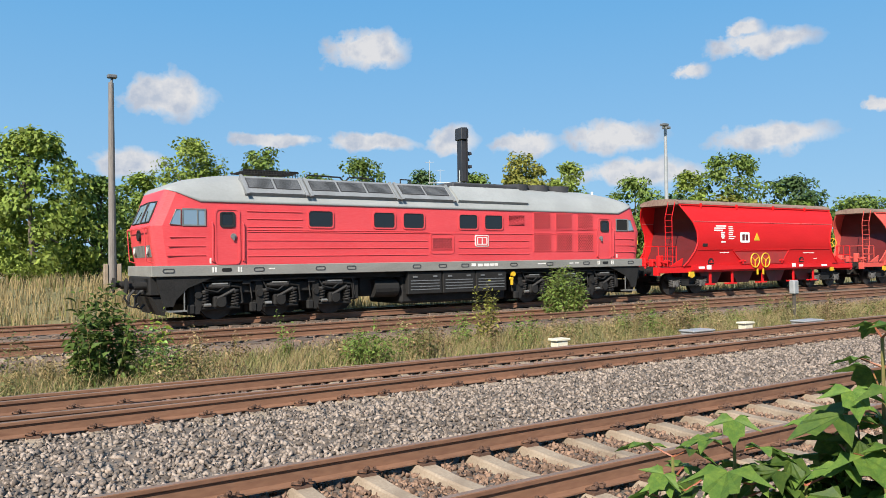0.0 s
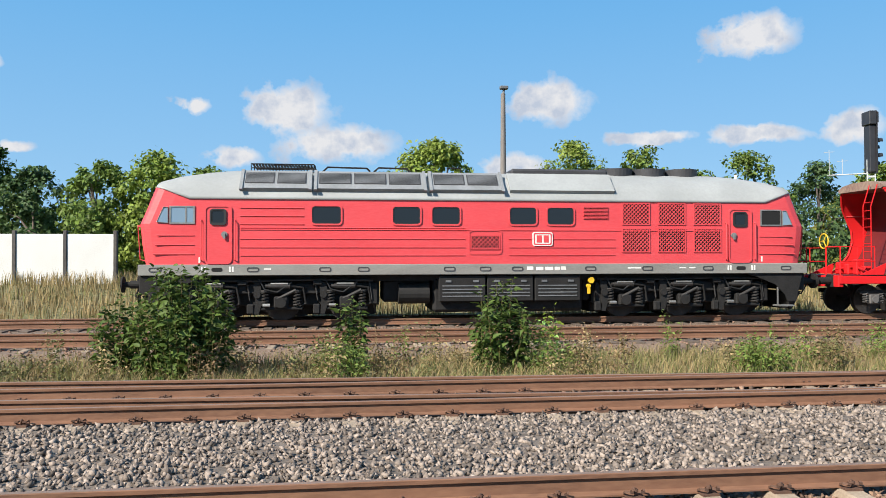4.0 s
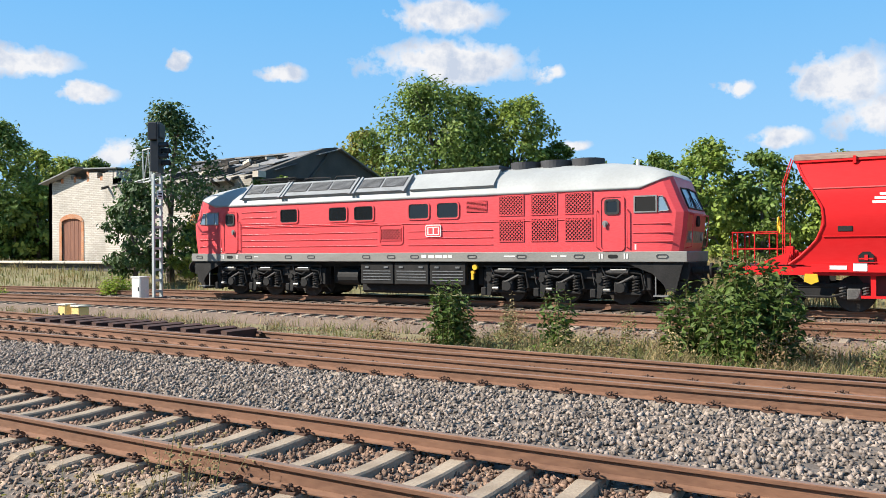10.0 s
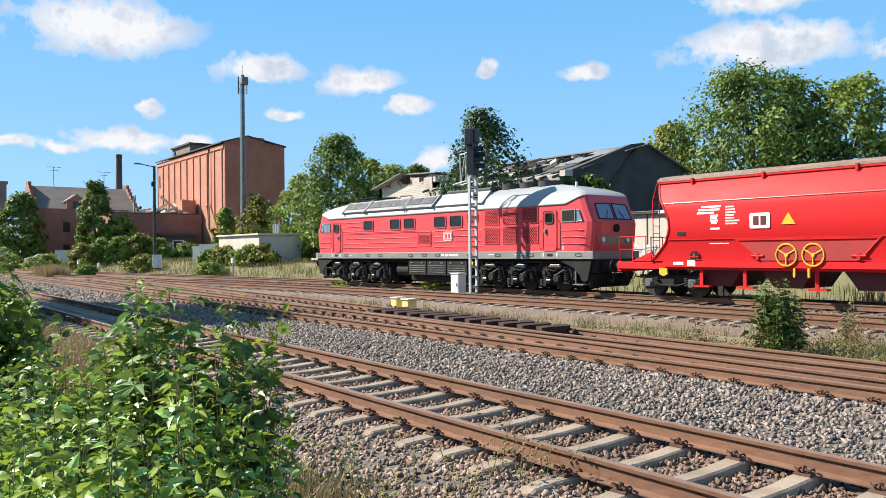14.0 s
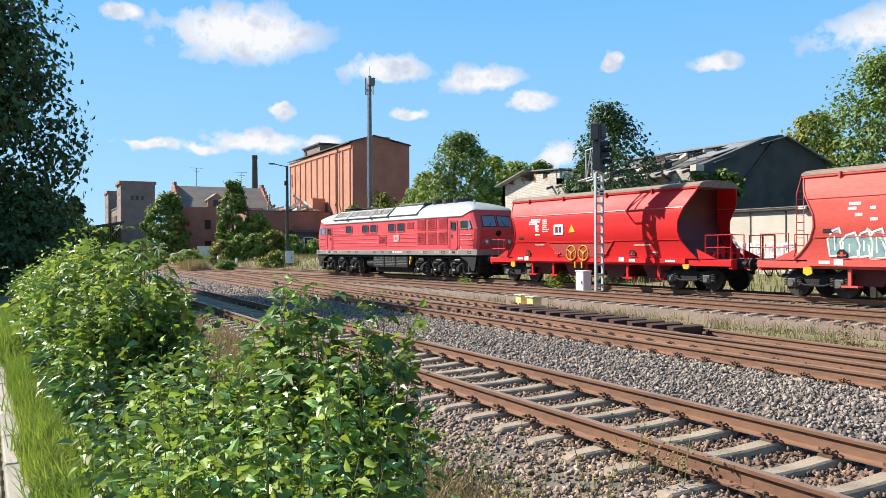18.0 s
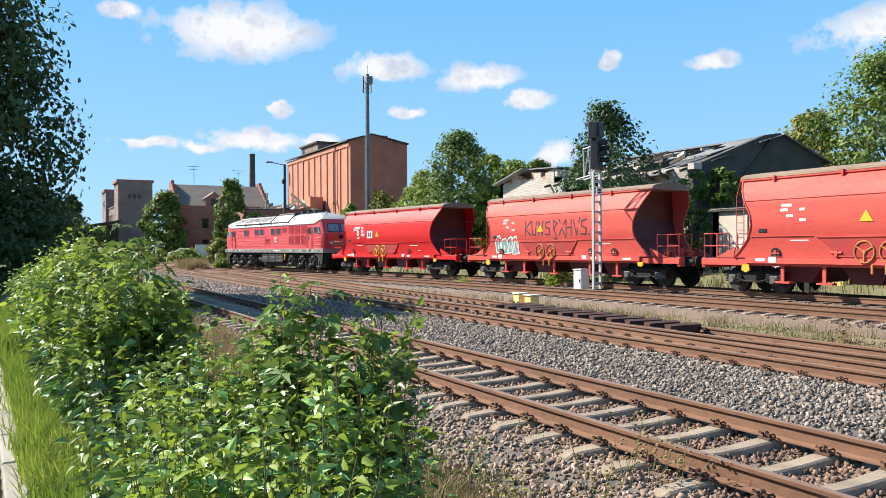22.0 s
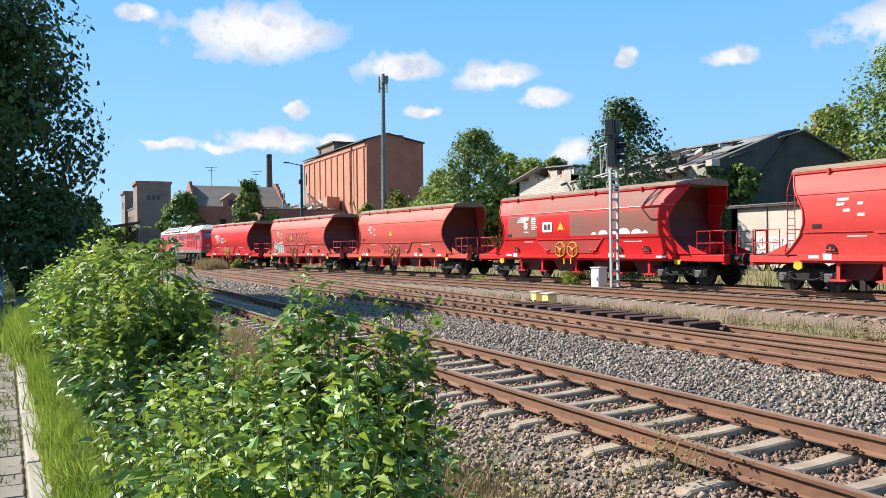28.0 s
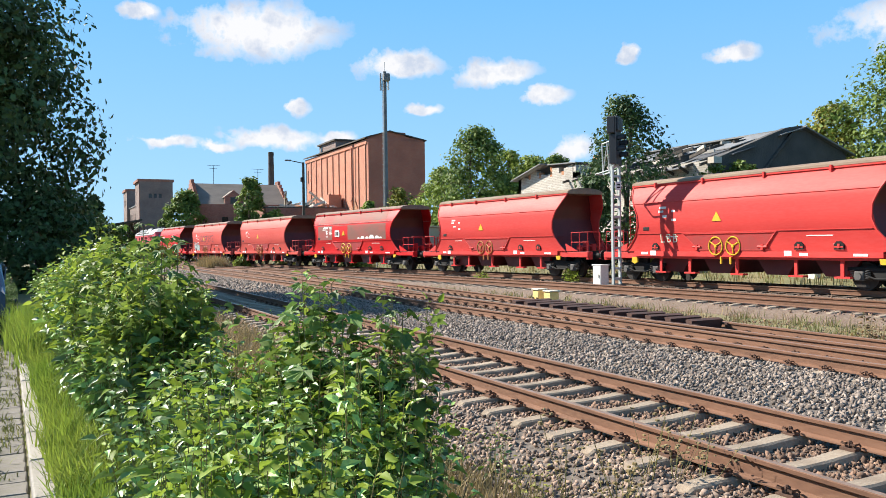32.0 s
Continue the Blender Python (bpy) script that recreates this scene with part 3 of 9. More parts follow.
stones("ballast_stones", 12000, (-36, 36, 17.0, 23.4), lambda x, y: np.where(y > np.interp(-x, -_x, _y) - 7.0, -0.25, -0.6), 0.07, m_stone_b, "brown crushed stones on the sidings", 14)

# trackside boxes
m_pale = mat("pale_yellow_box", (0.86, 0.62, 0.24), (0.74, 0.52, 0.19), scale=6, fine=40, rough=0.6, bump=0.05)
m_galv = mat("galvanised_grey", (0.42, 0.43, 0.43), (0.34, 0.35, 0.35), scale=4, fine=40, rough=0.45, metal=0.3, bump=0.04)
m_cream = mat("cream_plastic", (0.68, 0.64, 0.5), (0.6, 0.55, 0.42), scale=5, fine=40, rough=0.6, bump=0.03)


def trackside_box(x, y, z, w, d, h, material, label, lid=0.03, rz=0.0):
    t = thing("junction_box", label, "junction box", m=pose(x, y, z, 0, 0, rz))
    bm = bmesh.new()
    box(bm, -w / 2, w / 2, -d / 2, d / 2, 0, h, 0.02)
    part("case", bm, material, t)
    bm = bmesh.new()
    box(bm, -w / 2 - lid, w / 2 + lid, -d / 2 - lid, d / 2 + lid, h + 0.002, h + 0.05, 0.015)
    part("lid", bm, m_cream if material is m_pale else material, t)
    for s in (-1, 1):
        bm = bmesh.new()
        rod(bm, (s * w * 0.3, -d / 2, h * 0.5), (s * w * 0.3, -d / 2 - 0.03, h * 0.5), 0.03, 8)
        part("bolt", bm, m_black, t)
    return t


def lineside_box(x, y, z, material, label):
    """A small capped box on a narrow foot."""
    t = thing("junction_box", label, "junction box", m=pose(x, y, z))
    for nm, a in (("foot", (0.07, 0.06, 0.0, 0.22)), ("case", (0.15, 0.11, 0.22, 0.36)), ("lid", (0.2, 0.14, 0.36, 0.41))):
        bm = bmesh.new()
        box(bm, -a[0], a[0], -a[1], a[1], a[2], a[3], 0.01)
        part(nm, bm, material, t)
    bm = bmesh.new()
    rod(bm, (-0.17, 0.02, 0.0), (-0.12, 0.02, 0.3), 0.02, 6)
    part("cable", bm, m_black, t)
    return t


trackside_box(-21.0, 13.35, -0.30, 0.34, 0.32, 0.48, m_pale, "yellow box on the ground beside the turnout")
trackside_box(-20.3, 13.3, -0.30, 0.36, 0.32, 0.46, m_pale, "yellow box on the ground beside the turnout")
lineside_box(11.6, 12.5, -0.45, m_cream, "small cream box in grass by the rail")
trackside_box(15.9, 12.35, -0.45, 0.75, 0.4, 0.30, m_galv, "low galvanised box in grass by the rail")
lineside_box(18.0, 12.5, -0.45, m_cream, "small cream box in grass by the rail")
trackside_box(20.6, 12.4, -0.45, 0.9, 0.4, 0.28, m_galv, "low galvanised box in grass by the rail")

# ---- grass ----
def blades(name, pts, h, w, material, label, seed, lean=0.35, per=10, spread=0.10):
    """Tufts of grass: thin bent blades round each point (x, y, z)."""
    r = np.random.default_rng(seed)
    pts = np.repeat(np.asarray(pts, float), per, 0)
    n = len(pts)
    pts = pts + np.concatenate([r.normal(0, spread, (n, 2)), np.zeros((n, 1))], 1)
    hh = h * r.uniform(0.45, 1.25, n)
    a = r.uniform(0, math.tau, n)
    l = r.uniform(0.05, lean, n) * hh
    d = np.stack([np.cos(a), np.sin(a), np.zeros(n)], 1)
    s = np.stack([-np.sin(a + 0.6), np.cos(a + 0.6), np.zeros(n)], 1) * (w * r.uniform(0.6, 1.3, n))[:, None]
    up = np.array([0, 0, 1.0])
    mid = pts + d * (l * 0.35)[:, None] + up * (hh * 0.6)[:, None]
    tip = pts + d * l[:, None] + up * hh[:, None]
    v = np.stack([pts - s, pts + s, mid + s * 0.8, mid - s * 0.8, tip], 1).reshape(-1, 3)
    k = (np.arange(n) * 5)[:, None, None]
    f = (k + np.array([[0, 1, 2], [0, 2, 3], [3, 2, 4]])[None]).reshape(-1, 3)
    return tagged(raw(name, v, f, material), label, "grass", kind="stuff")


def scatter(n, x0, x1, y0, y1, seed, keep=None):
    r = np.random.default_rng(seed)
    p = np.stack([r.uniform(x0, x1, n), r.uniform(y0, y1, n)], 1)
    if keep is not None:
        p = p[keep(p[:, 0], p[:, 1])]
    return np.concatenate([p, ground_z(p[:, 0], p[:, 1])[:, None]], 1)


m_straw = mat("straw_grass", (0.31, 0.225, 0.10), (0.22, 0.17, 0.075), (0.42, 0.34, 0.19), scale=0.5, fine=6, rough=0.8, bump=0, vary=0.3, island=True, transmit=0.25)
m_green = mat("meadow_grass", (0.15, 0.165, 0.05), (0.22, 0.205, 0.07), (0.10, 0.125, 0.036), scale=0.5, fine=6, rough=0.75, bump=0, vary=0.35, island=True, transmit=0.3)
m_lush = mat("lush_grass", (0.18, 0.27, 0.035), (0.28, 0.34, 0.055), (0.10, 0.17, 0.025), scale=1.5, fine=8, rough=0.65, bump=0, vary=0.3, island=True, transmit=0.35)


def line_y(x):
    return np.interp(-x, -_x, _y)


rg = np.random.default_rng(77)
mid = lambda x, y: (y < line_y(x) - 7.0) & ((x > -9) | (rg.random(x.shape) < 0.22))
blades("grass", scatter(3300, -34, 42, 12.45, 17.2, 21, mid), 0.30, 0.006, m_straw, "dry straw-coloured grass strip between the tracks", 31, per=14, lean=1.0)
blades("grass", scatter(3000, -34, 42, 12.5, 17.2, 22, mid), 0.26, 0.008, m_green, "green weeds in the dry grass strip", 32, per=12, lean=0.9)
blades("grass", scatter(900, -34, 42, 12.35, 12.75, 27), 0.2, 0.007, m_straw, "dry grass fringe beside the rail", 37, per=14, lean=0.6)
back = lambda x, y: (y > line_y(x) + 2.9) & (y < line_y(x) + 16)
blades("grass", scatter(5000, -95, 70, 15, 42, 23, back), 0.5, 0.015, m_straw, "tall dry grass behind the train", 33, per=7, spread=0.25)
blades("grass", scatter(5000, -95, 70, 15, 42, 24, back), 0.42, 0.018, m_green, "tall green weeds behind the train", 34, per=7, spread=0.25)
blades("grass", scatter(3000, -14, 46, 25.5, 37, 46, back), 0.6, 0.014, m_straw, "dense dry grass behind the last track", 47, per=8, spread=0.2)
blades("grass", scatter(900, -40, 35, 20.2, 22.6, 25, lambda x, y: abs(line_y(x) - y - 2.6) < 0.6), 0.22, 0.008, m_green, "weeds between the sidings", 35, per=10)
blades("grass", scatter(6500, -22, -3.2, -1.0, 1.0, 26, lambda x, y: y > -0.10 + 0.043 * (x + 3)), 0.34, 0.007, m_lush, "lush green verge grass along the kerb", 36, per=12, lean=0.8, spread=0.06)
blades("grass", scatter(1500, -3.2, 16, -0.2, 2.4, 28), 0.25, 0.007, m_green, "verge grass beside the near track", 38, per=10, lean=0.8, spread=0.08)
blades("grass", scatter(900, -26, -3, 2.0, 2.9, 29), 0.28, 0.006, m_straw, "dry weeds beside the near track", 39, per=10, lean=0.7, spread=0.12)
blades("grass", scatter(1500, -34, -9, 2.5, 3.8, 40), 0.38, 0.006, m_straw, "dead brown weeds on the ballast shoulder", 41, per=9, lean=0.9, spread=0.14)
blades("grass", scatter(420, -9, -3.6, 2.1, 3.0, 42), 0.26, 0.005, m_straw, "thin dry grass at the ballast edge", 43, per=8, lean=0.8, spread=0.1)
blades("grass", scatter(260, -74.6, -69.6, 11.9, 13.4, 44), 1.15, 0.014, m_straw, "tall dry brown grass between the far tracks", 45, per=14, lean=0.5, spread=0.25)

# ---- kerb and paved path ----
m_kerb = mat("kerb_concrete", (0.33, 0.30, 0.26), (0.26, 0.235, 0.2), (0.18, 0.155, 0.13), scale=3, fine=40, rough=0.9, bump=0.3, vary=0.1)
kerb = thing("kerb", "weathered concrete kerb beside verge grass", "kerb", kind="structure")
for k in range(-5, 20):
    bm = bmesh.new()
    box(bm, -0.992, 0, -0.07, 0.07, -0.2, 0.10, 0.012)
    part("kerb_stone", bm, m_kerb, kerb).matrix_basis = pose(-3.0 - k, -0.20 - 0.043 * k, rnd.uniform(-0.004, 0.004), 0, 0, 2.46 + rnd.uniform(-0.15, 0.15))
pave = thing("pavement", "grey paved path with moss in its joints", "pavement", kind="structure")
m_slab = mat("paving_slab", (0.17, 0.15, 0.135), (0.12, 0.105, 0.09), (0.13, 0.125, 0.06), scale=2.5, fine=40, rough=0.92, bump=0.3, vary=0.14)
bm = bmesh.new()
box(bm, -0.147, 0.147, -0.097, 0.097, -0.05, 0.01, 0.008)
me_sb = bpy.data.meshes.new("paving_slab")
bm.to_mesh(me_sb)
bm.free()
me_sb.materials.append(m_slab)
for i in range(42):
    for j in range(7):
        x, y = -4.2 - i * 0.30 - (0.15 if j % 2 else 0), -0.44 - j * 0.20 - 0.043 * (i * 0.3)
        shared("paving_slab", me_sb, pose(x, y, 0.0 + rnd.uniform(-0.004, 0.004), rnd.uniform(-0.6, 0.6), rnd.uniform(-0.6, 0.6), 0), pave)
blades("grass", scatter(220, -16, -4, -1.2, -0.55, 46), 0.07, 0.006, m_green, "moss and weeds in paving joints", 47, per=8, lean=1.2, spread=0.05)
blades("grass", scatter(420, -16.5, -12.6, -0.95, 0.1, 48, lambda x, y: y > -0.55 + 0.10 * (x + 12.6)), 0.62, 0.009, m_lush, "tall bright grass tuft at the end of the kerb", 49, per=14, lean=0.6, spread=0.1)

# ---- train: materials ----
TRAIN, WHEELS = [], []
NS = -1.475


def rrect(x0, x1, z0, z1, r, n=4):
    """Outline of a rectangle with round corners."""
    out = []
    for cx, cz, a in ((x1 - r, z1 - r, 0), (x0 + r, z1 - r, 90), (x0 + r, z0 + r, 180), (x1 - r, z0 + r, 270)):
        out += [(cx + r * math.cos(radians(a + 90 * k / n)), cz + r * math.sin(radians(a + 90 * k / n))) for k in range(n + 1)]
    return out


def ring(bm, outer, inner, y0, y1):
    """A frame between two outlines of equally many points, from depth y0 to y1."""
    n = len(outer)
    v = [[bm.verts.new((p[0], y, p[1])) for p in o] for o, y in ((outer, y0), (outer, y1), (inner, y1), (inner, y0))]
    for a in range(4):
        b = (a + 1) % 4
        for k in range(n):
            j = (k + 1) % n
            bm.faces.new((v[a][k], v[a][j], v[b][j], v[b][k]))
    bmesh.ops.recalc_face_normals(bm, faces=bm.faces[:])


def window(parent, x0, x1, z0, z1, side=-1, r=0.09, y=NS, glass=None, rim=None, name="window"):
    """A window with rubber rim and pane, proud of a side wall."""
    y = abs(y) * side
    bm = bmesh.new()
    ring(bm, rrect(x0 - 0.045, x1 + 0.045, z0 - 0.045, z1 + 0.045, r + 0.03), rrect(x0, x1, z0, z1, r), y + 0.02 * -side, y + 0.03 * side)
    w = part(name, bm, rim or m_red, parent)
    bm = bmesh.new()
    prism(bm, rrect(x0, x1, z0, z1, r), y, y + 0.008 * side)
    part("pane", bm, glass or m_glass, w)
    bm = bmesh.new()
    ring(bm, rrect(x0, x1, z0, z1, r), rrect(x0 + 0.025, x1 - 0.025, z0 + 0.025, z1 - 0.025, r * 0.8), y, y + 0.018 * side)
    part("seal", bm, m_rubber, w)
    return w


def lattice(parent, x0, x1, z0, z1, side=-1, step=0.118, name="grille"):
    """A panel of crossed diagonal bars before a dark opening."""
    y = NS * -side
    bm = bmesh.new()
    prism(bm, [(x0, z0), (x1, z0), (x1, z1), (x0, z1)], y, y + 0.006 * side)
    back = part(name, bm, m_void, parent)
    bm = bmesh.new()
    w, h = x1 - x0, z1 - z0
    for sgn in (1, -1):
        c = -h
        while c < w + h:
            pts = []
            for t in (0.0, h):
                pts.append((c + sgn * t if sgn > 0 else c + h - t, t))
            (a, t0), (b, t1) = pts
            lo = max(0.0, min(((0 - a) / (b - a)), ((w - a) / (b - a))))
            hi = min(1.0, max(((0 - a) / (b - a)), ((w - a) / (b - a))))
            if hi - lo > 0.02:
                p = Vector((x0 + a + (b - a) * lo, y + 0.012 * side, z0 + h * lo))
                q = Vector((x0 + a + (b - a) * hi, y + 0.012 * side, z0 + h * hi))
                d = (q - p).normalized()
                nrm = Vector((-d.z, 0, d.x)) * 0.0115
                e = Vector((0, 0.010 * side, 0))
                vs = [bm.verts.new(v) for v in (p - nrm + e, q - nrm + e, q + nrm + e, p + nrm + e, p - nrm - e, q - nrm - e, q + nrm - e, p + nrm - e)]
                for f in ((0, 1, 2, 3), (0, 4, 5, 1), (2, 6, 7, 3)):
                    bm.faces.new([vs[i] for i in f])
            c += step
    box(bm, x0 - 0.03, x1 + 0.03, y, y + 0.026 * side, z1, z1 + 0.03)
    box(bm, x0 - 0.03, x1 + 0.03, y, y + 0.026 * side, z0 - 0.03, z0)
    box(bm, x0 - 0.03, x0, y, y + 0.025 * side, z0, z1)
    box(bm, x1, x1 + 0.03, y, y + 0.025 * side, z0, z1)
    part("lattice", bm, m_red, back)


def wheelset(parent, x, r, gauge=0.75, name="wheelset"):
    """Two wheels on an axle, which turn."""
    bm = bmesh.new()
    for s in (-1, 1):
        rod(bm, (0, s * (gauge - 0.07), 0), (0, s * (gauge + 0.065), 0), r, 28)
        rod(bm, (0, s * (gauge - 0.095), 0), (0, s * (gauge - 0.07), 0), r + 0.028, 28)
        for k in range(6):
            a = k * math.tau / 6
            rod(bm, (math.cos(a) * r * 0.55, s * (gauge + 0.06), math.sin(a) * r * 0.55), (math.cos(a) * r * 0.55, s * (gauge + 0.075), math.sin(a) * r * 0.55), r * 0.12, 8)
        rod(bm, (0, s * (gauge + 0.06), 0), (0, s * (gauge + 0.15), 0), 0.13, 12)
    rod(bm, (0, -gauge, 0), (0, gauge, 0), 0.085, 10)
    ob = part(name, bm, m_wheel, parent)
    ob.location = (x, 0, r)
    WHEELS.append((ob, r))
    return ob


def spring(bm, x, y, z0, z1, r=0.1, wire=0.02, turns=5):
    pts = [Vector((x + r * math.cos(k * math.tau / 8), y + r * math.sin(k * math.tau / 8), z0 + (z1 - z0) * k / (8 * turns))) for k in range(8 * turns + 1)]
    pipe(bm, pts, wire, 4)


def buffer(parent, x, y, sgn, z=1.05):
    """A side buffer: base, sleeve and round plate."""
    bm = bmesh.new()
    box(bm, x - 0.03 if sgn > 0 else x - 0.01, x + 0.01 if sgn > 0 else x + 0.03, y - 0.19, y + 0.19, z - 0.19, z + 0.19)
    rod(bm, (x, y, z), (x + sgn * 0.34, y, z), 0.115, 14)
    rod(bm, (x + sgn * 0.30, y, z), (x + sgn * 0.52, y, z), 0.085, 14)
    rod(bm, (x + sgn * 0.52, y, z), (x + sgn * 0.56, y, z), 0.23, 18)
    return part("buffer", bm, m_black, parent)


# ---- locomotive ----
loco = thing("locomotive", "faded red diesel locomotive with light grey roof and black bogies", "locomotive")
TRAIN.append((loco, 9.85, 6.1))
H = 9.85


def u(v):
    return v - H


def nose(z):
    """How far the cab's end lies behind the sill's end at the height z."""
    return float(np.interp(z, (1.6, 2.2, 2.72, 2.8, 3.55, 3.80, 3.92, 4.02, 4.12, 4.28, 4.42), (0.16, 0.06, 0.0, 0.04, 0.36, 0.44, 0.50, 0.72, 1.10, 1.95, 2.9)))


def body_rings(prof, eave=0.0):
    """Rings of a section over the whole body, its ends drawn in and raked; the eaves rise towards both ends."""
    out = []
    for e in (-1, 1):
        half = []
        for add, wid, up in ((0.0, 0.84, 1.0), (0.10, 0.925, 0.93), (0.30, 0.975, 0.77), (0.65, 0.995, 0.40), (1.05, 1.0, 0.0), (None, 1.0, 0.0)):
            rg = []
            for y, z in prof:
                zz = z + eave * up * float(np.clip((3.95 - z) / 0.5, 0, 1)) * (z > 3.4)
                x = 4.2 if add is None else nose(zz) + add
                rg.append(Vector((e * (H - x), y * (wid + (1 - wid) * np.clip((z - 3.5) / 1.2, 0, 0.6)), zz)))
            half.append(rg)
        out += half if e < 0 else half[::-1]
    return out


prof = [(-1.475, 1.61), (-1.475, 2.2), (-1.475, 2.74), (-1.472, 3.1), (-1.468, 3.45), (1.468, 3.45), (1.472, 3.1), (1.475, 2.74), (1.475, 2.2), (1.475, 1.61)]
bm = bmesh.new()
rings = body_rings(prof, 0.33)
vs = [[bm.verts.new(p) for p in rg] for rg in rings]
for a, b in zip(vs, vs[1:]):
    for k in range(10):
        bm.faces.new((a[k], a[(k + 1) % 10], b[(k + 1) % 10], b[k]))
for rg in (vs[0], vs[-1]):
    for k in range(4):
        bm.faces.new((rg[k], rg[k + 1], rg[8 - k], rg[9 - k]))
bmesh.ops.recalc_face_normals(bm, faces=bm.faces[:])
body = part("body", bm, m_red, loco)

prof = [(-1.50, 3.44), (-1.46, 3.52), (-1.38, 3.70), (-1.22, 3.92), (-1.0, 4.10), (-0.7, 4.26), (-0.35, 4.36), (0, 4.39)]
prof += [(-y, z) for y, z in prof[-2::-1]]
bm = bmesh.new()
loft(bm, body_rings(prof, 0.33))
roof = part("roof", bm, m_roof, loco, "light grey painted roof", smooth=True)


def on_roof(t):
    """A point on the near slope of the roof and its outward normal; t from 0 at the gutter to 1 near the top."""
    y, z = -1.43 + 0.62 * t, 3.63 + 0.60 * t
    return y, z


def slope_panel(parent, x0, x1, t0, t1, lift, material, name, thick=0.03):
    (y0, z0), (y1, z1) = on_roof(t0), on_roof(t1)
    d = Vector((0, y1 - y0, z1 - z0)).normalized()
    nrm = Vector((0, -d.z, d.y))
    bm = bmesh.new()
    c = [Vector((x, y, z)) + nrm * l for l in (lift - thick, lift) for x, y, z in ((x0, y0, z0), (x1, y0, z0), (x1, y1, z1), (x0, y1, z1))]
    v = [bm.verts.new(p) for p in c]
    for f in ((3, 2, 1, 0), (4, 5, 6, 7), (0, 1, 5, 4), (2, 3, 7, 6), (1, 2, 6, 5), (3, 0, 4, 7)):
        bm.faces.new([v[i] for i in f])
    bmesh.ops.recalc_face_normals(bm, faces=bm.faces[:])
    return part(name, bm, material, parent)


for x0, x1, cells in ((2.72, 4.72, 2), (4.78, 8.0, 3), (8.08, 10.28, 2)):
    unit = slope_panel(loco, u(x0), u(x1), 0.06, 0.98, 0.13, m_ventgrey, "roof_vent", 0.2)
    w = (x1 - x0 - 0.22) / cells
    for k in range(cells):
        a = x0 + 0.14 + k * w
        pane = slope_panel(unit, u(a), u(a + w - 0.08), 0.30, 0.86, 0.145, m_soot, "vent_panel", 0.03)
        for j in range(9):
            t = 0.33 + j * 0.058
            slope_panel(pane, u(a + 0.03), u(a + w - 0.11), t, t + 0.026, 0.158, m_grime, "slat", 0.016)
    for x in (x0, x1 - 0.09):
        slope_panel(unit, u(x), u(x + 0.09), -0.04, 1.0, 0.165, m_ventgrey, "vent_rib", 0.06)
hatch = slope_panel(loco, u(10.45), u(13.62), 0.08, 1.0, 0.12, m_roof, "roof_hatch", 0.25)
bm = bmesh.new()
box(bm, u(10.6), u(13.6), -0.86, 0.86, 4.2, 4.47, 0.06)
part("exhaust_cover", bm, m_soot, loco, "soot-black exhaust cover")
for k, x in enumerate((14.15, 15.22, 16.3)):
    bm = bmesh.new()
    rod(bm, (u(x), 0, 4.30), (u(x), 0, 4.57), 0.50, 28, 0.53)
    fan = part("cooling_fan", bm, m_soot, loco)
    bm = bmesh.new()
    for a in range(8):
        rod(bm, (u(x), 0, 4.575), (u(x) + 0.5 * math.cos(a * math.tau / 8), 0.5 * math.sin(a * math.tau / 8), 4.575), 0.012, 4)
    part("fan_guard", bm, m_black, fan)
bm = bmesh.new()
for z in (4.42, 4.54):
    rod(bm, (u(2.95), -0.62, z), (u(4.75), -0.62, z), 0.016, 6)
rod(bm, (u(2.95), 0.62, 4.54), (u(4.75), 0.62, 4.54), 0.02, 6)
for k in range(21):
    rod(bm, (u(2.95 + 0.09 * k), -0.62, 4.25), (u(2.95 + 0.09 * k), -0.62, 4.55), 0.013, 5)
    box(bm, u(2.98 + 0.088 * k), u(3.03 + 0.088 * k), -0.62, 0.62, 4.50, 4.53)
part("roof_railing", bm, m_black, loco)
for x0, x1 in ((5.0, 6.4), (6.5, 7.6)):
    bm = bmesh.new()
    pipe(bm, [(u(x0), -0.5, 4.34), (u(x0 + 0.15), -0.5, 4.48), (u(x1 - 0.1), -0.5, 4.46), (u(x1), -0.5, 4.36)], 0.028, 6)
    part("roof_pipe", bm, m_black, loco)
bm = bmesh.new()
pipe(bm, [(u(8.75), -0.3, 4.36), (u(8.75), -0.3, 4.52), (u(9.15), -0.3, 4.52), (u(9.15), -0.3, 4.36)], 0.03, 6)
part("roof_pipe", bm, m_black, loco)
bm = bmesh.new()
rod(bm, (u(18.0), -0.35, 4.2), (u(18.0), -0.35, 4.42), 0.05, 8)
part("horn", bm, m_white, loco)

for x0, x1 in ((4.73, 5.54), (7.02, 7.8), (8.15, 8.95), (10.43, 11.21), (11.55, 12.34)):
    for s in (-1, 1):
        window(loco, u(x0), u(x1), 2.76, 3.25, s)
for x0, x1 in ((13.85, 14.66), (14.96, 15.77), (16.08, 16.9)):
    for z0, z1 in ((2.79, 3.38), (1.97, 2.63)):
        lattice(loco, u(x0), u(x1), z0, z1)
bm = bmesh.new()
ring(bm, rrect(u(9.2), u(10.2), 1.88, 2.6, 0.12), rrect(u(9.24), u(10.16), 1.92, 2.56, 0.1), NS + 0.02, NS - 0.02)
part("hatch_rim", bm, m_red, loco)
lattice(loco, u(9.3), u(10.1), 2.06, 2.42, step=0.13)
bm = bmesh.new()
for k in range(9):
    box(bm, u(12.64), u(13.4), NS - 0.022, NS + 0.01, 2.92 + k * 0.041, 2.942 + k * 0.041)
part("louvre", bm, m_red, loco)
bm = bmesh.new()
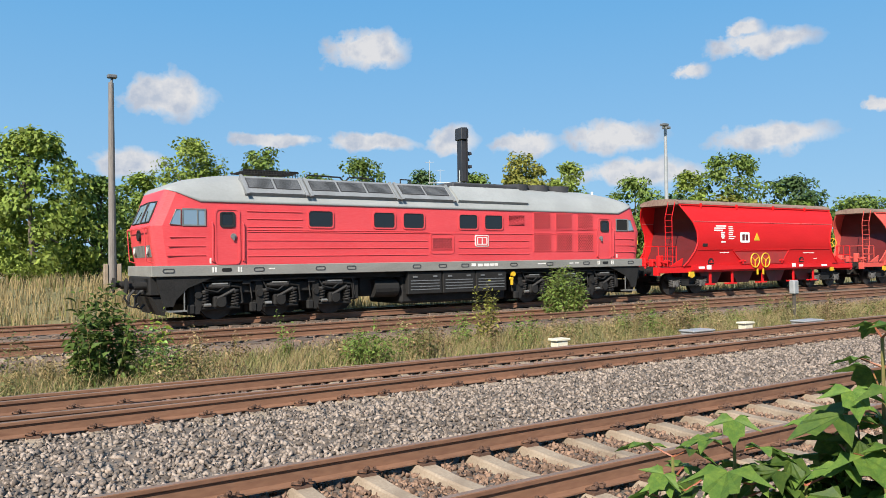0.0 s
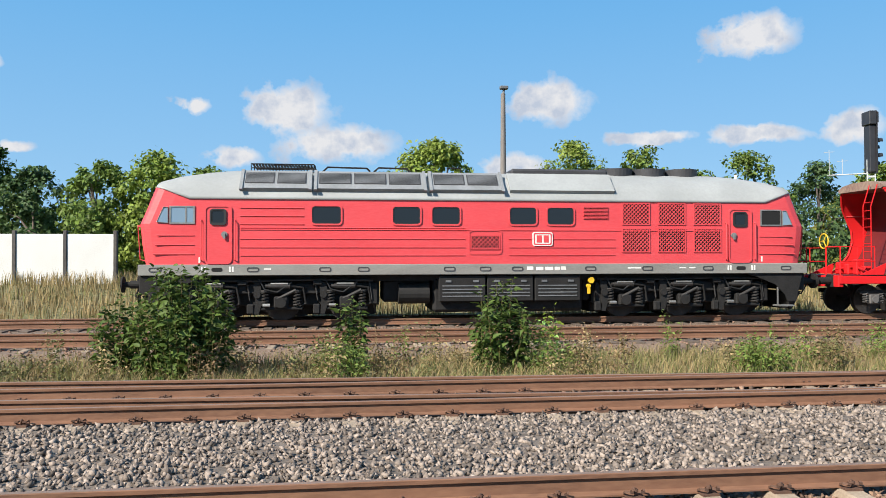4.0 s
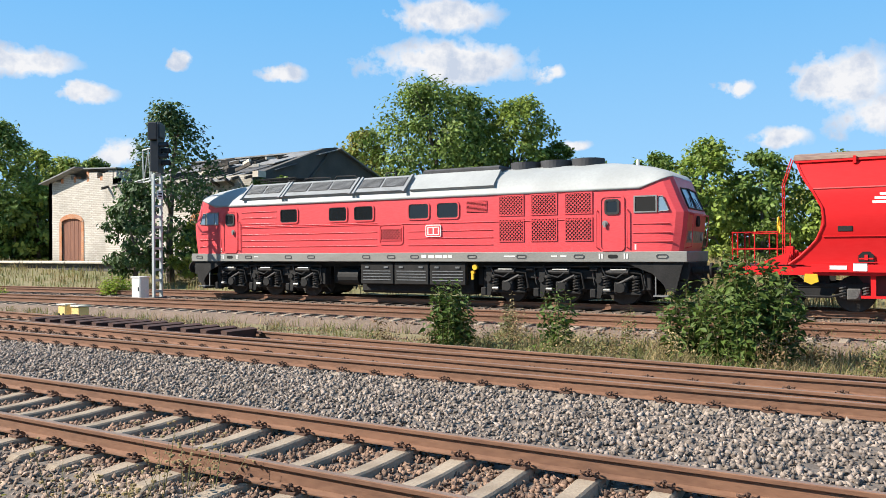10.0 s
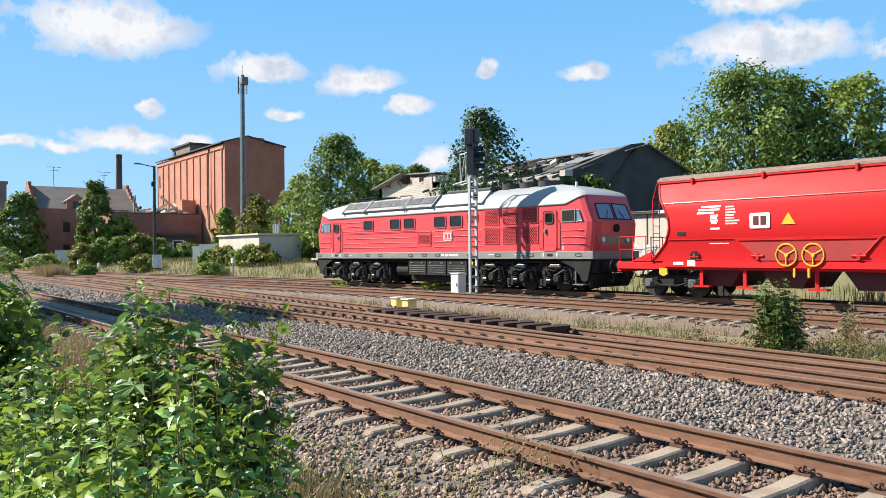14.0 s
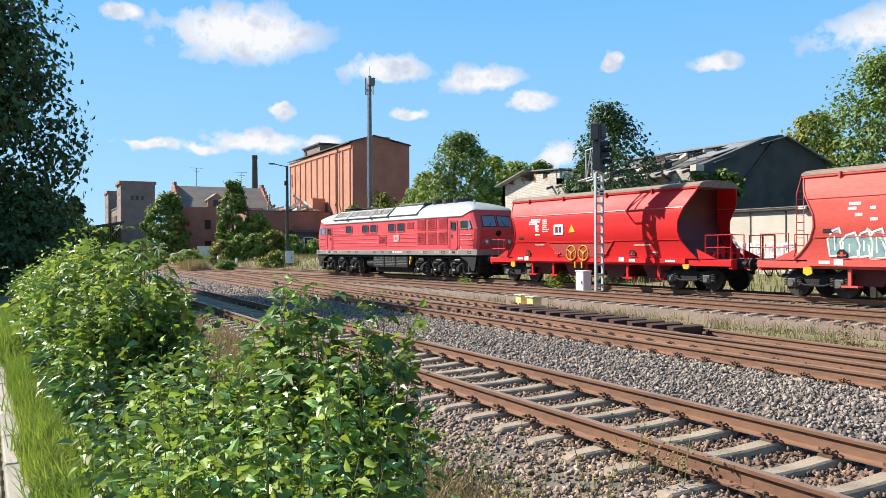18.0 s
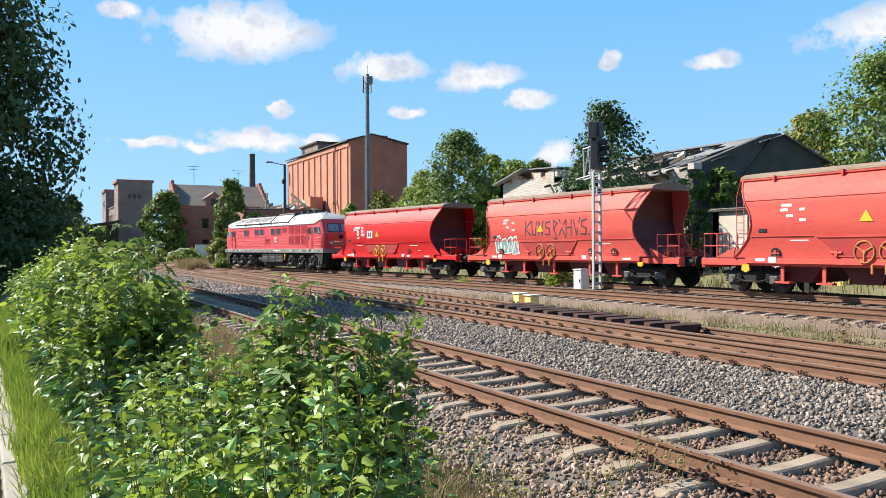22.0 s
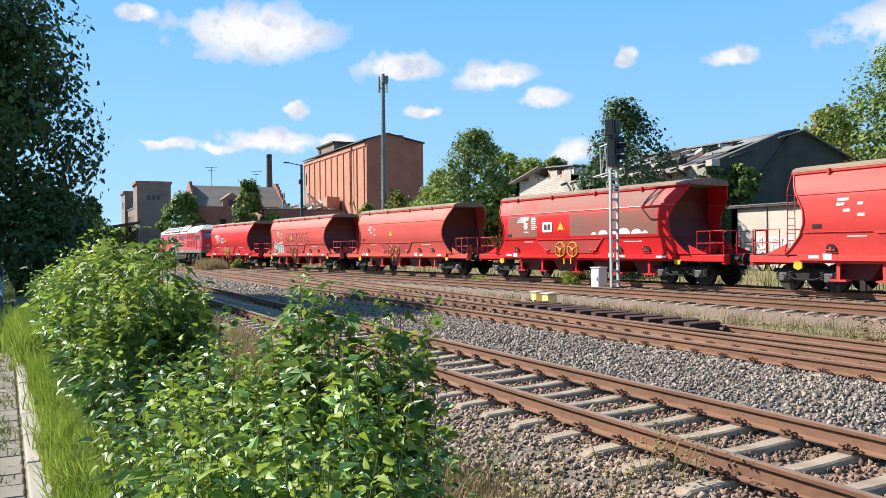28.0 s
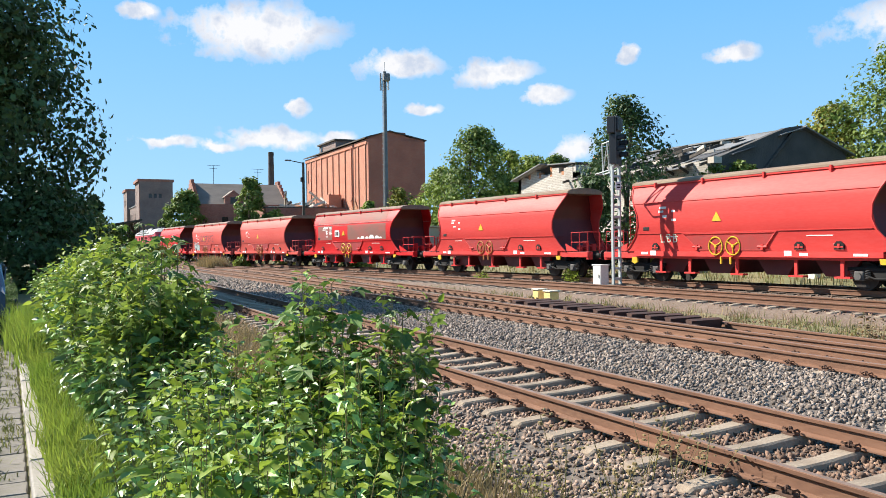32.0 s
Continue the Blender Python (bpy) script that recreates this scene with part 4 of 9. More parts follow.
prism(bm, [(u(12.66), 2.9), (u(13.38), 2.9), (u(13.38), 3.28), (u(12.66), 3.28)], NS, NS - 0.004)
part("louvre_back", bm, m_void, loco)
for z, x0, x1 in ((3.2, 2.75, 4.5), (2.97, 2.75, 4.5), (2.74, 2.75, 4.5), (2.645, 2.75, 9.1), (2.59, 2.75, 16.95), (2.33, 2.75, 9.1), (2.09, 2.75, 9.1), (1.86, 2.75, 9.1),
                  (2.33, 10.4, 13.6), (2.09, 10.4, 13.6), (1.86, 10.4, 13.6), (2.42, 0.5, 1.5), (2.16, 0.45, 1.5), (1.9, 0.4, 1.5), (2.42, 18.15, 19.2), (2.16, 18.15, 19.25), (1.9, 18.15, 19.3)):
    for s in (-1, 1):
        bm = bmesh.new()
        v = [(u(x0), 1.472 * s, z - 0.022), (u(x1), 1.472 * s, z - 0.022), (u(x1), 1.497 * s, z - 0.006), (u(x0), 1.497 * s, z - 0.006), (u(x1), 1.497 * s, z + 0.004), (u(x0), 1.497 * s, z + 0.004),
             (u(x1), 1.472 * s, z + 0.02), (u(x0), 1.472 * s, z + 0.02)]
        v = [bm.verts.new(p) for p in v]
        for f in ((0, 1, 2, 3), (3, 2, 4, 5), (5, 4, 6, 7)):
            bm.faces.new([v[i] for i in f])
        bmesh.ops.recalc_face_normals(bm, faces=bm.faces[:])
        part("rib", bm, m_red, loco)
for x0, x1 in ((1.82, 2.48), (17.2, 17.86)):
    for s in (-1, 1):
        y = 1.475 * s
        bm = bmesh.new()
        ring(bm, rrect(u(x0 - 0.05), u(x1 + 0.05), 1.62, 3.27, 0.14), rrect(u(x0), u(x1), 1.66, 3.22, 0.12), y, y + 0.03 * s)
        prism(bm, rrect(u(x0), u(x1), 1.66, 3.22, 0.12), y - 0.02 * s, y + 0.010 * s)
        door = part("door", bm, m_red, loco)
        window(door, u(x0 + 0.15), u(x1 - 0.15), 2.75, 3.12, s, 0.06, 1.487, rim=m_rubber, name="door_window")
        bm = bmesh.new()
        rod(bm, (u(x0 + 0.5 if x0 < 5 else x0 + 0.12), y + 0.01 * s, 2.45), (u(x0 + 0.5 if x0 < 5 else x0 + 0.12), y + 0.05 * s, 2.45), 0.085, 14)
        box(bm, u(x0 + 0.47 if x0 < 5 else x0 + 0.09), u(x0 + 0.53 if x0 < 5 else x0 + 0.15), y + 0.04 * s, y + 0.08 * s, 2.33, 2.48)
        part("door_handle", bm, m_greymetal, door)
        for x in (x0 - 0.13, x1 + 0.13):
            bm = bmesh.new()
            pipe(bm, [(u(x), y, 1.72), (u(x), y + 0.07 * s, 1.75), (u(x), y + 0.07 * s, 2.82), (u(x), y, 2.85)], 0.018, 6)
            part("handrail", bm, m_red, loco)
# side windows of the two cabs
for s in (-1, 1):
    for e, open_ in ((-1, False), (1, True)):
        def q(v):
            return -H + v if e < 0 else H - v
        y = 1.478 * s
        tri = [(q(0.50), 2.79), (q(0.80), 2.76), (q(0.80), 3.20), (q(0.68), 3.20)]
        bm = bmesh.new()
        prism(bm, tri, y * 0.985, y * 0.985 + 0.03 * s)
        fr = part("quarter_window", bm, m_cabglass, loco)
        bm = bmesh.new()
        pipe(bm, [(x, y * 0.985 + 0.03 * s, z) for x, z in tri + tri[:1]], 0.018, 5)
        part("window_frame", bm, m_greymetal, fr)
        bm = bmesh.new()
        x0, x1 = sorted((q(0.86), q(1.50)))
        prism(bm, [(x0, 2.76), (x1, 2.76), (x1, 3.22), (x0, 3.22)], y, y + 0.012 * s)
        w = part("cab_window", bm, m_void if open_ else m_cabglass, loco)
        bm = bmesh.new()
        ring(bm, [(x0 - 0.02, 2.74), (x1 + 0.02, 2.74), (x1 + 0.02, 3.24), (x0 - 0.02, 3.24)], [(x0 + 0.02, 2.78), (x1 - 0.02, 2.78), (x1 - 0.02, 3.2), (x0 + 0.02, 3.2)], y, y + 0.024 * s)
        if not open_:
            box(bm, (x0 + x1) / 2 + 0.08, (x0 + x1) / 2 + 0.12, y, y + 0.024 * s, 2.78, 3.2)
        part("window_frame", bm, m_greymetal, w)
# cab fronts
for e in (-1, 1):
    def fx(z, add=0.0):
        return e * (H - nose(z) + add)
    for s in (-1, 1):
        bm = bmesh.new()
        pts = [(s * 0.07, 2.86), (s * 1.02, 2.86), (s * 0.98, 3.44), (s * 0.07, 3.48)]
        a = [bm.verts.new((fx(z, 0.015), y, z)) for y, z in pts]
        b = [bm.verts.new((fx(z, -0.03), y, z)) for y, z in pts]
        bm.faces.new(a)
        for k in range(4):
            bm.faces.new((a[k], a[(k + 1) % 4], b[(k + 1) % 4], b[k]))
        bmesh.ops.recalc_face_normals(bm, faces=bm.faces[:])
        ws = part("windscreen", bm, m_cabglass, loco)
        bm = bmesh.new()
        pipe(bm, [(fx(z, 0.02), y, z) for y, z in pts + pts[:1]], 0.03, 6)
        part("windscreen_seal", bm, m_rubber, ws)
        bm = bmesh.new()
        pipe(bm, [(fx(2.84, 0.03), s * 0.6, 2.84), (fx(3.2, 0.04), s * 0.35, 3.2)], 0.012, 5)
        part("wiper", bm, m_black, ws)
        bm = bmesh.new()
        rod(bm, (fx(2.05, -0.02), s * 0.78, 2.05), (fx(2.05, 0.05), s * 0.78, 2.05), 0.13, 16)
        lamp = part("headlight", bm, m_greymetal, loco)
        bm = bmesh.new()
        rod(bm, (fx(2.05, 0.05), s * 0.78, 2.05), (fx(2.05, 0.056), s * 0.78, 2.05), 0.10, 16)
        part("lens", bm, plain("lamp_lens", (0.7, 0.7, 0.66), 0.1), lamp)
        bm = bmesh.new()
        pipe(bm, [(fx(2.7, 0.0), s * 1.1, 2.72), (fx(2.7, 0.1), s * 1.08, 2.70), (fx(2.2, 0.1), s * 1.05, 1.75), (fx(1.7, 0.0), s * 1.05, 1.7)], 0.017, 6)
        part("handrail", bm, m_red, loco)
        buffer(loco, e * H, s * 0.875, e)
        bm = bmesh.new()
        prism(bm, [(e * (H - 0.12), 1.3), (e * (H - 1.95), 1.3), (e * (H - 1.6), 1.2), (e * (H - 1.0), 0.96), (e * (H - 0.68), 0.64), (e * (H - 0.6), 0.45), (e * (H - 0.34), 0.45), (e * (H - 0.2), 1.0)], s * 1.36, s * 1.42)
        part("skirt", bm, m_black, loco)
        bm = bmesh.new()
        box(bm, *sorted((e * (H - 0.95), e * (H - 0.45))), *sorted((s * 1.15, s * 1.55)), 0.30, 0.34)
        box(bm, *sorted((e * (H - 0.93), e * (H - 0.90))), *sorted((s * 1.36, s * 1.40)), 0.32, 1.2)
        part("step", bm, m_greymetal, loco)
    bm = bmesh.new()
    pts = [(-1.05, 1.86), (1.05, 1.86), (1.05, 2.2), (-1.05, 2.2)]
    a = [bm.verts.new((fx(z, 0.012), y, z)) for y, z in pts]
    b = [bm.verts.new((fx(z, -0.03), y, z)) for y, z in pts]
    bm.faces.new(a)
    for k in range(4):
        bm.faces.new((a[k], a[(k + 1) % 4], b[(k + 1) % 4], b[k]))
    bmesh.ops.recalc_face_normals(bm, faces=bm.faces[:])
    part("front_panel", bm, m_greymetal, loco, "grey metal front panel")
    bm = bmesh.new()
    rod(bm, (fx(2.5, -0.02), 0, 2.5), (fx(2.5, 0.06), 0, 2.5), 0.16, 16)
    part("top_lamp", bm, m_black, loco)
    bm = bmesh.new()
    pipe(bm, [(fx(2.65, 0.0), -1.0, 2.68), (fx(2.65, 0.12), -1.0, 2.68), (fx(2.65, 0.12), 1.0, 2.68), (fx(2.65, 0.0), 1.0, 2.68)], 0.016, 6)
    part("front_rail", bm, m_red, loco)
    bm = bmesh.new()
    box(bm, *sorted((e * (H - 0.30), e * (H + 0.01))), -1.30, 1.30, 0.78, 1.30, 0.02)
    prism(bm, [(e * (H - 0.5), 0.74), (e * (H - 0.05), 0.74), (e * (H - 0.35), 0.2), (e * (H - 0.42), 0.2)], -1.2, 1.2)
    part("headstock", bm, m_black, loco)
    bm = bmesh.new()
    rod(bm, (e * H, 0, 1.02), (e * (H + 0.38), 0, 1.0), 0.05, 8)
    pipe(bm, [(e * (H + 0.3), 0, 1.0), (e * (H + 0.42), 0, 0.7), (e * (H + 0.3), 0, 0.5)], 0.03, 6)
    part("coupling", bm, m_black, loco)
    bm = bmesh.new()
    for y in (-0.55, -0.38, 0.38, 0.55):
        pipe(bm, [(e * H, y, 0.95), (e * (H + 0.2), y, 0.72), (e * (H + 0.22), y * 0.9, 0.45), (e * (H + 0.06), y * 0.8, 0.38), (e * (H - 0.05), y * 0.8, 0.5)], 0.024, 6)
    part("air_hose", bm, m_rubber, loco)

bm = bmesh.new()
box(bm, -H, H, -1.49, 1.49, 1.3, 1.61, 0.015)
sill = part("sill", bm, m_sill, loco, "grey longitudinal sill")
for x in (0.46, 3.1, 5.1, 6.18, 8.65, 9.7, 10.65, 12.85, 14.6, 16.5, 19.0):
    bm = bmesh.new()
    ring(bm, rrect(u(x - 0.17), u(x + 0.17), 1.40, 1.53, 0.06), rrect(u(x - 0.14), u(x + 0.14), 1.425, 1.505, 0.04), -1.49, -1.502)
    part("jacking_hole", bm, m_soot, sill)
for x in (2.12, 17.55):
    bm = bmesh.new()
    prism(bm, rrect(u(x - 0.15), u(x + 0.15), 1.41, 1.52, 0.05), -1.488, -1.497)
    part("step_hole", bm, m_void, sill)
    bm = bmesh.new()
    for d in (-0.38, 0.38):
        for w, mm in ((-0.05, 0), (0.03, 0)):
            box(bm, u(x + d + w), u(x + d + w + 0.045), -1.50, -1.489, 1.40, 1.55)
    part("step_mark", bm, m_white, sill)
bm = bmesh.new()
for x0, x1, z in ((10.93, 11.12, 1.43), (11.2, 11.42, 1.42), (11.47, 11.72, 1.42), (11.76, 11.92, 1.42), (11.95, 12.1, 1.43)):
    box(bm, u(x0), u(x1), -1.497, -1.489, z, z + 0.1)
for x0, x1 in ((14.0, 14.4), (3.4, 3.6), (15.6, 15.8), (15.9, 16.1)):
    box(bm, u(x0), u(x1), -1.496, -1.489, 1.46, 1.5)
part("lettering", bm, m_white, sill, "plain white number bars")
bm = bmesh.new()
prism(bm, rrect(u(11.1), u(11.7), 2.13, 2.54, 0.06), NS, NS - 0.034)
sign = part("emblem", bm, m_white, loco, "white emblem plate with red border")
bm = bmesh.new()
ring(bm, rrect(u(11.13), u(11.67), 2.16, 2.51, 0.05), rrect(u(11.165), u(11.635), 2.195, 2.475, 0.03), NS - 0.03, NS - 0.039)
for x0, x1, z0, z1 in ((11.22, 11.375, 2.23, 2.44), (11.43, 11.58, 2.23, 2.44)):
    box(bm, u(x0), u(x1), NS - 0.039, NS - 0.03, z0, z1)
part("emblem_mark", bm, m_red, sign)
bm = bmesh.new()
for x in (1.62, 18.2):
    box(bm, u(x), u(x + 0.05), NS - 0.004, NS, 1.66, 1.82)
part("cab_number", bm, m_white, loco)

# underframe, boxes and bogies
bm = bmesh.new()
box(bm, -H + 0.3, H - 0.3, -1.1, 1.1, 1.12, 1.3)
part("underframe", bm, m_black, loco)
# dark boxes added about the motors in place of shade, against see-through
for c in (3.85, 15.85):
    bm = bmesh.new()
    box(bm, u(c - 2.6), u(c + 2.6), -0.55, 0.55, 0.42, 1.12, 0.05)
    part("traction_gear", bm, m_black, loco)
    bm = bmesh.new()
    for x in (-1.85, 0.0, 1.85):
        rod(bm, (u(c + x + 0.55), -0.6, 0.42), (u(c + x + 0.55), 0.6, 0.42), 0.34, 14)
        box(bm, u(c + x - 0.9), u(c + x - 0.35), -0.62, 0.62, 0.14, 0.5, 0.04)
    box(bm, u(c - 2.7), u(c + 2.7), -0.45, 0.45, 0.13, 0.42, 0.03)
    part("traction_motor", bm, m_black, loco)
# filler boxes added beside the tank to keep the gaps dark
for a, b in ((6.75, 8.15), (12.75, 13.0)):
    bm = bmesh.new()
    box(bm, u(a), u(b), -0.9, 0.9, 0.5, 1.15, 0.05)
    part("equipment_case", bm, m_black, loco)
bm = bmesh.new()
box(bm, u(8.2), u(12.7), -1.15, 1.15, 0.2, 1.2, 0.08)
part("fuel_tank", bm, m_black, loco)
for s in (-1, 1):
    for k in range(3):
        x0 = 8.35 + k * 1.42
        bm = bmesh.new()
        box(bm, u(x0), u(x0 + 1.37), *sorted((s * 1.2, s * 1.40)), 0.52, 1.27, 0.02)
        b = part("battery_box", bm, m_black, loco)
        bm = bmesh.new()
        for z in (0.66, 0.76, 0.86, 0.96):
            box(bm, u(x0 + 0.1), u(x0 + 1.27), *sorted((s * 1.40, s * 1.415)), z, z + 0.03)
        for x in (x0 + 0.2, x0 + 1.0):
            box(bm, u(x), u(x + 0.16), *sorted((s * 1.40, s * 1.43)), 1.08, 1.14)
        part("rib", bm, m_grime, b)
    bm = bmesh.new()
    rod(bm, (u(7.2), s * 0.95, 0.75), (u(8.1), s * 0.95, 0.75), 0.3, 16)
    part("air_tank", bm, m_black, loco)
    bm = bmesh.new()
    rod(bm, (u(12.9), s * 1.3, 1.12), (u(12.9), s * 1.42, 1.12), 0.09, 12)
    rod(bm, (u(12.82), s * 1.3, 0.95), (u(12.82), s * 1.42, 0.95), 0.06, 12)
    box(bm, u(12.78), u(12.86), *sorted((s * 1.36, s * 1.42)), 0.72, 0.9)
    part("filler_cap", bm, m_yellow, loco)
for c in (3.85, 15.85):
    bogie = new("bogie")
    bogie.parent = loco
    for x in (-1.85, 0.0, 1.85):
        wheelset(bogie, u(c + x), 0.525)
    for s in (-1, 1):
        # dark plate added inside the side frame to stand for shade
        bm = bmesh.new()
        box(bm, u(c - 2.8), u(c + 2.8), *sorted((s * 0.86, s * 0.94)), 0.42, 1.14, 0.03)
        part("bogie_frame", bm, m_black, bogie)
        bm = bmesh.new()
        pipe(bm, [(u(c - 2.7), s * 1.2, 1.16), (u(c - 0.9), s * 1.22, 1.13), (u(c + 0.9), s * 1.2, 1.17), (u(c + 2.6), s * 1.22, 1.14)], 0.03, 6)
        part("sand_pipe", bm, m_bogie, bogie)
        for x in (-2.6, -0.95, 0.95, 2.5):
            bm = bmesh.new()
            pipe(bm, [(u(c + x), s * 1.2, 1.15), (u(c + x + 0.08), s * 1.18, 0.6), (u(c + x + 0.2), s * 0.8, 0.2)], 0.022, 6)
            part("sand_pipe", bm, m_bogie, bogie)
        bm = bmesh.new()
        box(bm, u(c - 2.75), u(c + 2.75), *sorted((s * 0.98, s * 1.14)), 0.76, 1.06, 0.03)
        for x in (-2.75, 2.5):
            box(bm, u(c + x), u(c + x + 0.25), *sorted((s * 0.95, s * 1.16)), 0.45, 1.0, 0.03)
        part("side_frame", bm, m_black, bogie)
        for x in (-1.85, 0.0, 1.85):
            bm = bmesh.new()
            box(bm, u(c + x - 0.2), u(c + x + 0.2), *sorted((s * 1.0, s * 1.28)), 0.36, 0.70, 0.04)
            rod(bm, (u(c + x), s * 1.2, 0.525), (u(c + x), s * 1.33, 0.525), 0.15, 14)
            box(bm, u(c + x - 0.62), u(c + x + 0.62), *sorted((s * 1.08, s * 1.22)), 0.30, 0.40, 0.03)
            part("axle_box", bm, m_black, bogie)
            for d in (-0.45, 0.45):
                bm = bmesh.new()
                spring(bm, u(c + x + d), s * 1.18, 0.40, 0.84, 0.10, 0.026)
                rod(bm, (u(c + x + d), s * 1.18, 0.84), (u(c + x + d), s * 1.18, 0.88), 0.13, 10)
                part("spring", bm, m_bogie, bogie)
            bm = bmesh.new()
            rod(bm, (u(c + x - 0.35), s * 1.24, 1.0), (u(c + x + 0.25), s * 1.24, 1.0), 0.085, 10)
            rod(bm, (u(c + x - 0.35), s * 1.24, 1.0), (u(c + x - 0.44), s * 1.24, 1.0), 0.06, 10)
            part("brake_cylinder", bm, m_bogie, bogie)
            bm = bmesh.new()
            pipe(bm, [(u(c + x + 0.25), s * 1.24, 1.0), (u(c + x + 0.62), s * 1.2, 0.95), (u(c + x + 0.7), s * 1.16, 0.5), (u(c + x + 0.55), s * 1.1, 0.42)], 0.04, 6)
            part("brake_rigging", bm, m_black, bogie)
            bm = bmesh.new()
            box(bm, u(c + x + 0.5), u(c + x + 0.62), *sorted((s * 0.68, s * 0.84)), 0.35, 0.75)
            part("brake_block", bm, m_bogie, bogie)
            # bright rods added as the highlights on brake cylinder and rigging
            bm = bmesh.new()
            rod(bm, (u(c + x - 0.28), s * 1.31, 1.06), (u(c + x + 0.2), s * 1.31, 1.06), 0.03, 8)
            rod(bm, (u(c + x - 0.5), s * 1.29, 0.45), (u(c + x - 0.3), s * 1.29, 0.45), 0.05, 8)
            part("bright_rod", bm, m_greymetal, bogie, "bright steel rod standing for a glint")
            bm = bmesh.new()
            prism(bm, [(u(c + x - 0.78), 1.1), (u(c + x - 0.58), 1.1), (u(c + x - 0.5), 0.6), (u(c + x - 0.62), 0.2), (u(c + x - 0.74), 0.2), (u(c + x - 0.72), 0.6)], s * 1.10, s * 1.24)
            box(bm, u(c + x - 0.95), u(c + x - 0.75), *sorted((s * 1.12, s * 1.27)), 0.2, 0.48, 0.03)
            rod(bm, (u(c + x - 0.66), s * 1.22, 0.75), (u(c + x - 0.66), s * 1.3, 0.75), 0.1, 10)
            part("brake_hanger", bm, m_black, bogie)
            bm = bmesh.new()
            pipe(bm, [(u(c + x - 0.6), s * 1.27, 1.2), (u(c + x - 0.45), s * 1.3, 0.9), (u(c + x - 0.1), s * 1.31, 0.82), (u(c + x + 0.3), s * 1.29, 1.1)], 0.022, 6)
            part("air_hose", bm, m_rubber, bogie)
            bm = bmesh.new()
            rod(bm, (u(c + x - 0.1), s * 1.26, 0.62), (u(c + x + 0.42), s * 1.26, 0.88), 0.045, 8)
            part("damper", bm, m_bogie, bogie)
        for x in (-1.2, 0.9):
            bm = bmesh.new()
            box(bm, u(c + x), u(c + x + 0.26), *sorted((s * 0.8, s * 1.3)), 1.02, 1.14, 0.02)
            part("bogie_support", bm, m_black, bogie)

# ---- hopper wagons ----
ENDS = (20.26, 36.6, 52.45, 68.5, 86.25, 102.2, 118.15, 134.1)  # where the wagons meet, behind the locomotive's leading end
m_wred = mat("bright_red_paint", (0.60, 0.012, 0.014), (0.55, 0.011, 0.013), (0.64, 0.035, 0.035), scale=0.8, fine=10, rough=0.56, spec=0.22, bump=0.015, fine_mix=0.15, stretch=(0.5, 1, 2))
m_wfade = mat("sun_faded_red_paint", (0.60, 0.088, 0.068), (0.54, 0.066, 0.052), (0.62, 0.15, 0.12), scale=0.6, fine=8, rough=0.62, spec=0.2, bump=0.02, fine_mix=0.25, stretch=(0.5, 1, 2))
m_wfade2 = mat("chalky_red_paint", (0.64, 0.055, 0.047), (0.57, 0.044, 0.04), (0.66, 0.10, 0.088), scale=0.6, fine=8, rough=0.56, spec=0.2, bump=0.02, fine_mix=0.25, stretch=(0.5, 1, 2))
m_wdust = mat("dusty_red_paint", (0.20, 0.07, 0.05), (0.34, 0.055, 0.045), (0.14, 0.075, 0.058), scale=0.7, fine=6, rough=0.75, bump=0.02, fine_mix=0.3, stretch=(0.6, 1, 1.5), lo=0.42, hi=0.66)
m_wroof = mat("dusty_hatch_brown", (0.22, 0.14, 0.11), (0.16, 0.09, 0.075), (0.36, 0.29, 0.2), scale=1.2, fine=10, rough=0.85, bump=0.05, stretch=(0.4, 1, 1))
m_wroof2 = mat("pale_dusty_hatch", (0.27, 0.2, 0.13), (0.2, 0.13, 0.09), (0.15, 0.09, 0.07), scale=1.2, fine=10, rough=0.85, bump=0.05, stretch=(0.4, 1, 1))
# paler glossy red: the highlight on the crease put into a colour
m_crease_glint = mat("crease_glint_pink_red", (0.62, 0.12, 0.11), (0.55, 0.08, 0.075), scale=1.5, fine=12, rough=0.3, bump=0.01)
# same red as the wagon, darkened: shade of the hollow ends in the colour
m_inner = mat("shade_dark_red", (0.13, 0.013, 0.013), (0.09, 0.010, 0.010), scale=1.2, fine=12, rough=0.5, bump=0.02)
m_spray = plain("dark_spray_paint", (0.035, 0.02, 0.03), 0.6)
m_teal = mat("teal_spray_paint", (0.22, 0.38, 0.36), (0.12, 0.22, 0.24), (0.4, 0.5, 0.46), scale=3, fine=20, rough=0.6, bump=0)
m_wwhite = plain("white_marking", (0.74, 0.70, 0.66), 0.6)
m_plate = plain("white_plate", (0.8, 0.8, 0.78), 0.5)
SECT = [(1.40, 1.24), (1.47, 1.93), (1.50, 2.0), (1.515, 2.6), (1.505, 3.05), (1.46, 3.28), (1.30, 3.62), (1.08, 3.96), (1.04, 4.02)]
ENDX = ((1.2, 1.5, 1.9, 2.3, 2.7, 3.1, 3.4, 3.7, 4.02, 4.3), (6.2, 5.8, 5.44, 5.28, 5.30, 5.50, 5.70, 5.86, 5.98, 5.98))


def rounded(pts, times=2):
    """The outline with its corners cut off again and again."""
    for _ in range(times):
        out = [pts[0]]
        for (a, b), (c, d) in zip(pts, pts[1:]):
            out += [(a * 0.75 + c * 0.25, b * 0.75 + d * 0.25), (a * 0.25 + c * 0.75, b * 0.25 + d * 0.75)]
        pts = out + [pts[-1]]
    return pts


SECT = SECT[:3] + rounded(SECT[3:])


def end_x(z):
    return float(np.interp(z, *ENDX))


def side_y(z):
    return float(np.interp(z, [q[1] for q in SECT], [q[0] for q in SECT]))


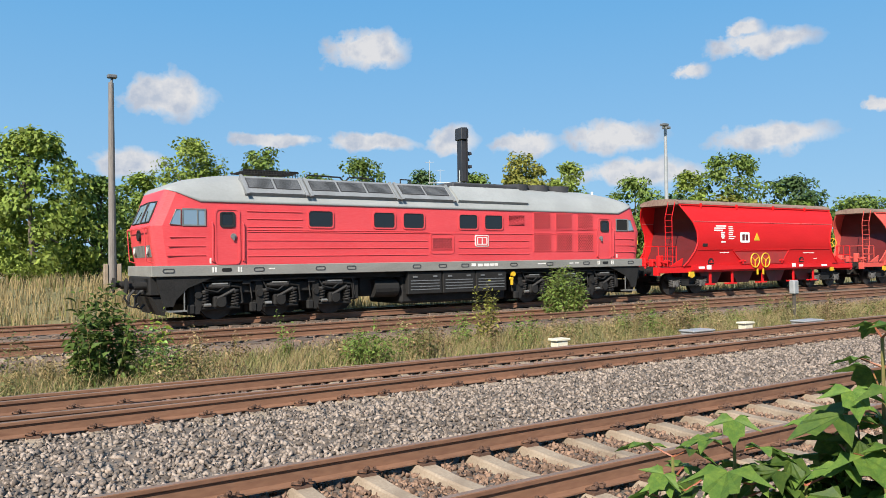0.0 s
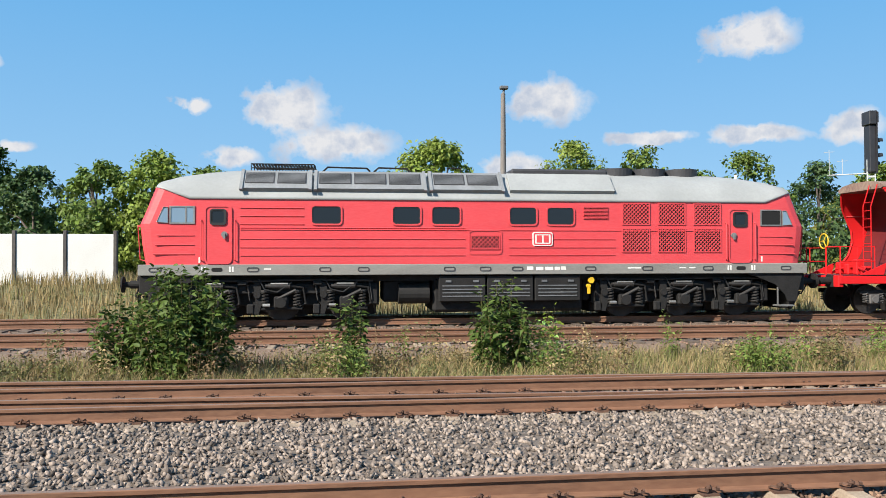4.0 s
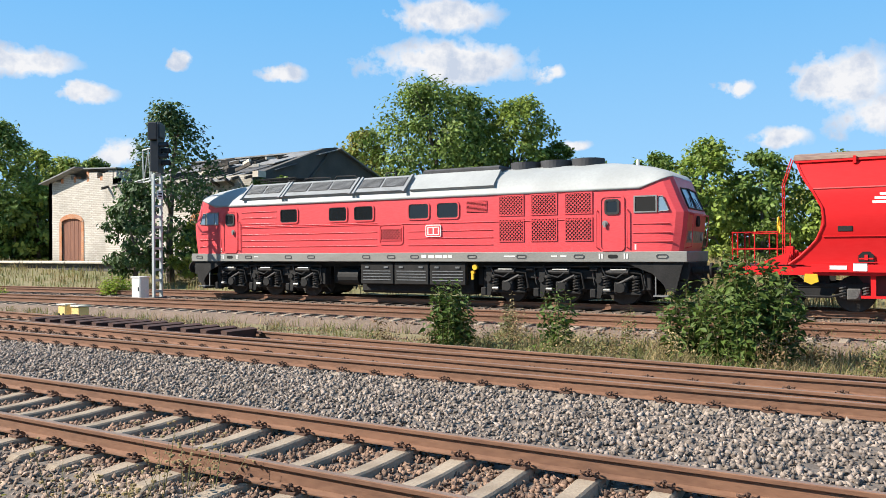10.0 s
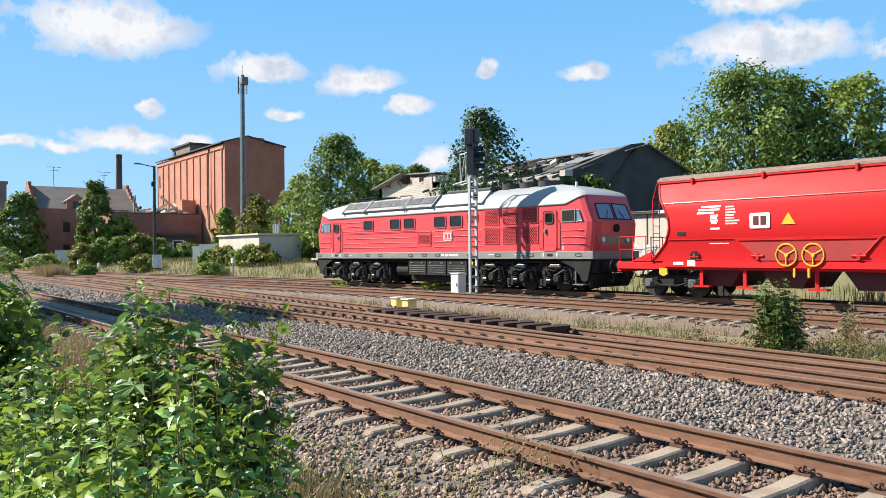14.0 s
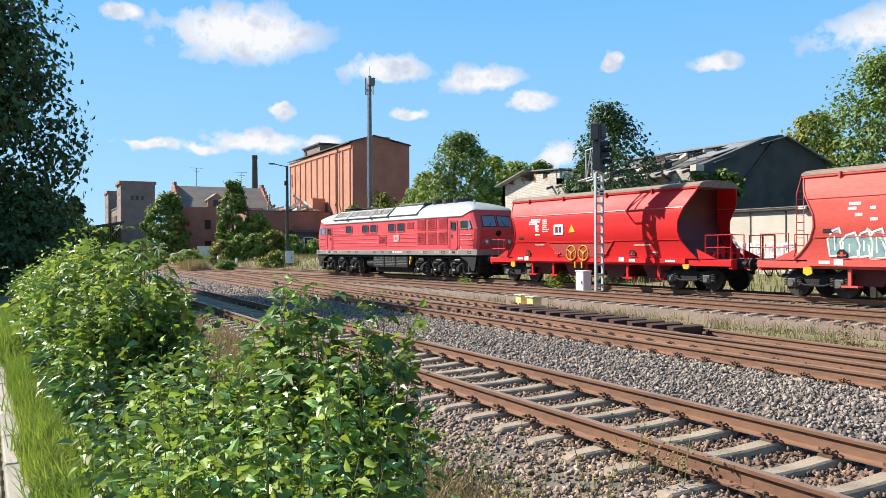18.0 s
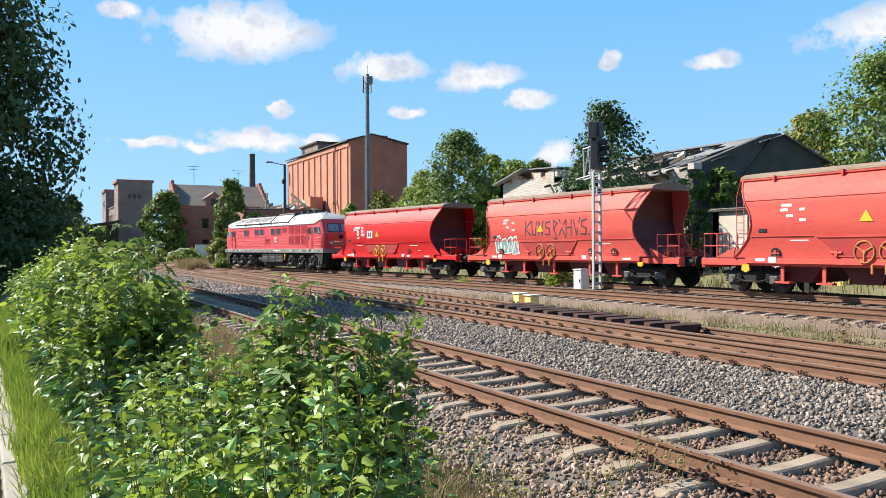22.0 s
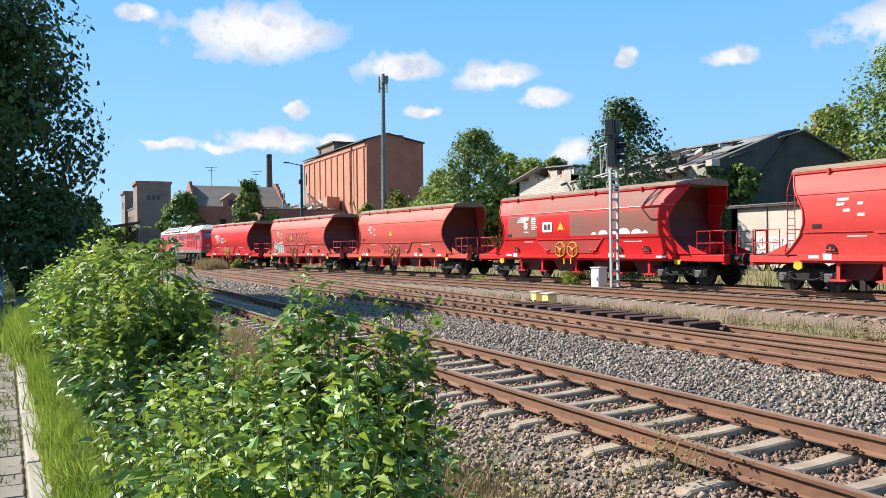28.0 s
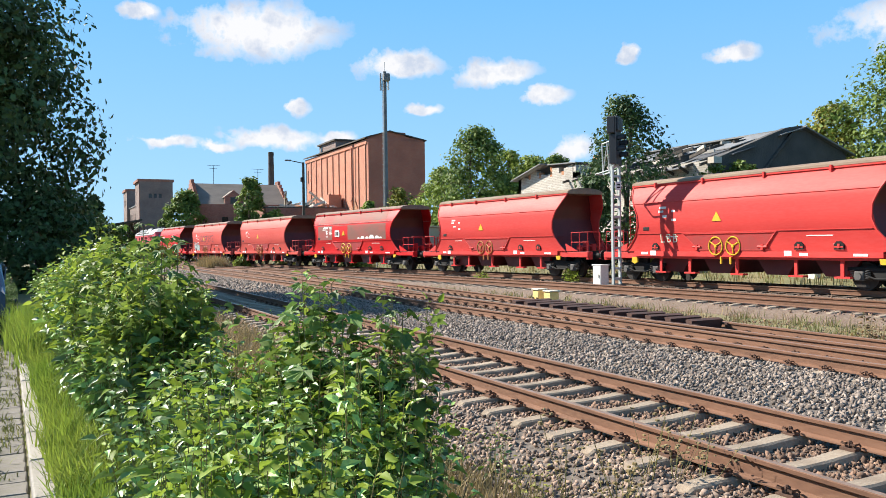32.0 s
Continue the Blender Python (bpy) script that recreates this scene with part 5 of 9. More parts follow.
def skin(x0, x1, z0, z1, lift=0.006, n=4):
    """A thin sheet laid on the near side wall."""
    bm = bmesh.new()
    zs = np.linspace(z0, z1, n)
    a = [bm.verts.new((x0, -side_y(z) - lift, z)) for z in zs]
    b = [bm.verts.new((x1, -side_y(z) - lift, z)) for z in zs]
    for k in range(n - 1):
        bm.faces.new((a[k], b[k], b[k + 1], a[k + 1]))
    return bm


# worn red, darkened to hold the shade of the wheel recess
m_recess = mat("shaded_worn_red", (0.40, 0.022, 0.02), (0.30, 0.022, 0.02), (0.24, 0.05, 0.035), scale=1.6, fine=14, rough=0.5, bump=0.03)


def stroke(bm, pts, w, lift=0.008):
    """A painted stroke along points (x, z) on the near side."""
    for (x0, z0), (x1, z1) in zip(pts, pts[1:]):
        d = Vector((x1 - x0, 0, z1 - z0))
        if d.length < 1e-4:
            continue
        nrm = Vector((-d.z, 0, d.x)).normalized() * w / 2
        e = d.normalized() * w * 0.3
        q = [Vector((x0, 0, z0)) - e - nrm, Vector((x1, 0, z1)) + e - nrm, Vector((x1, 0, z1)) + e + nrm, Vector((x0, 0, z0)) - e + nrm]
        bm.faces.new([bm.verts.new((v.x, -side_y(v.z) - lift, v.z)) for v in q])


def handwheel(parent, x, z, material, spokes=3, r=0.33):
    bm = bmesh.new()
    y = -1.47
    pts = [(x + r * math.cos(k * math.tau / 24), y, z + r * math.sin(k * math.tau / 24)) for k in range(25)]
    pipe(bm, pts, 0.028, 6)
    for k in range(spokes):
        a = k * math.tau / spokes + 0.5
        rod(bm, (x, y, z), (x + r * math.cos(a), y, z + r * math.sin(a)), 0.024, 6)
    rod(bm, (x, y - 0.03, z), (x, y + 0.1, z), 0.06, 10)
    rod(bm, (x, y + 0.05, z), (x, y + 0.3, z), 0.025, 6)
    return part("handwheel", bm, material, parent)


def wagon(k, paint, roof, label, wheel, dusty=False, logo=False, tag=False, spokes=3):
    w = thing("hopper_wagon", label, "freight wagon", "hopper wagons of the train")
    grow = (ENDS[k + 1] - ENDS[k]) / 16.6
    TRAIN.append((w, (ENDS[k] + ENDS[k + 1]) / 2, 5.5 * grow))
    # tank with hollow ends
    bm = bmesh.new()
    zs = [q[1] for q in SECT]
    n = len(SECT)
    cols = []
    for s, e in ((-1, -1), (-1, 1), (1, 1), (1, -1)):
        cols.append([bm.verts.new((e * end_x(z), s * y, z)) for y, z in SECT])
    for a, b in ((0, 1), (2, 3)):
        for j in range(n - 1):
            bm.faces.new((cols[a][j], cols[b][j], cols[b][j + 1], cols[a][j + 1]))
    bm.faces.new([c[-1] for c in cols])
    bmesh.ops.recalc_face_normals(bm, faces=bm.faces[:])
    tank = part("tank", bm, paint, w, smooth=True)
    # end walls carry the hollow's shade in their dark red
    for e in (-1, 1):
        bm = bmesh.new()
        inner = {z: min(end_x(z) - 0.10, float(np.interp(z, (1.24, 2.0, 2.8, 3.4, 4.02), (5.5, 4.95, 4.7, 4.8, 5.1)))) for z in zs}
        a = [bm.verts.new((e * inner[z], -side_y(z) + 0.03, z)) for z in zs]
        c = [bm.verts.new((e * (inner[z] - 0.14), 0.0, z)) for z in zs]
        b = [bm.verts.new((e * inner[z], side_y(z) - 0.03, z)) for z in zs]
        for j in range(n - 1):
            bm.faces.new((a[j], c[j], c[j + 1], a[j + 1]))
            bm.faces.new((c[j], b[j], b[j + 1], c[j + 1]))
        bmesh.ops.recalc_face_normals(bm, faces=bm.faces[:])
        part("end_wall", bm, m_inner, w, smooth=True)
    for e in (-1, 1):
        for s in (-1, 1):
            bm = bmesh.new()
            pipe(bm, [(e * end_x(z), s * (side_y(z) + 0.004), z) for z in np.linspace(1.24, 4.0, 14)], 0.035, 6)
            part("end_rim", bm, paint, w)
    # rod added along the crease to draw its highlight, paler on bright red wagons
    for s in (-1, 1):
        bm = bmesh.new()
        z = 3.22
        rod(bm, (-end_x(z) + 0.05, s * (side_y(z) + 0.006), z), (end_x(z) - 0.05, s * (side_y(z) + 0.006), z), 0.022, 8)
        part("crease_rail", bm, m_crease_glint if paint is m_wred else paint, w)
    # hinged roof hatch
    bm = bmesh.new()
    pr = [(-1.06, 3.98), (-1.12, 4.02), (-1.10, 4.10), (-0.9, 4.19), (-0.4, 4.26), (0.4, 4.26), (0.9, 4.19), (1.10, 4.10), (1.12, 4.02), (1.06, 3.98)]
    loft(bm, [[(x, y, z) for y, z in pr] for x in (-6.05, -5.95, 0, 5.95, 6.05)])
    hatch = part("roof_hatch", bm, roof, w)
    bm = bmesh.new()
    box(bm, -6.0, 6.0, -1.15, -1.05, 3.95, 4.0)
    for x in (-4.6, -2.0, 0.9, 3.6):
        box(bm, x, x + 0.07, -1.2, -1.1, 3.86, 4.06)
    part("hinge_rail", bm, paint, hatch)
    # underframe
    bm = bmesh.new()
    box(bm, -7.7, 7.7, -1.36, -1.20, 0.96, 1.2, 0.01)
    box(bm, -7.7, 7.7, 1.20, 1.36, 0.96, 1.2, 0.01)
    box(bm, -5.6, 5.6, -1.44, -1.38, 1.05, 1.25)
    part("side_sill", bm, paint, w)
    for e in (-1, 1):
        bm = bmesh.new()
        box(bm, *sorted((e * 7.55, e * 7.72)), -1.32, 1.32, 0.86, 1.22, 0.015)
        part("headstock", bm, paint, w)
        bm = bmesh.new()
        box(bm, *sorted((e * 6.1, e * 7.7)), -1.3, 1.3, 1.2, 1.23)
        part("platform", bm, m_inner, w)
        for s in (-1, 1):
            buffer(w, e * 7.72, s * 0.875, e)
            bm = bmesh.new()
            v = [(e * 6.2, 1.24), (e * 7.0, 1.24), (e * 6.1, 1.6)]
            prism(bm, v, s * 1.30, s * 1.36)
            part("gusset", bm, paint, w)
        bm = bmesh.new()
        rod(bm, (e * 7.72, 0, 1.0), (e * 8.2, 0, 0.98), 0.05, 8)
        pipe(bm, [(e * 7.72, 0.35, 0.95), (e * 7.95, 0.35, 0.6), (e * 8.15, 0.3, 0.62), (e * 8.25, 0.28, 0.9)], 0.025, 6)
        part("coupling", bm, m_black, w)
        for s in (-1, 1):
            bm = bmesh.new()
            x0, x1, y = e * 6.45, e * 7.62, s * 1.27
            pipe(bm, [(x0, y, 1.22), (x0, y, 2.12), (x1, y, 2.12), (x1, y, 1.22)], 0.022, 6)
            pipe(bm, [(x0, y, 1.66), (x1, y, 1.66)], 0.018, 6)
            pipe(bm, [((x0 + x1) / 2, y, 1.22), ((x0 + x1) / 2, y, 2.12)], 0.018, 6)
            part("railing", bm, paint, w)
            bm = bmesh.new()
            pipe(bm, [(x1, s * 1.27, 2.12), (x1, s * 0.55, 2.12), (x1, s * 0.55, 1.22)], 0.022, 6)
            part("end_railing", bm, paint, w)
        if e < 0:
            bm = bmesh.new()
            for y in (-0.98, -0.60):
                pipe(bm, [(e * 6.35, y, 1.22), (e * 6.35, y, 3.4), (e * 6.12, y, 4.1)], 0.017, 6)
            for j in range(9):
                rod(bm, (e * 6.35, -0.98, 1.45 + j * 0.26), (e * 6.35, -0.60, 1.45 + j * 0.26), 0.012, 6)
            part("ladder", bm, paint, w)
        bm = bmesh.new()
        for y, h in ((-0.2, 0.5), (0.25, 0.35), (-0.6, 0.28), (0.7, 0.4)):
            box(bm, *sorted((e * 6.15, e * 6.4)), y - 0.12, y + 0.12, 1.23, 1.23 + h, 0.03)
        pipe(bm, [(e * 6.5, -0.9, 1.35), (e * 6.3, -0.1, 1.5), (e * 6.4, 0.8, 1.4)], 0.035, 6)
        part("brake_gear", bm, paint, w)
        if e < 0:
            hw = bmesh.new()
            pts = [(e * 6.72, 0.95 + 0.25 * math.cos(a * math.tau / 20), 2.35 + 0.25 * math.sin(a * math.tau / 20)) for a in range(21)]
            pipe(hw, pts, 0.022, 6)
            for a in range(3):
                rod(hw, (e * 6.72, 0.95, 2.35), (e * 6.72, 0.95 + 0.25 * math.cos(a * 2.09), 2.35 + 0.25 * math.sin(a * 2.09)), 0.018, 5)
            part("brake_wheel", hw, m_yellow, w)
    # discharge chutes and their supports
    for x in (-3.7, -1.3, 1.3, 3.7):
        bm = bmesh.new()
        v = [(-0.95, 1.1), (0.95, 1.1), (0.45, 0.42), (-0.45, 0.42)]
        prism(bm, [(x + a, z) for a, z in v], -0.95, 0.95)
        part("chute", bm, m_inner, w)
    for x in (-4.15, -2.55, -0.2, 2.35, 4.1):
        bm = bmesh.new()
        box(bm, x - 0.06, x + 0.06, -1.3, -1.24, 0.42, 1.0)
        box(bm, x - 0.28, x + 0.30, -1.32, -1.05, 0.38, 0.44)
        part("chute_bracket", bm, paint, w)
    # recess with the two hand wheels, its shade put into the darker red
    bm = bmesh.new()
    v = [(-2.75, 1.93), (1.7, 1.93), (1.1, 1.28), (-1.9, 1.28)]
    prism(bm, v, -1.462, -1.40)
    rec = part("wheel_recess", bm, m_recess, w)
    bm = bmesh.new()
    a = [bm.verts.new((x, -1.50, z)) for x, z in ((-2.80, 1.97), (1.75, 1.97), (1.72, 1.91), (-2.72, 1.91))]
    bm.faces.new(a)
    for x0, z0, x1, z1 in ((-2.75, 1.93, -1.9, 1.28), (1.7, 1.93, 1.1, 1.28), (-2.75, 1.94, 1.7, 1.94)):
        rod(bm, (x0, -1.475, z0), (x1, -1.475 if z1 > 1.9 else -1.43, z1), 0.03, 6)
    part("recess_rim", bm, paint, rec)
    handwheel(w, -1.05, 1.45, wheel, spokes)
    handwheel(w, -0.22, 1.45, wheel, spokes)
    for x in (-0.85, -0.4):
        bm = bmesh.new()
        box(bm, x, x + 0.06, -1.46, -1.4, 0.78, 1.05)
        part("lever", bm, wheel, w)
    bm = bmesh.new()
    for x in (-2.2, 0.9):
        rod(bm, (x, -1.46, 1.42), (x + 0.4, -1.46, 1.42), 0.045, 8)
        box(bm, x + 0.15, x + 0.25, -1.5, -1.4, 1.3, 1.5)
    part("drive_shaft", bm, paint, w)
    for x in (-4.3, 2.6, 4.1) if not logo else (-4.3, 2.8):
        bm = bmesh.new()
        prism(bm, [(x - 0.18, 1.3), (x + 0.18, 1.3), (x + 0.18, 1.48), (x + 0.08, 1.58), (x - 0.08, 1.58), (x - 0.18, 1.48)], -1.46, -1.40)
        a = part("step_niche", bm, m_void, w)
        bm = bmesh.new()
        box(bm, x - 0.16, x + 0.16, -1.47, -1.42, 1.38, 1.42)
        box(bm, x - 0.04, x + 0.04, -1.48, -1.42, 1.36, 1.5)
        part("rung", bm, paint, a)
    # side creases
    bm = bmesh.new()
    rod(bm, (-5.3, -1.497, 1.975), (5.3, -1.497, 1.975), 0.014, 4)
    rod(bm, (-5.3, -1.455, 1.30), (5.3, -1.455, 1.30), 0.012, 4)
    part("crease", bm, paint, tank)
    # bogies
    for c in (-5.5, 5.5):
        bogie = new("bogie")
        bogie.parent = w
        for x in (-0.9, 0.9):
            wheelset(bogie, c + x, 0.46)
        for s in (-1, 1):
            bm = bmesh.new()
            for z0, z1, x in ((0.62, 0.76, 1.35),):
                box(bm, c - x, c + x, *sorted((s * 0.98, s * 1.12)), z0, z1, 0.02)
            prism(bm, [(c - 0.5, 0.62), (c + 0.5, 0.62), (c + 0.3, 0.36), (c - 0.3, 0.36)], s * 1.0, s * 1.10)
            box(bm, c - 0.3, c + 0.3, *sorted((s * 0.9, s * 1.05)), 0.74, 0.96)
            part("side_frame", bm, m_black, bogie)
            for x in (-0.9, 0.9):
                bm = bmesh.new()
                box(bm, c + x - 0.17, c + x + 0.17, *sorted((s * 1.0, s * 1.2)), 0.32, 0.62, 0.03)
                rod(bm, (c + x, s * 1.15, 0.46), (c + x, s * 1.24, 0.46), 0.11, 12)
                part("axle_box", bm, m_dusty, bogie)
                for d in (-0.27, 0.27):
                    bm = bmesh.new()
                    spring(bm, c + x + d, s * 1.1, 0.36, 0.66, 0.075, 0.02, 4)
                    part("spring", bm, m_dusty, bogie)
            bm = bmesh.new()
            pipe(bm, [(c - 0.7, s * 1.16, 0.5), (c - 0.35, s * 1.18, 0.40), (c + 0.35, s * 1.18, 0.40), (c + 0.7, s * 1.16, 0.5)], 0.03, 6)
            part("brake_rigging", bm, m_black, bogie)
    # markings
    bm = bmesh.new()
    prism(bm, [(-1.18, 2.38), (-0.72, 2.38), (-0.95, 2.74)], -1.528, -1.512)
    part("warning_triangle", bm, m_yellow, w)
    for x, z, a, b in ((-4.6, 1.08, 0.32, 0.2), (-5.15, 1.12, 0.4, 0.1), (2.0, 1.1, 0.3, 0.18), (2.6, 1.1, 0.35, 0.1), (4.6, 1.1, 0.5, 0.08)):
        bm = bmesh.new()
        box(bm, x, x + a, -1.448, -1.438, z, z + b)
        part("data_plate", bm, m_plate, w)
    bm = bmesh.new()
    prism(bm, [(-5.75, 1.0), (-5.45, 1.0), (-5.42, 0.8), (-5.6, 0.72), (-5.78, 0.8)], -1.42, -1.36)
    part("brake_lever", bm, m_yellow, w)
    bm = bmesh.new()
    prism(bm, [(5.45, 1.02), (5.8, 1.02), (5.74, 0.84), (5.5, 0.84)], -1.42, -1.36)
    part("brake_lever", bm, m_yellow, w)
    rng_ = random.Random(40 + k)
    rows = [(z, x0, x1, 0.062) for z, x0, x1 in ((-0.16, -3.7, -3.0), (-0.21, 2.9, 3.9), (-0.5, 3.9, 4.2))]
    rows = [(z + 1.97, x0, x1, 0.035) for z, x0, x1, _ in rows]
    if logo or dusty:
        rows += [(z, x0, x1, 0.065) for z, x0, x1 in ((3.0, -3.98, -3.25), (2.9, -4.1, -3.3), (2.8, -4.15, -3.5), (2.7, -3.65, -3.35), (2.62, -3.65, -3.4), (2.54, -3.65, -3.35), (2.46, -3.6, -3.4), (2.28, -3.65, -3.3))]
        rows += [(2.44 + j * 0.09, -3.08, -2.72 + rng_.uniform(-0.06, 0.16 if j < 3 else 0.0), 0.045) for j in range(7)]
    else:
        rows += [(z, x0, x1, 0.09) for z, x0, x1 in ((2.95, -4.0, -3.6), (2.8, -4.05, -3.75), (2.6, -3.8, -3.55), (2.45, -3.3, -3.05), (2.8, -3.3, -3.1))]
    for z, x0, x1, h in rows:
        part("marking", skin(x0, x1, z, z + h, n=2), m_wwhite, w)
    bm = bmesh.new()
    box(bm, -4.95, -4.6, -1.52, -1.50, 2.1, 2.24, 0.01)
    part("lamp_bracket", bm, m_black, w)
    if logo or dusty:
        bm = bmesh.new()
        prism(bm, rrect(-2.22, -1.54, 2.28, 2.76, 0.06), -1.535, -1.512)
        sg = part("emblem", bm, m_plate, w, "white emblem plate with dark marks")
        bm = bmesh.new()
        for x0, x1, z0, z1 in ((-2.10, -1.91, 2.38, 2.66), (-1.85, -1.66, 2.38, 2.66)):
            box(bm, x0, x1, -1.539, -1.534, z0, z1)
        part("emblem_mark", bm, plain("emblem_dark", (0.05, 0.03, 0.03), 0.5) if dusty else m_inner, sg)
    if dusty:
        for x0, x1 in ((-4.9, -2.65), (-0.35, 4.75)):
            bm = skin(x0, x1, 2.06, 3.9, 0.003, 12)
            part("dust_film", bm, m_wdust, w, "brown dust film on the side")
        bm = skin(-2.65, -0.35, 3.1, 3.9, 0.003, 6)
        part("dust_film", bm, m_wdust, w, "brown dust film on the side")
        bm = bmesh.new()
        for x, r in ((1.2, 0.12), (1.75, 0.2), (2.35, 0.16), (2.95, 0.26), (3.65, 0.2), (4.1, 0.12)):
            a = [bm.verts.new((x + r * 1.4 * math.cos(q * math.pi / 8), -side_y(2.2) - 0.010, 2.1 + r * math.sin(q * math.pi / 8))) for q in range(9)]
            bm.faces.new(a)
        part("graffiti", bm, m_wwhite, w, "white sprayed blobs")
    if tag:
        bm = bmesh.new()
        x = -2.15
        for shape in (((0, 0.5), (0, 0), None, (0.34, 0.5), (0, 0.24), (0.36, 0)), ((0, 0.5), (0.04, 0.05), (0.22, 0), (0.3, 0.5)), ((0, 0), (0.03, 0.5), (0.24, 0), (0.28, 0.5)),
                      ((0.3, 0.46), (0.05, 0.45), (0.05, 0.28), (0.28, 0.22), (0.26, 0.02), (0, 0.04)), ((0.1, 0.5), (0.32, 0.4), (0.12, 0.2), (0.1, 0.5), None, (0.12, 0.2), (0.3, -0.15), (0.1, -0.1)),
                      ((0, 0.55), (0.4, -0.1), None, (0.4, 0.5), (0, 0)), ((0, 0.5), (0.02, 0), None, (0, 0.25), (0.3, 0.25), None, (0.3, 0.5), (0.3, 0)),
                      ((0, 0.5), (0.18, 0), (0.36, 0.55)), ((0.32, 0.5), (0.05, 0.45), (0.05, 0.28), (0.3, 0.2), (0.26, 0), (0, 0.02)), ((0, 0), (0.05, 0))):
            run = []
            for q in shape:
                if q is None:
                    stroke(bm, run, 0.075)
                    run = []
                else:
                    run.append((x + q[0] * 1.25, 2.2 + q[1] * 1.35))
            stroke(bm, run, 0.075)
            x += 0.52
        part("graffiti", bm, m_spray, w, "dark sprayed scrawl")
        bm = bmesh.new()
        for x, wd, z0, z1 in ((-4.75, 0.5, 1.36, 2.25), (-4.3, 0.62, 1.3, 2.1), (-3.75, 0.5, 1.34, 2.15), (-3.35, 0.55, 1.28, 2.2)):
            zm = (z0 + z1) / 2
            o = [(x, z0), (x + wd * 0.9, z0 + 0.05), (x + wd, zm), (x + wd * 0.8, z1), (x + wd * 0.3, z1 - 0.08), (x - 0.05, zm + 0.1)]
            bm.faces.new([bm.verts.new((a, -side_y(max(z, 1.3)) - 0.012, z)) for a, z in o])
        gf = part("graffiti", bm, m_teal, w, "teal and white sprayed block letters")
        bm = bmesh.new()
        for x, wd, z0, z1 in ((-4.75, 0.5, 1.36, 2.25), (-4.3, 0.62, 1.3, 2.1), (-3.75, 0.5, 1.34, 2.15), (-3.35, 0.55, 1.28, 2.2)):
            zm = (z0 + z1) / 2
            o = [(x, z0), (x + wd * 0.9, z0 + 0.05), (x + wd, zm), (x + wd * 0.8, z1), (x + wd * 0.3, z1 - 0.08), (x - 0.05, zm + 0.1)]
            stroke(bm, o + o[:1], 0.06, 0.016)
            stroke(bm, [(x + wd * 0.4, z0 + 0.2), (x + wd * 0.45, z1 - 0.25)], 0.05, 0.016)
        stroke(bm, [(-2.75, 1.3), (-2.95, 1.9), (-3.4, 2.2)], 0.06, 0.016)
        part("outline", bm, m_wwhite, gf)
    if k == 5:
        bm = bmesh.new()
        for x, runs in ((-3.95, (((0, 0.3), (0, 0), (0.2, 0)),)), (-3.6, BEE), (-3.25, BEE)):
            for run in runs:
                stroke(bm, [(x + a, 1.62 + b) for a, b in run], 0.045)
        part("lettering", bm, m_cream, w, "pale letters LBB on the side")
    # the lengths differ from wagon to wagon
    for ob in [c for c in w.children_recursive if c.type == "MESH"]:
        if ob.name.startswith("wheelset"):
            ob.location.x *= grow
        else:
            ob.data.transform(Matrix.Diagonal((grow, 1, 1, 1)))
    return w


BEE = (((0, 0), (0, 0.3), (0.14, 0.29), (0.17, 0.22), (0.13, 0.16), (0, 0.15)), ((0.13, 0.16), (0.19, 0.08), (0.14, 0.01), (0, 0)))


m_dullwheel = mat("rusty_yellow_paint", (0.50, 0.22, 0.05), (0.42, 0.14, 0.04), scale=6, fine=30, rough=0.6, bump=0.05)
wagon(0, m_wred, m_wroof, "bright red hopper wagon with yellow hand wheels and emblem plate", m_yellow, logo=True)
wagon(1, m_wfade, m_wroof, "faded red hopper wagon with dark scrawl and teal graffiti", m_dullwheel, tag=True, spokes=4)
wagon(2, m_wfade, m_wroof2, "faded red hopper wagon with pale dusty hatch", m_dullwheel)
wagon(3, m_wred, m_wroof, "red hopper wagon with brown dust film and emblem plate", m_yellow, dusty=True)
wagon(4, m_wfade2, m_wroof2, "chalky red hopper wagon with dull hand wheels", m_dullwheel)
wagon(5, m_wfade2, m_wroof2, "chalky red hopper wagon with yellow hand wheels", m_yellow)
wagon(6, m_wfade2, m_wroof2, "chalky red hopper wagon with dull hand wheels", m_dullwheel)

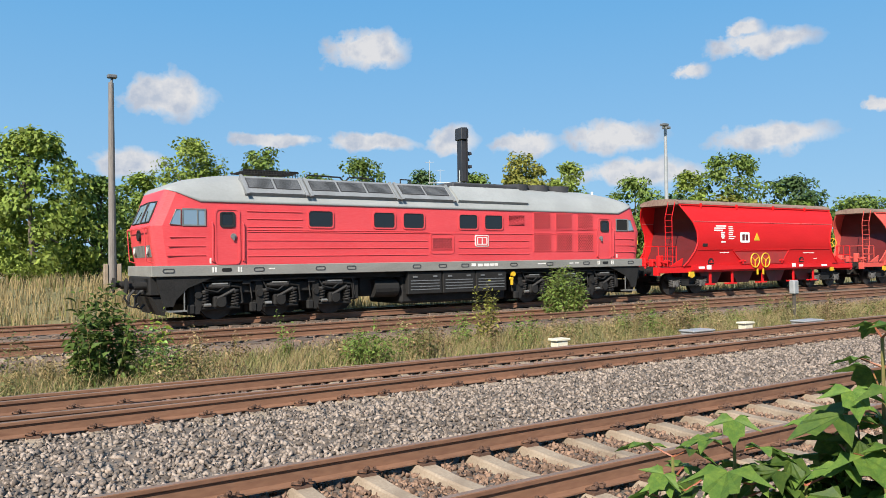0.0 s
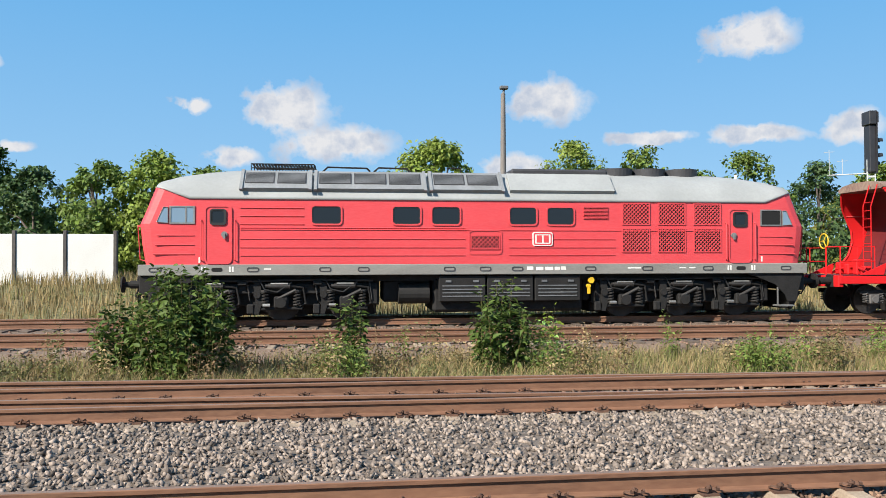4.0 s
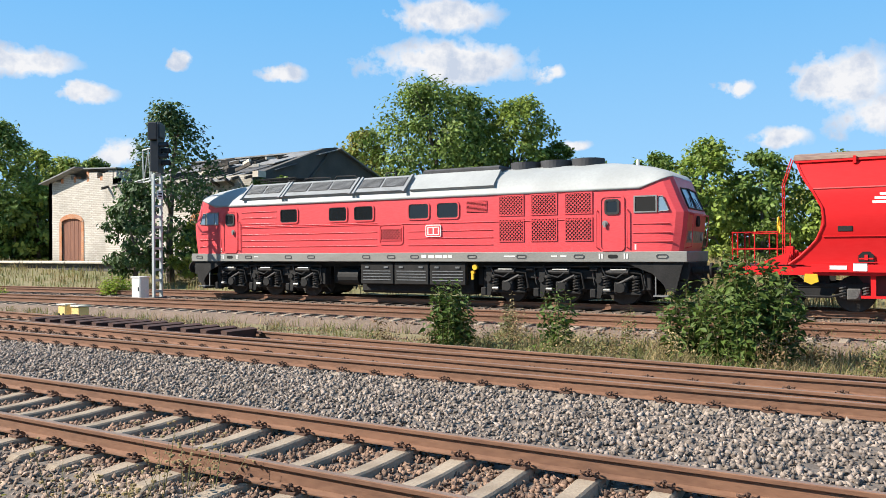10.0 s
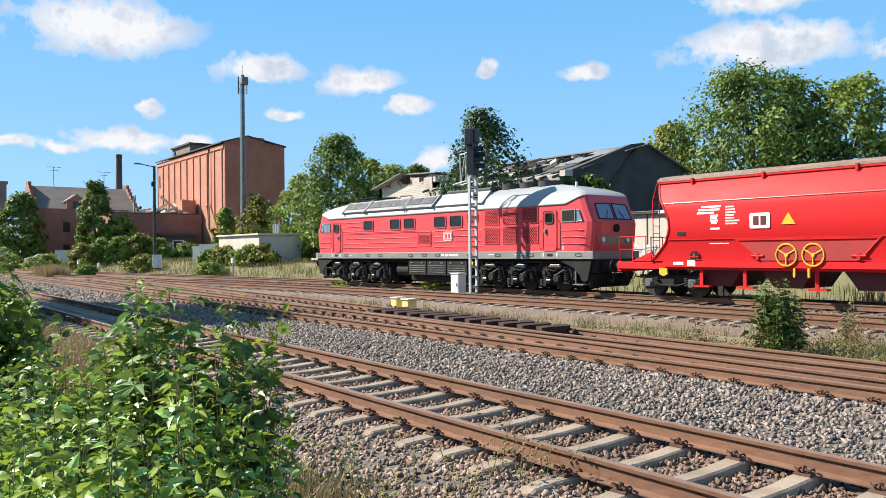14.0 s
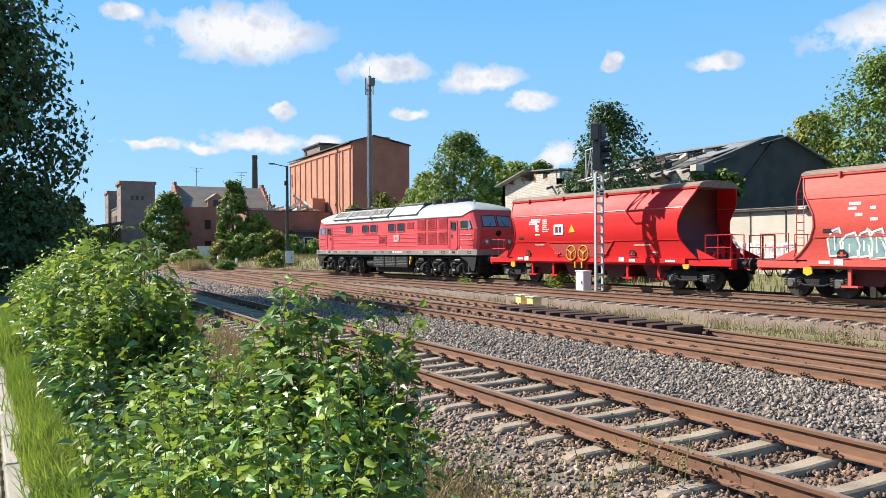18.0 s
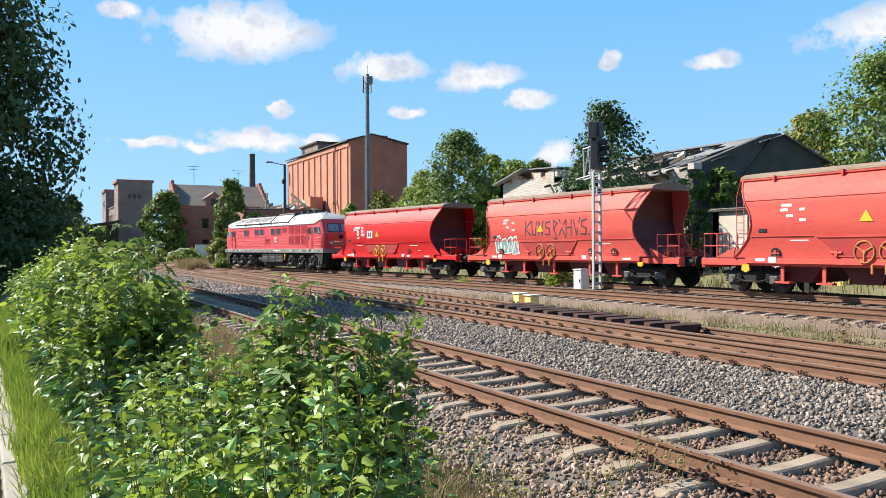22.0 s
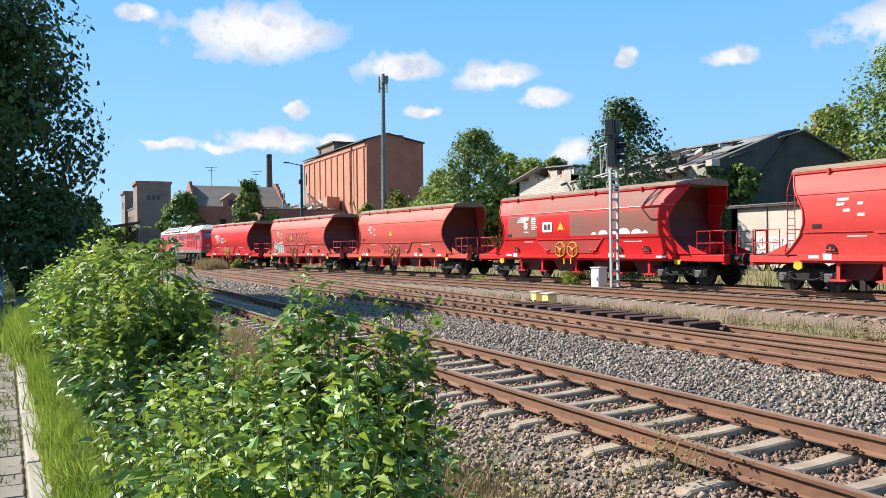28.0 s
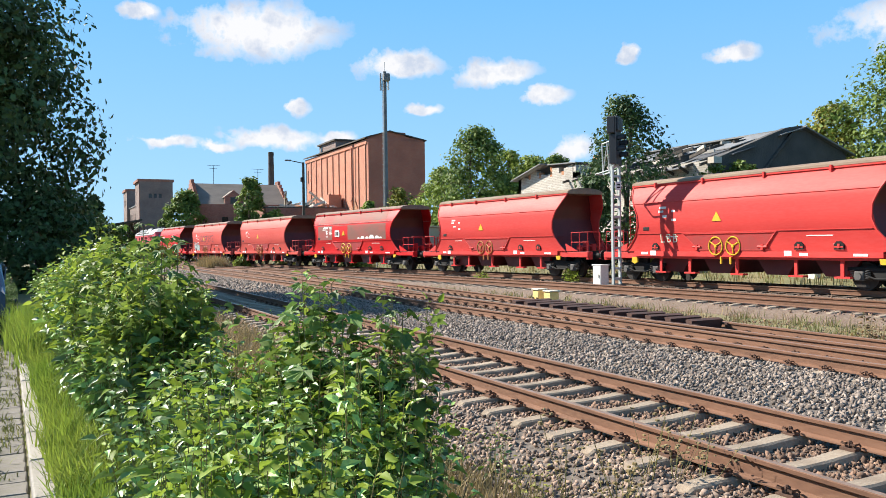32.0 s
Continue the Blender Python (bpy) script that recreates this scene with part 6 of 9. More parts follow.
# ---- buildings and masts ----
def brickwork(name, a, b, mortar, size=0.25, rough=0.9, stain=0.5):
    """Courses of brick with stains; walls along x or y both take it."""
    m = bpy.data.materials.new(name)
    m.use_nodes = True
    n, l = m.node_tree.nodes, m.node_tree.links
    bs = n["Principled BSDF"]
    co, sp, cb = n.new("ShaderNodeTexCoord"), n.new("ShaderNodeSeparateXYZ"), n.new("ShaderNodeCombineXYZ")
    l.new(co.outputs["Object"], sp.inputs[0])
    ad = n.new("ShaderNodeMath")
    l.new(sp.outputs[0], ad.inputs[0])
    l.new(sp.outputs[1], ad.inputs[1])
    l.new(ad.outputs[0], cb.inputs[0])
    l.new(sp.outputs[2], cb.inputs[1])
    br = n.new("ShaderNodeTexBrick")
    br.inputs["Color1"].default_value, br.inputs["Color2"].default_value, br.inputs["Mortar"].default_value = (*a, 1), (*b, 1), (*mortar, 1)
    br.inputs["Scale"].default_value = 1.0
    br.inputs["Brick Width"].default_value, br.inputs["Row Height"].default_value, br.inputs["Mortar Size"].default_value = size, size * 0.3, size * 0.03
    l.new(cb.outputs[0], br.inputs[0])
    ns = n.new("ShaderNodeTexNoise")
    ns.inputs["Scale"].default_value, ns.inputs["Detail"].default_value = 0.45, 6
    l.new(co.outputs["Object"], ns.inputs[0])
    mr = n.new("ShaderNodeMapRange")
    mr.inputs[1].default_value, mr.inputs[2].default_value, mr.inputs[4].default_value = 0.42, 0.72, stain
    l.new(ns.outputs[0], mr.inputs[0])
    mx = n.new("ShaderNodeMix")
    mx.data_type = "RGBA"
    l.new(mr.outputs[0], mx.inputs[0])
    l.new(br.outputs[0], mx.inputs[6])
    mx.inputs[7].default_value = (*[v * 0.5 for v in b], 1)
    l.new(mx.outputs[2], bs.inputs["Base Color"])
    bp = n.new("ShaderNodeBump")
    bp.inputs["Strength"].default_value, bp.inputs["Distance"].default_value = 0.4, 0.02
    l.new(br.outputs[1], bp.inputs["Height"])
    bp.invert = True
    l.new(bp.outputs[0], bs.inputs["Normal"])
    bs.inputs["Roughness"].default_value = rough
    return m


m_silo = brickwork("orange_red_brick", (0.56, 0.225, 0.14), (0.49, 0.185, 0.112), (0.5, 0.27, 0.18), stain=0.25)
m_sootbrick = brickwork("sooty_brick", (0.10, 0.07, 0.06), (0.07, 0.05, 0.045), (0.1, 0.08, 0.07))
# silo brick darkened, so the near end wall and gable look shaded
m_silo_end = brickwork("shaded_orange_brick", (0.46, 0.15, 0.095), (0.39, 0.125, 0.08), (0.4, 0.2, 0.14), stain=0.35)
m_brick = brickwork("dark_red_brick", (0.36, 0.15, 0.105), (0.25, 0.10, 0.07), (0.32, 0.2, 0.155))
# brown brick greyed: haze and shade on the far mill are in the colour
m_tower = brickwork("haze_greyed_brown_brick", (0.24, 0.165, 0.145), (0.19, 0.13, 0.115), (0.27, 0.22, 0.19))
# heavy stain: dark patches, and shadows on the wall put into the colour
m_pale_brick = brickwork("whitewashed_brick", (0.56, 0.52, 0.46), (0.45, 0.41, 0.35), (0.3, 0.26, 0.22), size=0.42, stain=0.75)
m_orange = brickwork("orange_arch_brick", (0.5, 0.2, 0.08), (0.42, 0.15, 0.06), (0.4, 0.3, 0.22))
# grey render, darkened: the shade on gable and garage side is in this colour
m_render = mat("shade_dark_grey_render", (0.085, 0.076, 0.07), (0.05, 0.046, 0.043), (0.15, 0.135, 0.12), scale=0.7, fine=12, rough=0.95, bump=0.3)
m_felt = mat("torn_roof_felt", (0.20, 0.195, 0.19), (0.12, 0.12, 0.12), (0.34, 0.33, 0.32), scale=0.6, fine=6, rough=0.7, bump=0.4, stretch=(0.5, 1, 1))
m_feltpale = mat("bleached_roof_felt", (0.46, 0.45, 0.43), (0.34, 0.33, 0.32), (0.2, 0.2, 0.2), scale=0.8, fine=5, rough=0.8, bump=0.4, stretch=(0.5, 1, 1))
m_feltdark = mat("tarred_roof_felt", (0.07, 0.07, 0.075), (0.045, 0.045, 0.05), (0.14, 0.14, 0.14), scale=0.8, fine=5, rough=0.8, bump=0.4)
m_slate = mat("grey_roof_slate", (0.17, 0.14, 0.115), (0.12, 0.10, 0.085), (0.24, 0.195, 0.155), scale=0.5, fine=7, rough=0.8, bump=0.4, stretch=(1, 1, 3))
m_beam = mat("charred_beam", (0.09, 0.075, 0.06), (0.05, 0.042, 0.036), scale=3, fine=20, rough=0.9, bump=0.3)
m_palebeam = mat("weathered_pale_beam", (0.6, 0.54, 0.46), (0.5, 0.44, 0.36), scale=2, fine=20, rough=0.9, bump=0.2)
m_plaster = mat("cream_plaster", (0.58, 0.53, 0.45), (0.49, 0.44, 0.37), (0.4, 0.36, 0.3), scale=0.8, fine=14, rough=0.9, bump=0.15)
m_haze = mat("teal_pink_spray_haze", (0.45, 0.58, 0.55), (0.62, 0.42, 0.45), (0.6, 0.55, 0.5), scale=2.5, fine=10, rough=0.8, bump=0.02, lo=0.42, hi=0.58)
m_pink = mat("pink_spray_paint", (0.62, 0.3, 0.36), (0.5, 0.35, 0.42), scale=4, fine=20, rough=0.7, bump=0)
m_doorwood = mat("brown_door_planks", (0.22, 0.085, 0.045), (0.16, 0.06, 0.035), scale=2, fine=12, rough=0.7, bump=0.2, stretch=(4, 4, 0.5))
m_panel = mat("white_sheet_panel", (0.72, 0.71, 0.68), (0.64, 0.63, 0.6), scale=0.8, fine=20, rough=0.55, bump=0.03)
m_mastzinc = mat("pale_zinc_steel", (0.42, 0.46, 0.45), (0.34, 0.375, 0.365), (0.38, 0.38, 0.36), scale=3, fine=30, rough=0.5, metal=0.15, bump=0.03)
m_polewood = mat("grey_weathered_pole", (0.19, 0.17, 0.155), (0.13, 0.115, 0.105), (0.28, 0.255, 0.235), scale=3, fine=20, rough=0.9, bump=0.3, stretch=(3, 3, 0.3))
m_signal = mat("signal_black_paint", (0.022, 0.022, 0.026), (0.032, 0.032, 0.036), scale=3, fine=30, rough=0.5, bump=0.03)
m_tarp = mat("blue_tarpaulin", (0.03, 0.14, 0.55), (0.02, 0.1, 0.42), scale=1.5, fine=10, rough=0.45, bump=0.3)
m_pane = plain("dusty_window_glass", (0.02, 0.022, 0.026), 0.15)


def frame_of(p0, p1):
    """Axes of a wall from p0 to p1: along, outward (to the right of its run), up."""
    d = Vector((p1[0] - p0[0], p1[1] - p0[1], 0))
    n = d.length
    d.normalize()
    o = Vector((d.y, -d.x, 0))
    m = Matrix((d, o, Vector((0, 0, 1)))).transposed().to_4x4()
    m.translation = (p0[0], p0[1], 0)
    return m, n


def wall(parent, p0, p1, z0, z1, material, openings=(), thick=0.4, name="wall", label="", glazed=True, bars=True):
    """A wall whose outer face runs from p0 to p1, with openings (u0, u1, z0, z1) through it and windows in them."""
    m, n = frame_of(p0, p1)
    us = sorted({0.0, n, *[o[0] for o in openings], *[o[1] for o in openings]})
    zs = sorted({z0, z1, *[o[2] for o in openings], *[o[3] for o in openings]})
    bm = bmesh.new()
    for a, b in zip(us, us[1:]):
        z_start = None
        for c, d in zip(zs, zs[1:] + [None]):
            hole = d is None or any(o[0] <= (a + b) / 2 <= o[1] and o[2] <= (c + d) / 2 <= o[3] for o in openings)
            if hole and z_start is not None:
                box(bm, a, b, -thick, 0, z_start, c, m=m)
                z_start = None
            elif not hole and z_start is None:
                z_start = c
    bmesh.ops.remove_doubles(bm, verts=bm.verts[:], dist=0.001)
    w = part(name, bm, material, parent, label)
    if glazed:
        for a, b, c, d in openings:
            bm = bmesh.new()
            box(bm, a, b, -0.22, -0.20, c, d, m=m)
            win = part("window", bm, m_pane, parent)
            if bars:
                bm = bmesh.new()
                for u0, u1, v0, v1 in ((a, a + 0.07, c, d), (b - 0.07, b, c, d), (a, b, c, c + 0.07), (a, b, d - 0.07, d), ((a + b) / 2 - 0.03, (a + b) / 2 + 0.03, c, d)):
                    box(bm, u0, u1, -0.19, -0.13, v0, v1, m=m)
                part("window_frame", bm, m_beam, win)
            bm = bmesh.new()
            box(bm, a - 0.08, b + 0.08, -0.1, 0.06, c - 0.1, c, m=m)
            part("window_sill", bm, m_tower, win)
    return w


def slab(parent, name, pts, t, material, label=""):
    """A flat piece with the outline pts (3D, level or sloping), t thick downwards."""
    bm = bmesh.new()
    lo = [bm.verts.new(Vector(p) - Vector((0, 0, t))) for p in pts]
    hi = [bm.verts.new(p) for p in pts]
    bm.faces.new(hi)
    bm.faces.new(lo[::-1])
    for k in range(len(pts)):
        j = (k + 1) % len(pts)
        bm.faces.new((lo[k], lo[j], hi[j], hi[k]))
    bmesh.ops.recalc_face_normals(bm, faces=bm.faces[:])
    return part(name, bm, material, parent, label)


def gable(parent, x0, x1, prof, material, name="gable", label=""):
    bm = bmesh.new()
    prism(bm, prof, x0, x1, "x")
    return part(name, bm, material, parent, label)


# grain silo
silo = thing("grain_silo", "tall windowless grain silo of orange-red brick", "silo")
SX, SY, SE = -104.4, 48.8, 16.6
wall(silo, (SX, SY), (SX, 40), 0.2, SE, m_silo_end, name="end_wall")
bays = 9
wall(silo, (-134, 40), (SX, 40), 0.2, SE, m_silo, [(0.9, 1.5, 12.6, 14.6), (12.6, 13.3, 5.4, 10.0)], name="long_wall")
wall(silo, (SX, SY), (-134, SY), 0.2, SE, m_silo, name="long_wall")
wall(silo, (-134, SY), (-134, 40), 0.2, SE, m_silo, name="end_wall")
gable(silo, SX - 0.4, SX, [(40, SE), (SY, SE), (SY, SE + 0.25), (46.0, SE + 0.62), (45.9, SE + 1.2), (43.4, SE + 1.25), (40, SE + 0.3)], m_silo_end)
for k in range(bays + 1):
    x = -131.0 + k * 2.88
    bm = bmesh.new()
    box(bm, x - 0.16, x + 0.16, 39.86, 40.0, 2.2, SE - 0.7)
    part("pilaster", bm, m_silo, silo)
bm = bmesh.new()
rod(bm, (-109.6, 39.75, 5.0), (-109.6, 39.75, SE), 0.09, 8)
rod(bm, (-110.4, 39.7, 8.2), (-109.6, 39.75, 8.8), 0.09, 8)
part("downpipe", bm, m_brick, silo)
bm = bmesh.new()
box(bm, -134, SX, 39.86, 40.0, SE - 0.6, SE)
part("cornice", bm, m_silo, silo)
slab(silo, "roof", [(-134.2, 39.6, SE + 0.3), (SX + 0.2, 39.6, SE + 0.3), (SX + 0.2, 43.4, SE + 1.42), (-134.2, 43.4, SE + 1.42)], 0.18, m_beam)
slab(silo, "roof", [(-134.2, 43.4, SE + 1.42), (SX + 0.2, 43.4, SE + 1.42), (SX + 0.2, SY + 0.4, SE + 0.3), (-134.2, SY + 0.4, SE + 0.3)], 0.18, m_beam)
bm = bmesh.new()
box(bm, -130.0, -121.5, 41.2, 44.5, SE, 18.6)
rh = part("roof_house", bm, m_tower, silo)
bm = bmesh.new()
box(bm, -130.3, -121.2, 40.9, 44.8, 18.6, 18.85)
part("roof_cap", bm, m_beam, rh)
bm = bmesh.new()
box(bm, -129.0, -128.4, 41.1, 41.22, 17.2, 18.2)
part("window", bm, m_pane, rh)
# patched outline of a demolished lean-to on the long wall
bm = bmesh.new()
prism(bm, [(-112.4, 3.2), (-105.0, 3.2), (-109.2, 8.2), (-109.8, 8.2)], 39.80, 39.96)
part("roof_scar", bm, m_orange, silo)

# low flat brick building with a fallen-in roof
low = thing("brick_building", "low dark red brick building with pale rubble on its roof", "building")
wall(low, (-113, 39.8), (-113, 27.5), 0.2, 7.2, m_brick, [(2.0, 2.9, 2.2, 3.6), (5.6, 6.5, 1.0, 3.6), (9.0, 10.0, 2.2, 3.6)], name="front_wall")
wall(low, (-126.9, 27.5), (-113, 27.5), 0.2, 7.2, m_brick, name="side_wall")
wall(low, (-113, 39.78), (-126.9, 39.78), 0.2, 7.2, m_brick, name="side_wall")
slab(low, "roof", [(-126.9, 27.4, 7.35), (-112.8, 27.4, 7.35), (-112.8, 39.75, 7.35), (-126.9, 39.75, 7.35)], 0.15, m_beam)
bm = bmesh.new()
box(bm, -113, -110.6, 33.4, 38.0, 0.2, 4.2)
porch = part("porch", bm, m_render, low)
slab(porch, "porch_roof", [(-113, 33.1, 4.6), (-110.2, 33.1, 4.25), (-110.2, 38.3, 4.25), (-113, 38.3, 4.6)], 0.12, m_beam)
bm = bmesh.new()
box(bm, -110.62, -110.56, 35.0, 36.4, 2.0, 3.4)
pw = part("porch_window", bm, m_pane, low)
bm = bmesh.new()
for a, b, c, d in ((34.9, 35.05, 1.95, 3.45), (36.35, 36.5, 1.95, 3.45), (34.9, 36.5, 3.4, 3.5), (34.9, 36.5, 1.9, 2.0)):
    box(bm, -110.6, -110.5, a, b, c, d)
part("window_frame", bm, m_panel, pw)
rnd = random.Random(8)
for k in range(34):
    x, y = rnd.uniform(-120, -113.5), rnd.uniform(30.5, 39)
    a, e, n = rnd.uniform(0, math.tau), rnd.uniform(-0.1, 0.75), rnd.uniform(1.5, 4.2)
    bm = bmesh.new()
    d = Vector((math.cos(a) * math.cos(e), math.sin(a) * math.cos(e), abs(math.sin(e)))) * n
    box(bm, -0.11, 0.11, -0.16, 0.16, 0, n, m=Matrix.Translation((x, y, 7.3)) @ d.to_track_quat("Z", "Y").to_matrix().to_4x4())
    part("fallen_beam", bm, m_palebeam if k % 4 else m_beam, low)
for k in range(12):
    bm = bmesh.new()
    bmesh.ops.create_icosphere(bm, subdivisions=1, radius=rnd.uniform(0.5, 1.1))
    bmesh.ops.scale(bm, vec=(1.2, 1.2, 0.6), verts=bm.verts)
    for v in bm.verts:
        v.co += Vector((rnd.uniform(-0.2, 0.2), rnd.uniform(-0.2, 0.2), rnd.uniform(-0.15, 0.15)))
    part("rubble", bm, m_orange if k % 3 == 0 else m_palebeam, low).location = (rnd.uniform(-118, -114), rnd.uniform(31.5, 38.8), 7.4)
bm = bmesh.new()
box(bm, -117.5, -114.5, 37.6, 39.6, 7.3, 9.4)
part("wall_stump", bm, m_silo, low)
tarp = thing("tarpaulin", "crumpled blue tarpaulin over a heap in weeds", "tarpaulin", m=pose(-108.5, 28.6, 0.6))
bm = bmesh.new()
bmesh.ops.create_icosphere(bm, subdivisions=3, radius=1.0)
for v in bm.verts:
    v.co = Vector((v.co.x * 1.6, v.co.y * 2.3, max(v.co.z, -0.3) * 2.4 + 0.6)) + Vector((rnd.uniform(-0.12, 0.12), rnd.uniform(-0.12, 0.12), rnd.uniform(-0.1, 0.1)))
part("cover", bm, m_tarp, tarp)

# gabled brick house
house = thing("brick_house", "derelict red brick house with stepped gables and grey roof", "house")
X0, X1, Y0, Y1, EV, RG = -139.0, -127.0, 20.3, 34.9, 8.4, 12.1
wins = [(u, u + 0.95, z, z + 1.5) for z in (1.6, 4.9) for u in (1.3, 3.3, 5.6, 7.8, 9.9)]
wall(house, (X1, Y1), (X1, Y0), 0.2, EV, m_brick, wins, name="front_wall")
wall(house, (X0, Y0), (X1, Y0), 0.2, EV, m_brick, [(u, u + 0.95, z, z + 1.5) for z in (1.6, 4.9) for u in (2.5, 5.5, 8.5)], name="gable_wall")
wall(house, (X1, Y1), (X0, Y1), 0.2, EV, m_brick, name="gable_wall")
wall(house, (X0, Y1), (X0, Y0), 0.2, EV, m_brick, name="back_wall")
xm = (X0 + X1) / 2
slab(house, "roof", [(X1 + 0.35, Y0 + 0.4, EV - 0.1), (X1 + 0.35, Y1 - 0.4, EV - 0.1), (xm, Y1 - 0.4, RG), (xm, Y0 + 0.4, RG)], 0.15, m_slate)
slab(house, "roof", [(xm, Y0 + 0.4, RG), (xm, Y1 - 0.4, RG), (X0 - 0.35, Y1 - 0.4, EV - 0.1), (X0 - 0.35, Y0 + 0.4, EV - 0.1)], 0.15, m_slate)
steps = []
for k in range(7):
    x, z = X1 + 0.1 - k * 0.86, EV + 0.60 + k * 0.61
    steps += [(x, z), (x - 0.86, z)]
prof = [(X1 + 0.1, EV)] + steps + [(2 * xm - a, b) for a, b in steps[::-1]] + [(X0 - 0.1, EV)]
for a, b in ((Y0, Y0 + 0.45), (Y1 - 0.45, Y1)):
    bm = bmesh.new()
    prism(bm, prof, a, b)
    part("stepped_gable", bm, m_brick, house)
# dormers with shaped gables on the eaves
for y, w, h in ((26.0, 2.8, 2.3),):
    bm = bmesh.new()
    prism(bm, [(y - w / 2, EV - 0.1), (y + w / 2, EV - 0.1), (y + w / 2, EV + h * 0.55), (y + w * 0.36, EV + h * 0.6), (y, EV + h), (y - w * 0.36, EV + h * 0.6), (y - w / 2, EV + h * 0.55)], X1 - 0.4, X1 + 0.04, "x")
    dm = part("dormer", bm, m_brick, house)
    slab(dm, "dormer_roof", [(X1 - 0.2, y, EV + h - 0.05), (X1 - 0.2, y + w * 0.55, EV + h * 0.5), (X1 - 4, y + w * 0.55, EV + h * 0.5), (X1 - 4, y, EV + h - 0.05)], 0.1, m_slate)
    slab(dm, "dormer_roof", [(X1 - 0.2, y - w * 0.55, EV + h * 0.5), (X1 - 0.2, y, EV + h - 0.05), (X1 - 4, y, EV + h - 0.05), (X1 - 4, y - w * 0.55, EV + h * 0.5)], 0.1, m_slate)
    bm = bmesh.new()
    box(bm, X1 + 0.03, X1 + 0.06, y - 0.55, y + 0.55, EV - 0.2 + 0.3, EV + h * 0.5)
    part("window", bm, m_pane, dm)
for y, n in ((24, 3.0), (31.3, 2.6)):
    bm = bmesh.new()
    rod(bm, (xm, y, RG - 0.2), (xm, y, RG + n), 0.04, 6)
    for z, w in ((n, 1.0), (n - 0.5, 0.6)):
        rod(bm, (xm, y - w, RG + z), (xm, y + w, RG + z), 0.03, 5)
    part("aerial", bm, m_black, house)

# far mill with two towers, and a loading shed
mill = thing("mill_building", "brown brick mill with two flat-topped towers", "mill")
for p0, p1 in (((-196, 25.9), (-196, 18.6)), ((-206, 18.6), (-196, 18.6)), ((-196, 25.9), (-206, 25.9)), ((-206, 25.9), (-206, 18.6))):
    wall(mill, p0, p1, 0.2, 17.2, m_tower, [(u, u + 0.7, 13.4, 14.4) for u in (2.4, 3.5, 4.6)] if p0 == (-196, 25.9) and p1[1] < 20 else [], name="tower_wall")
bm = bmesh.new()
box(bm, -206.4, -195.6, 18.2, 26.3, 17.2, 17.8)
part("parapet", bm, m_brick, mill)
for y in (18.9, 25.6):
    bm = bmesh.new()
    box(bm, -196.0, -195.7, y - 0.4, y + 0.4, 0.2, 17.2)
    part("corner_pier", bm, m_brick, mill)
wall(mill, (-226, 19.0), (-206, 19.0), 0.2, 12.2, m_tower, [(u, u + 1.4, 6.6, 10.4) for u in (2, 5, 8, 11, 14, 17)], name="hall_wall")
slab(mill, "hall_roof", [(-226, 18.8, 12.3), (-206, 18.8, 12.3), (-206, 25, 13.5), (-226, 25, 13.5)], 0.2, m_felt)
wall(mill, (-226, 22.2), (-226, 18.3), 0.2, 16.9, m_tower, name="tower_wall")
wall(mill, (-236, 18.3), (-226, 18.3), 0.2, 16.9, m_tower, [(3, 4, 13, 14.6), (6, 7, 13, 14.6)], name="tower_wall")
wall(mill, (-226, 22.2), (-236, 22.2), 0.2, 16.9, m_tower, name="tower_wall")
bm = bmesh.new()
box(bm, -236.3, -225.7, 18.0, 22.5, 16.9, 17.5)
part("parapet", bm, m_brick, mill)
shed = thing("loading_shed", "open loading shed with dark sloping roof", "shed")
slab(shed, "roof", [(-188, 12.0, 7.1), (-188, 18.4, 8.2), (-222, 18.4, 8.2), (-222, 12.0, 7.1)], 0.35, m_beam)
for k in range(7):
    for y, z in ((12.6, 6.8), (17.8, 7.6)):
        bm = bmesh.new()
        x = -189 - k * 5.0
        box(bm, x - 0.15, x + 0.15, y - 0.15, y + 0.15, -0.2, z)
        part("post", bm, m_beam, shed)
bm = bmesh.new()
box(bm, -221, -190, 18.0, 18.3, -0.2, 5.2)
part("back_wall", bm, m_tower, shed)

chimney = thing("chimney", "slender soot-stained brick factory chimney", "chimney", m=pose(-164.8, 41.7, 0))
bm = bmesh.new()
rod(bm, (0, 0, 0), (0, 0, 20.8), 0.85, 20, 0.55)
part("shaft", bm, m_sootbrick, chimney)
bm = bmesh.new()
rod(bm, (0, 0, 20.8), (0, 0, 21.5), 0.60, 20, 0.58)
part("rim", bm, m_beam, chimney)

# ruined goods shed
ruin = thing("ruined_shed", "ruined goods shed with torn roof and whitewashed brick wall", "shed")
gx0, gy0, gy1, ay = -33.0, 33.0, 44.3, 40.2
# the gable's shade comes from the dark render colour
gable(ruin, gx0 - 0.4, gx0, [(gy0, 0.5), (gy1, 0.5), (gy1, 6.6), (gy1 - 0.5, 7.1), (ay + 1.2, 8.25), (ay, 8.5), (ay - 1.3, 8.3), (gy0, 6.2)], m_render, label="rendered gable end darkened for its shade")
wall(ruin, (-47, gy0), (gx0 - 0.4, gy0), 0.5, 6.2, m_pale_brick, [(8.6, 10.4, 0.9, 4.0)], name="front_wall", glazed=False)
wall(ruin, (gx0 - 0.4, gy1), (-47, gy1), 0.5, 6.6, m_pale_brick, name="back_wall", glazed=False)


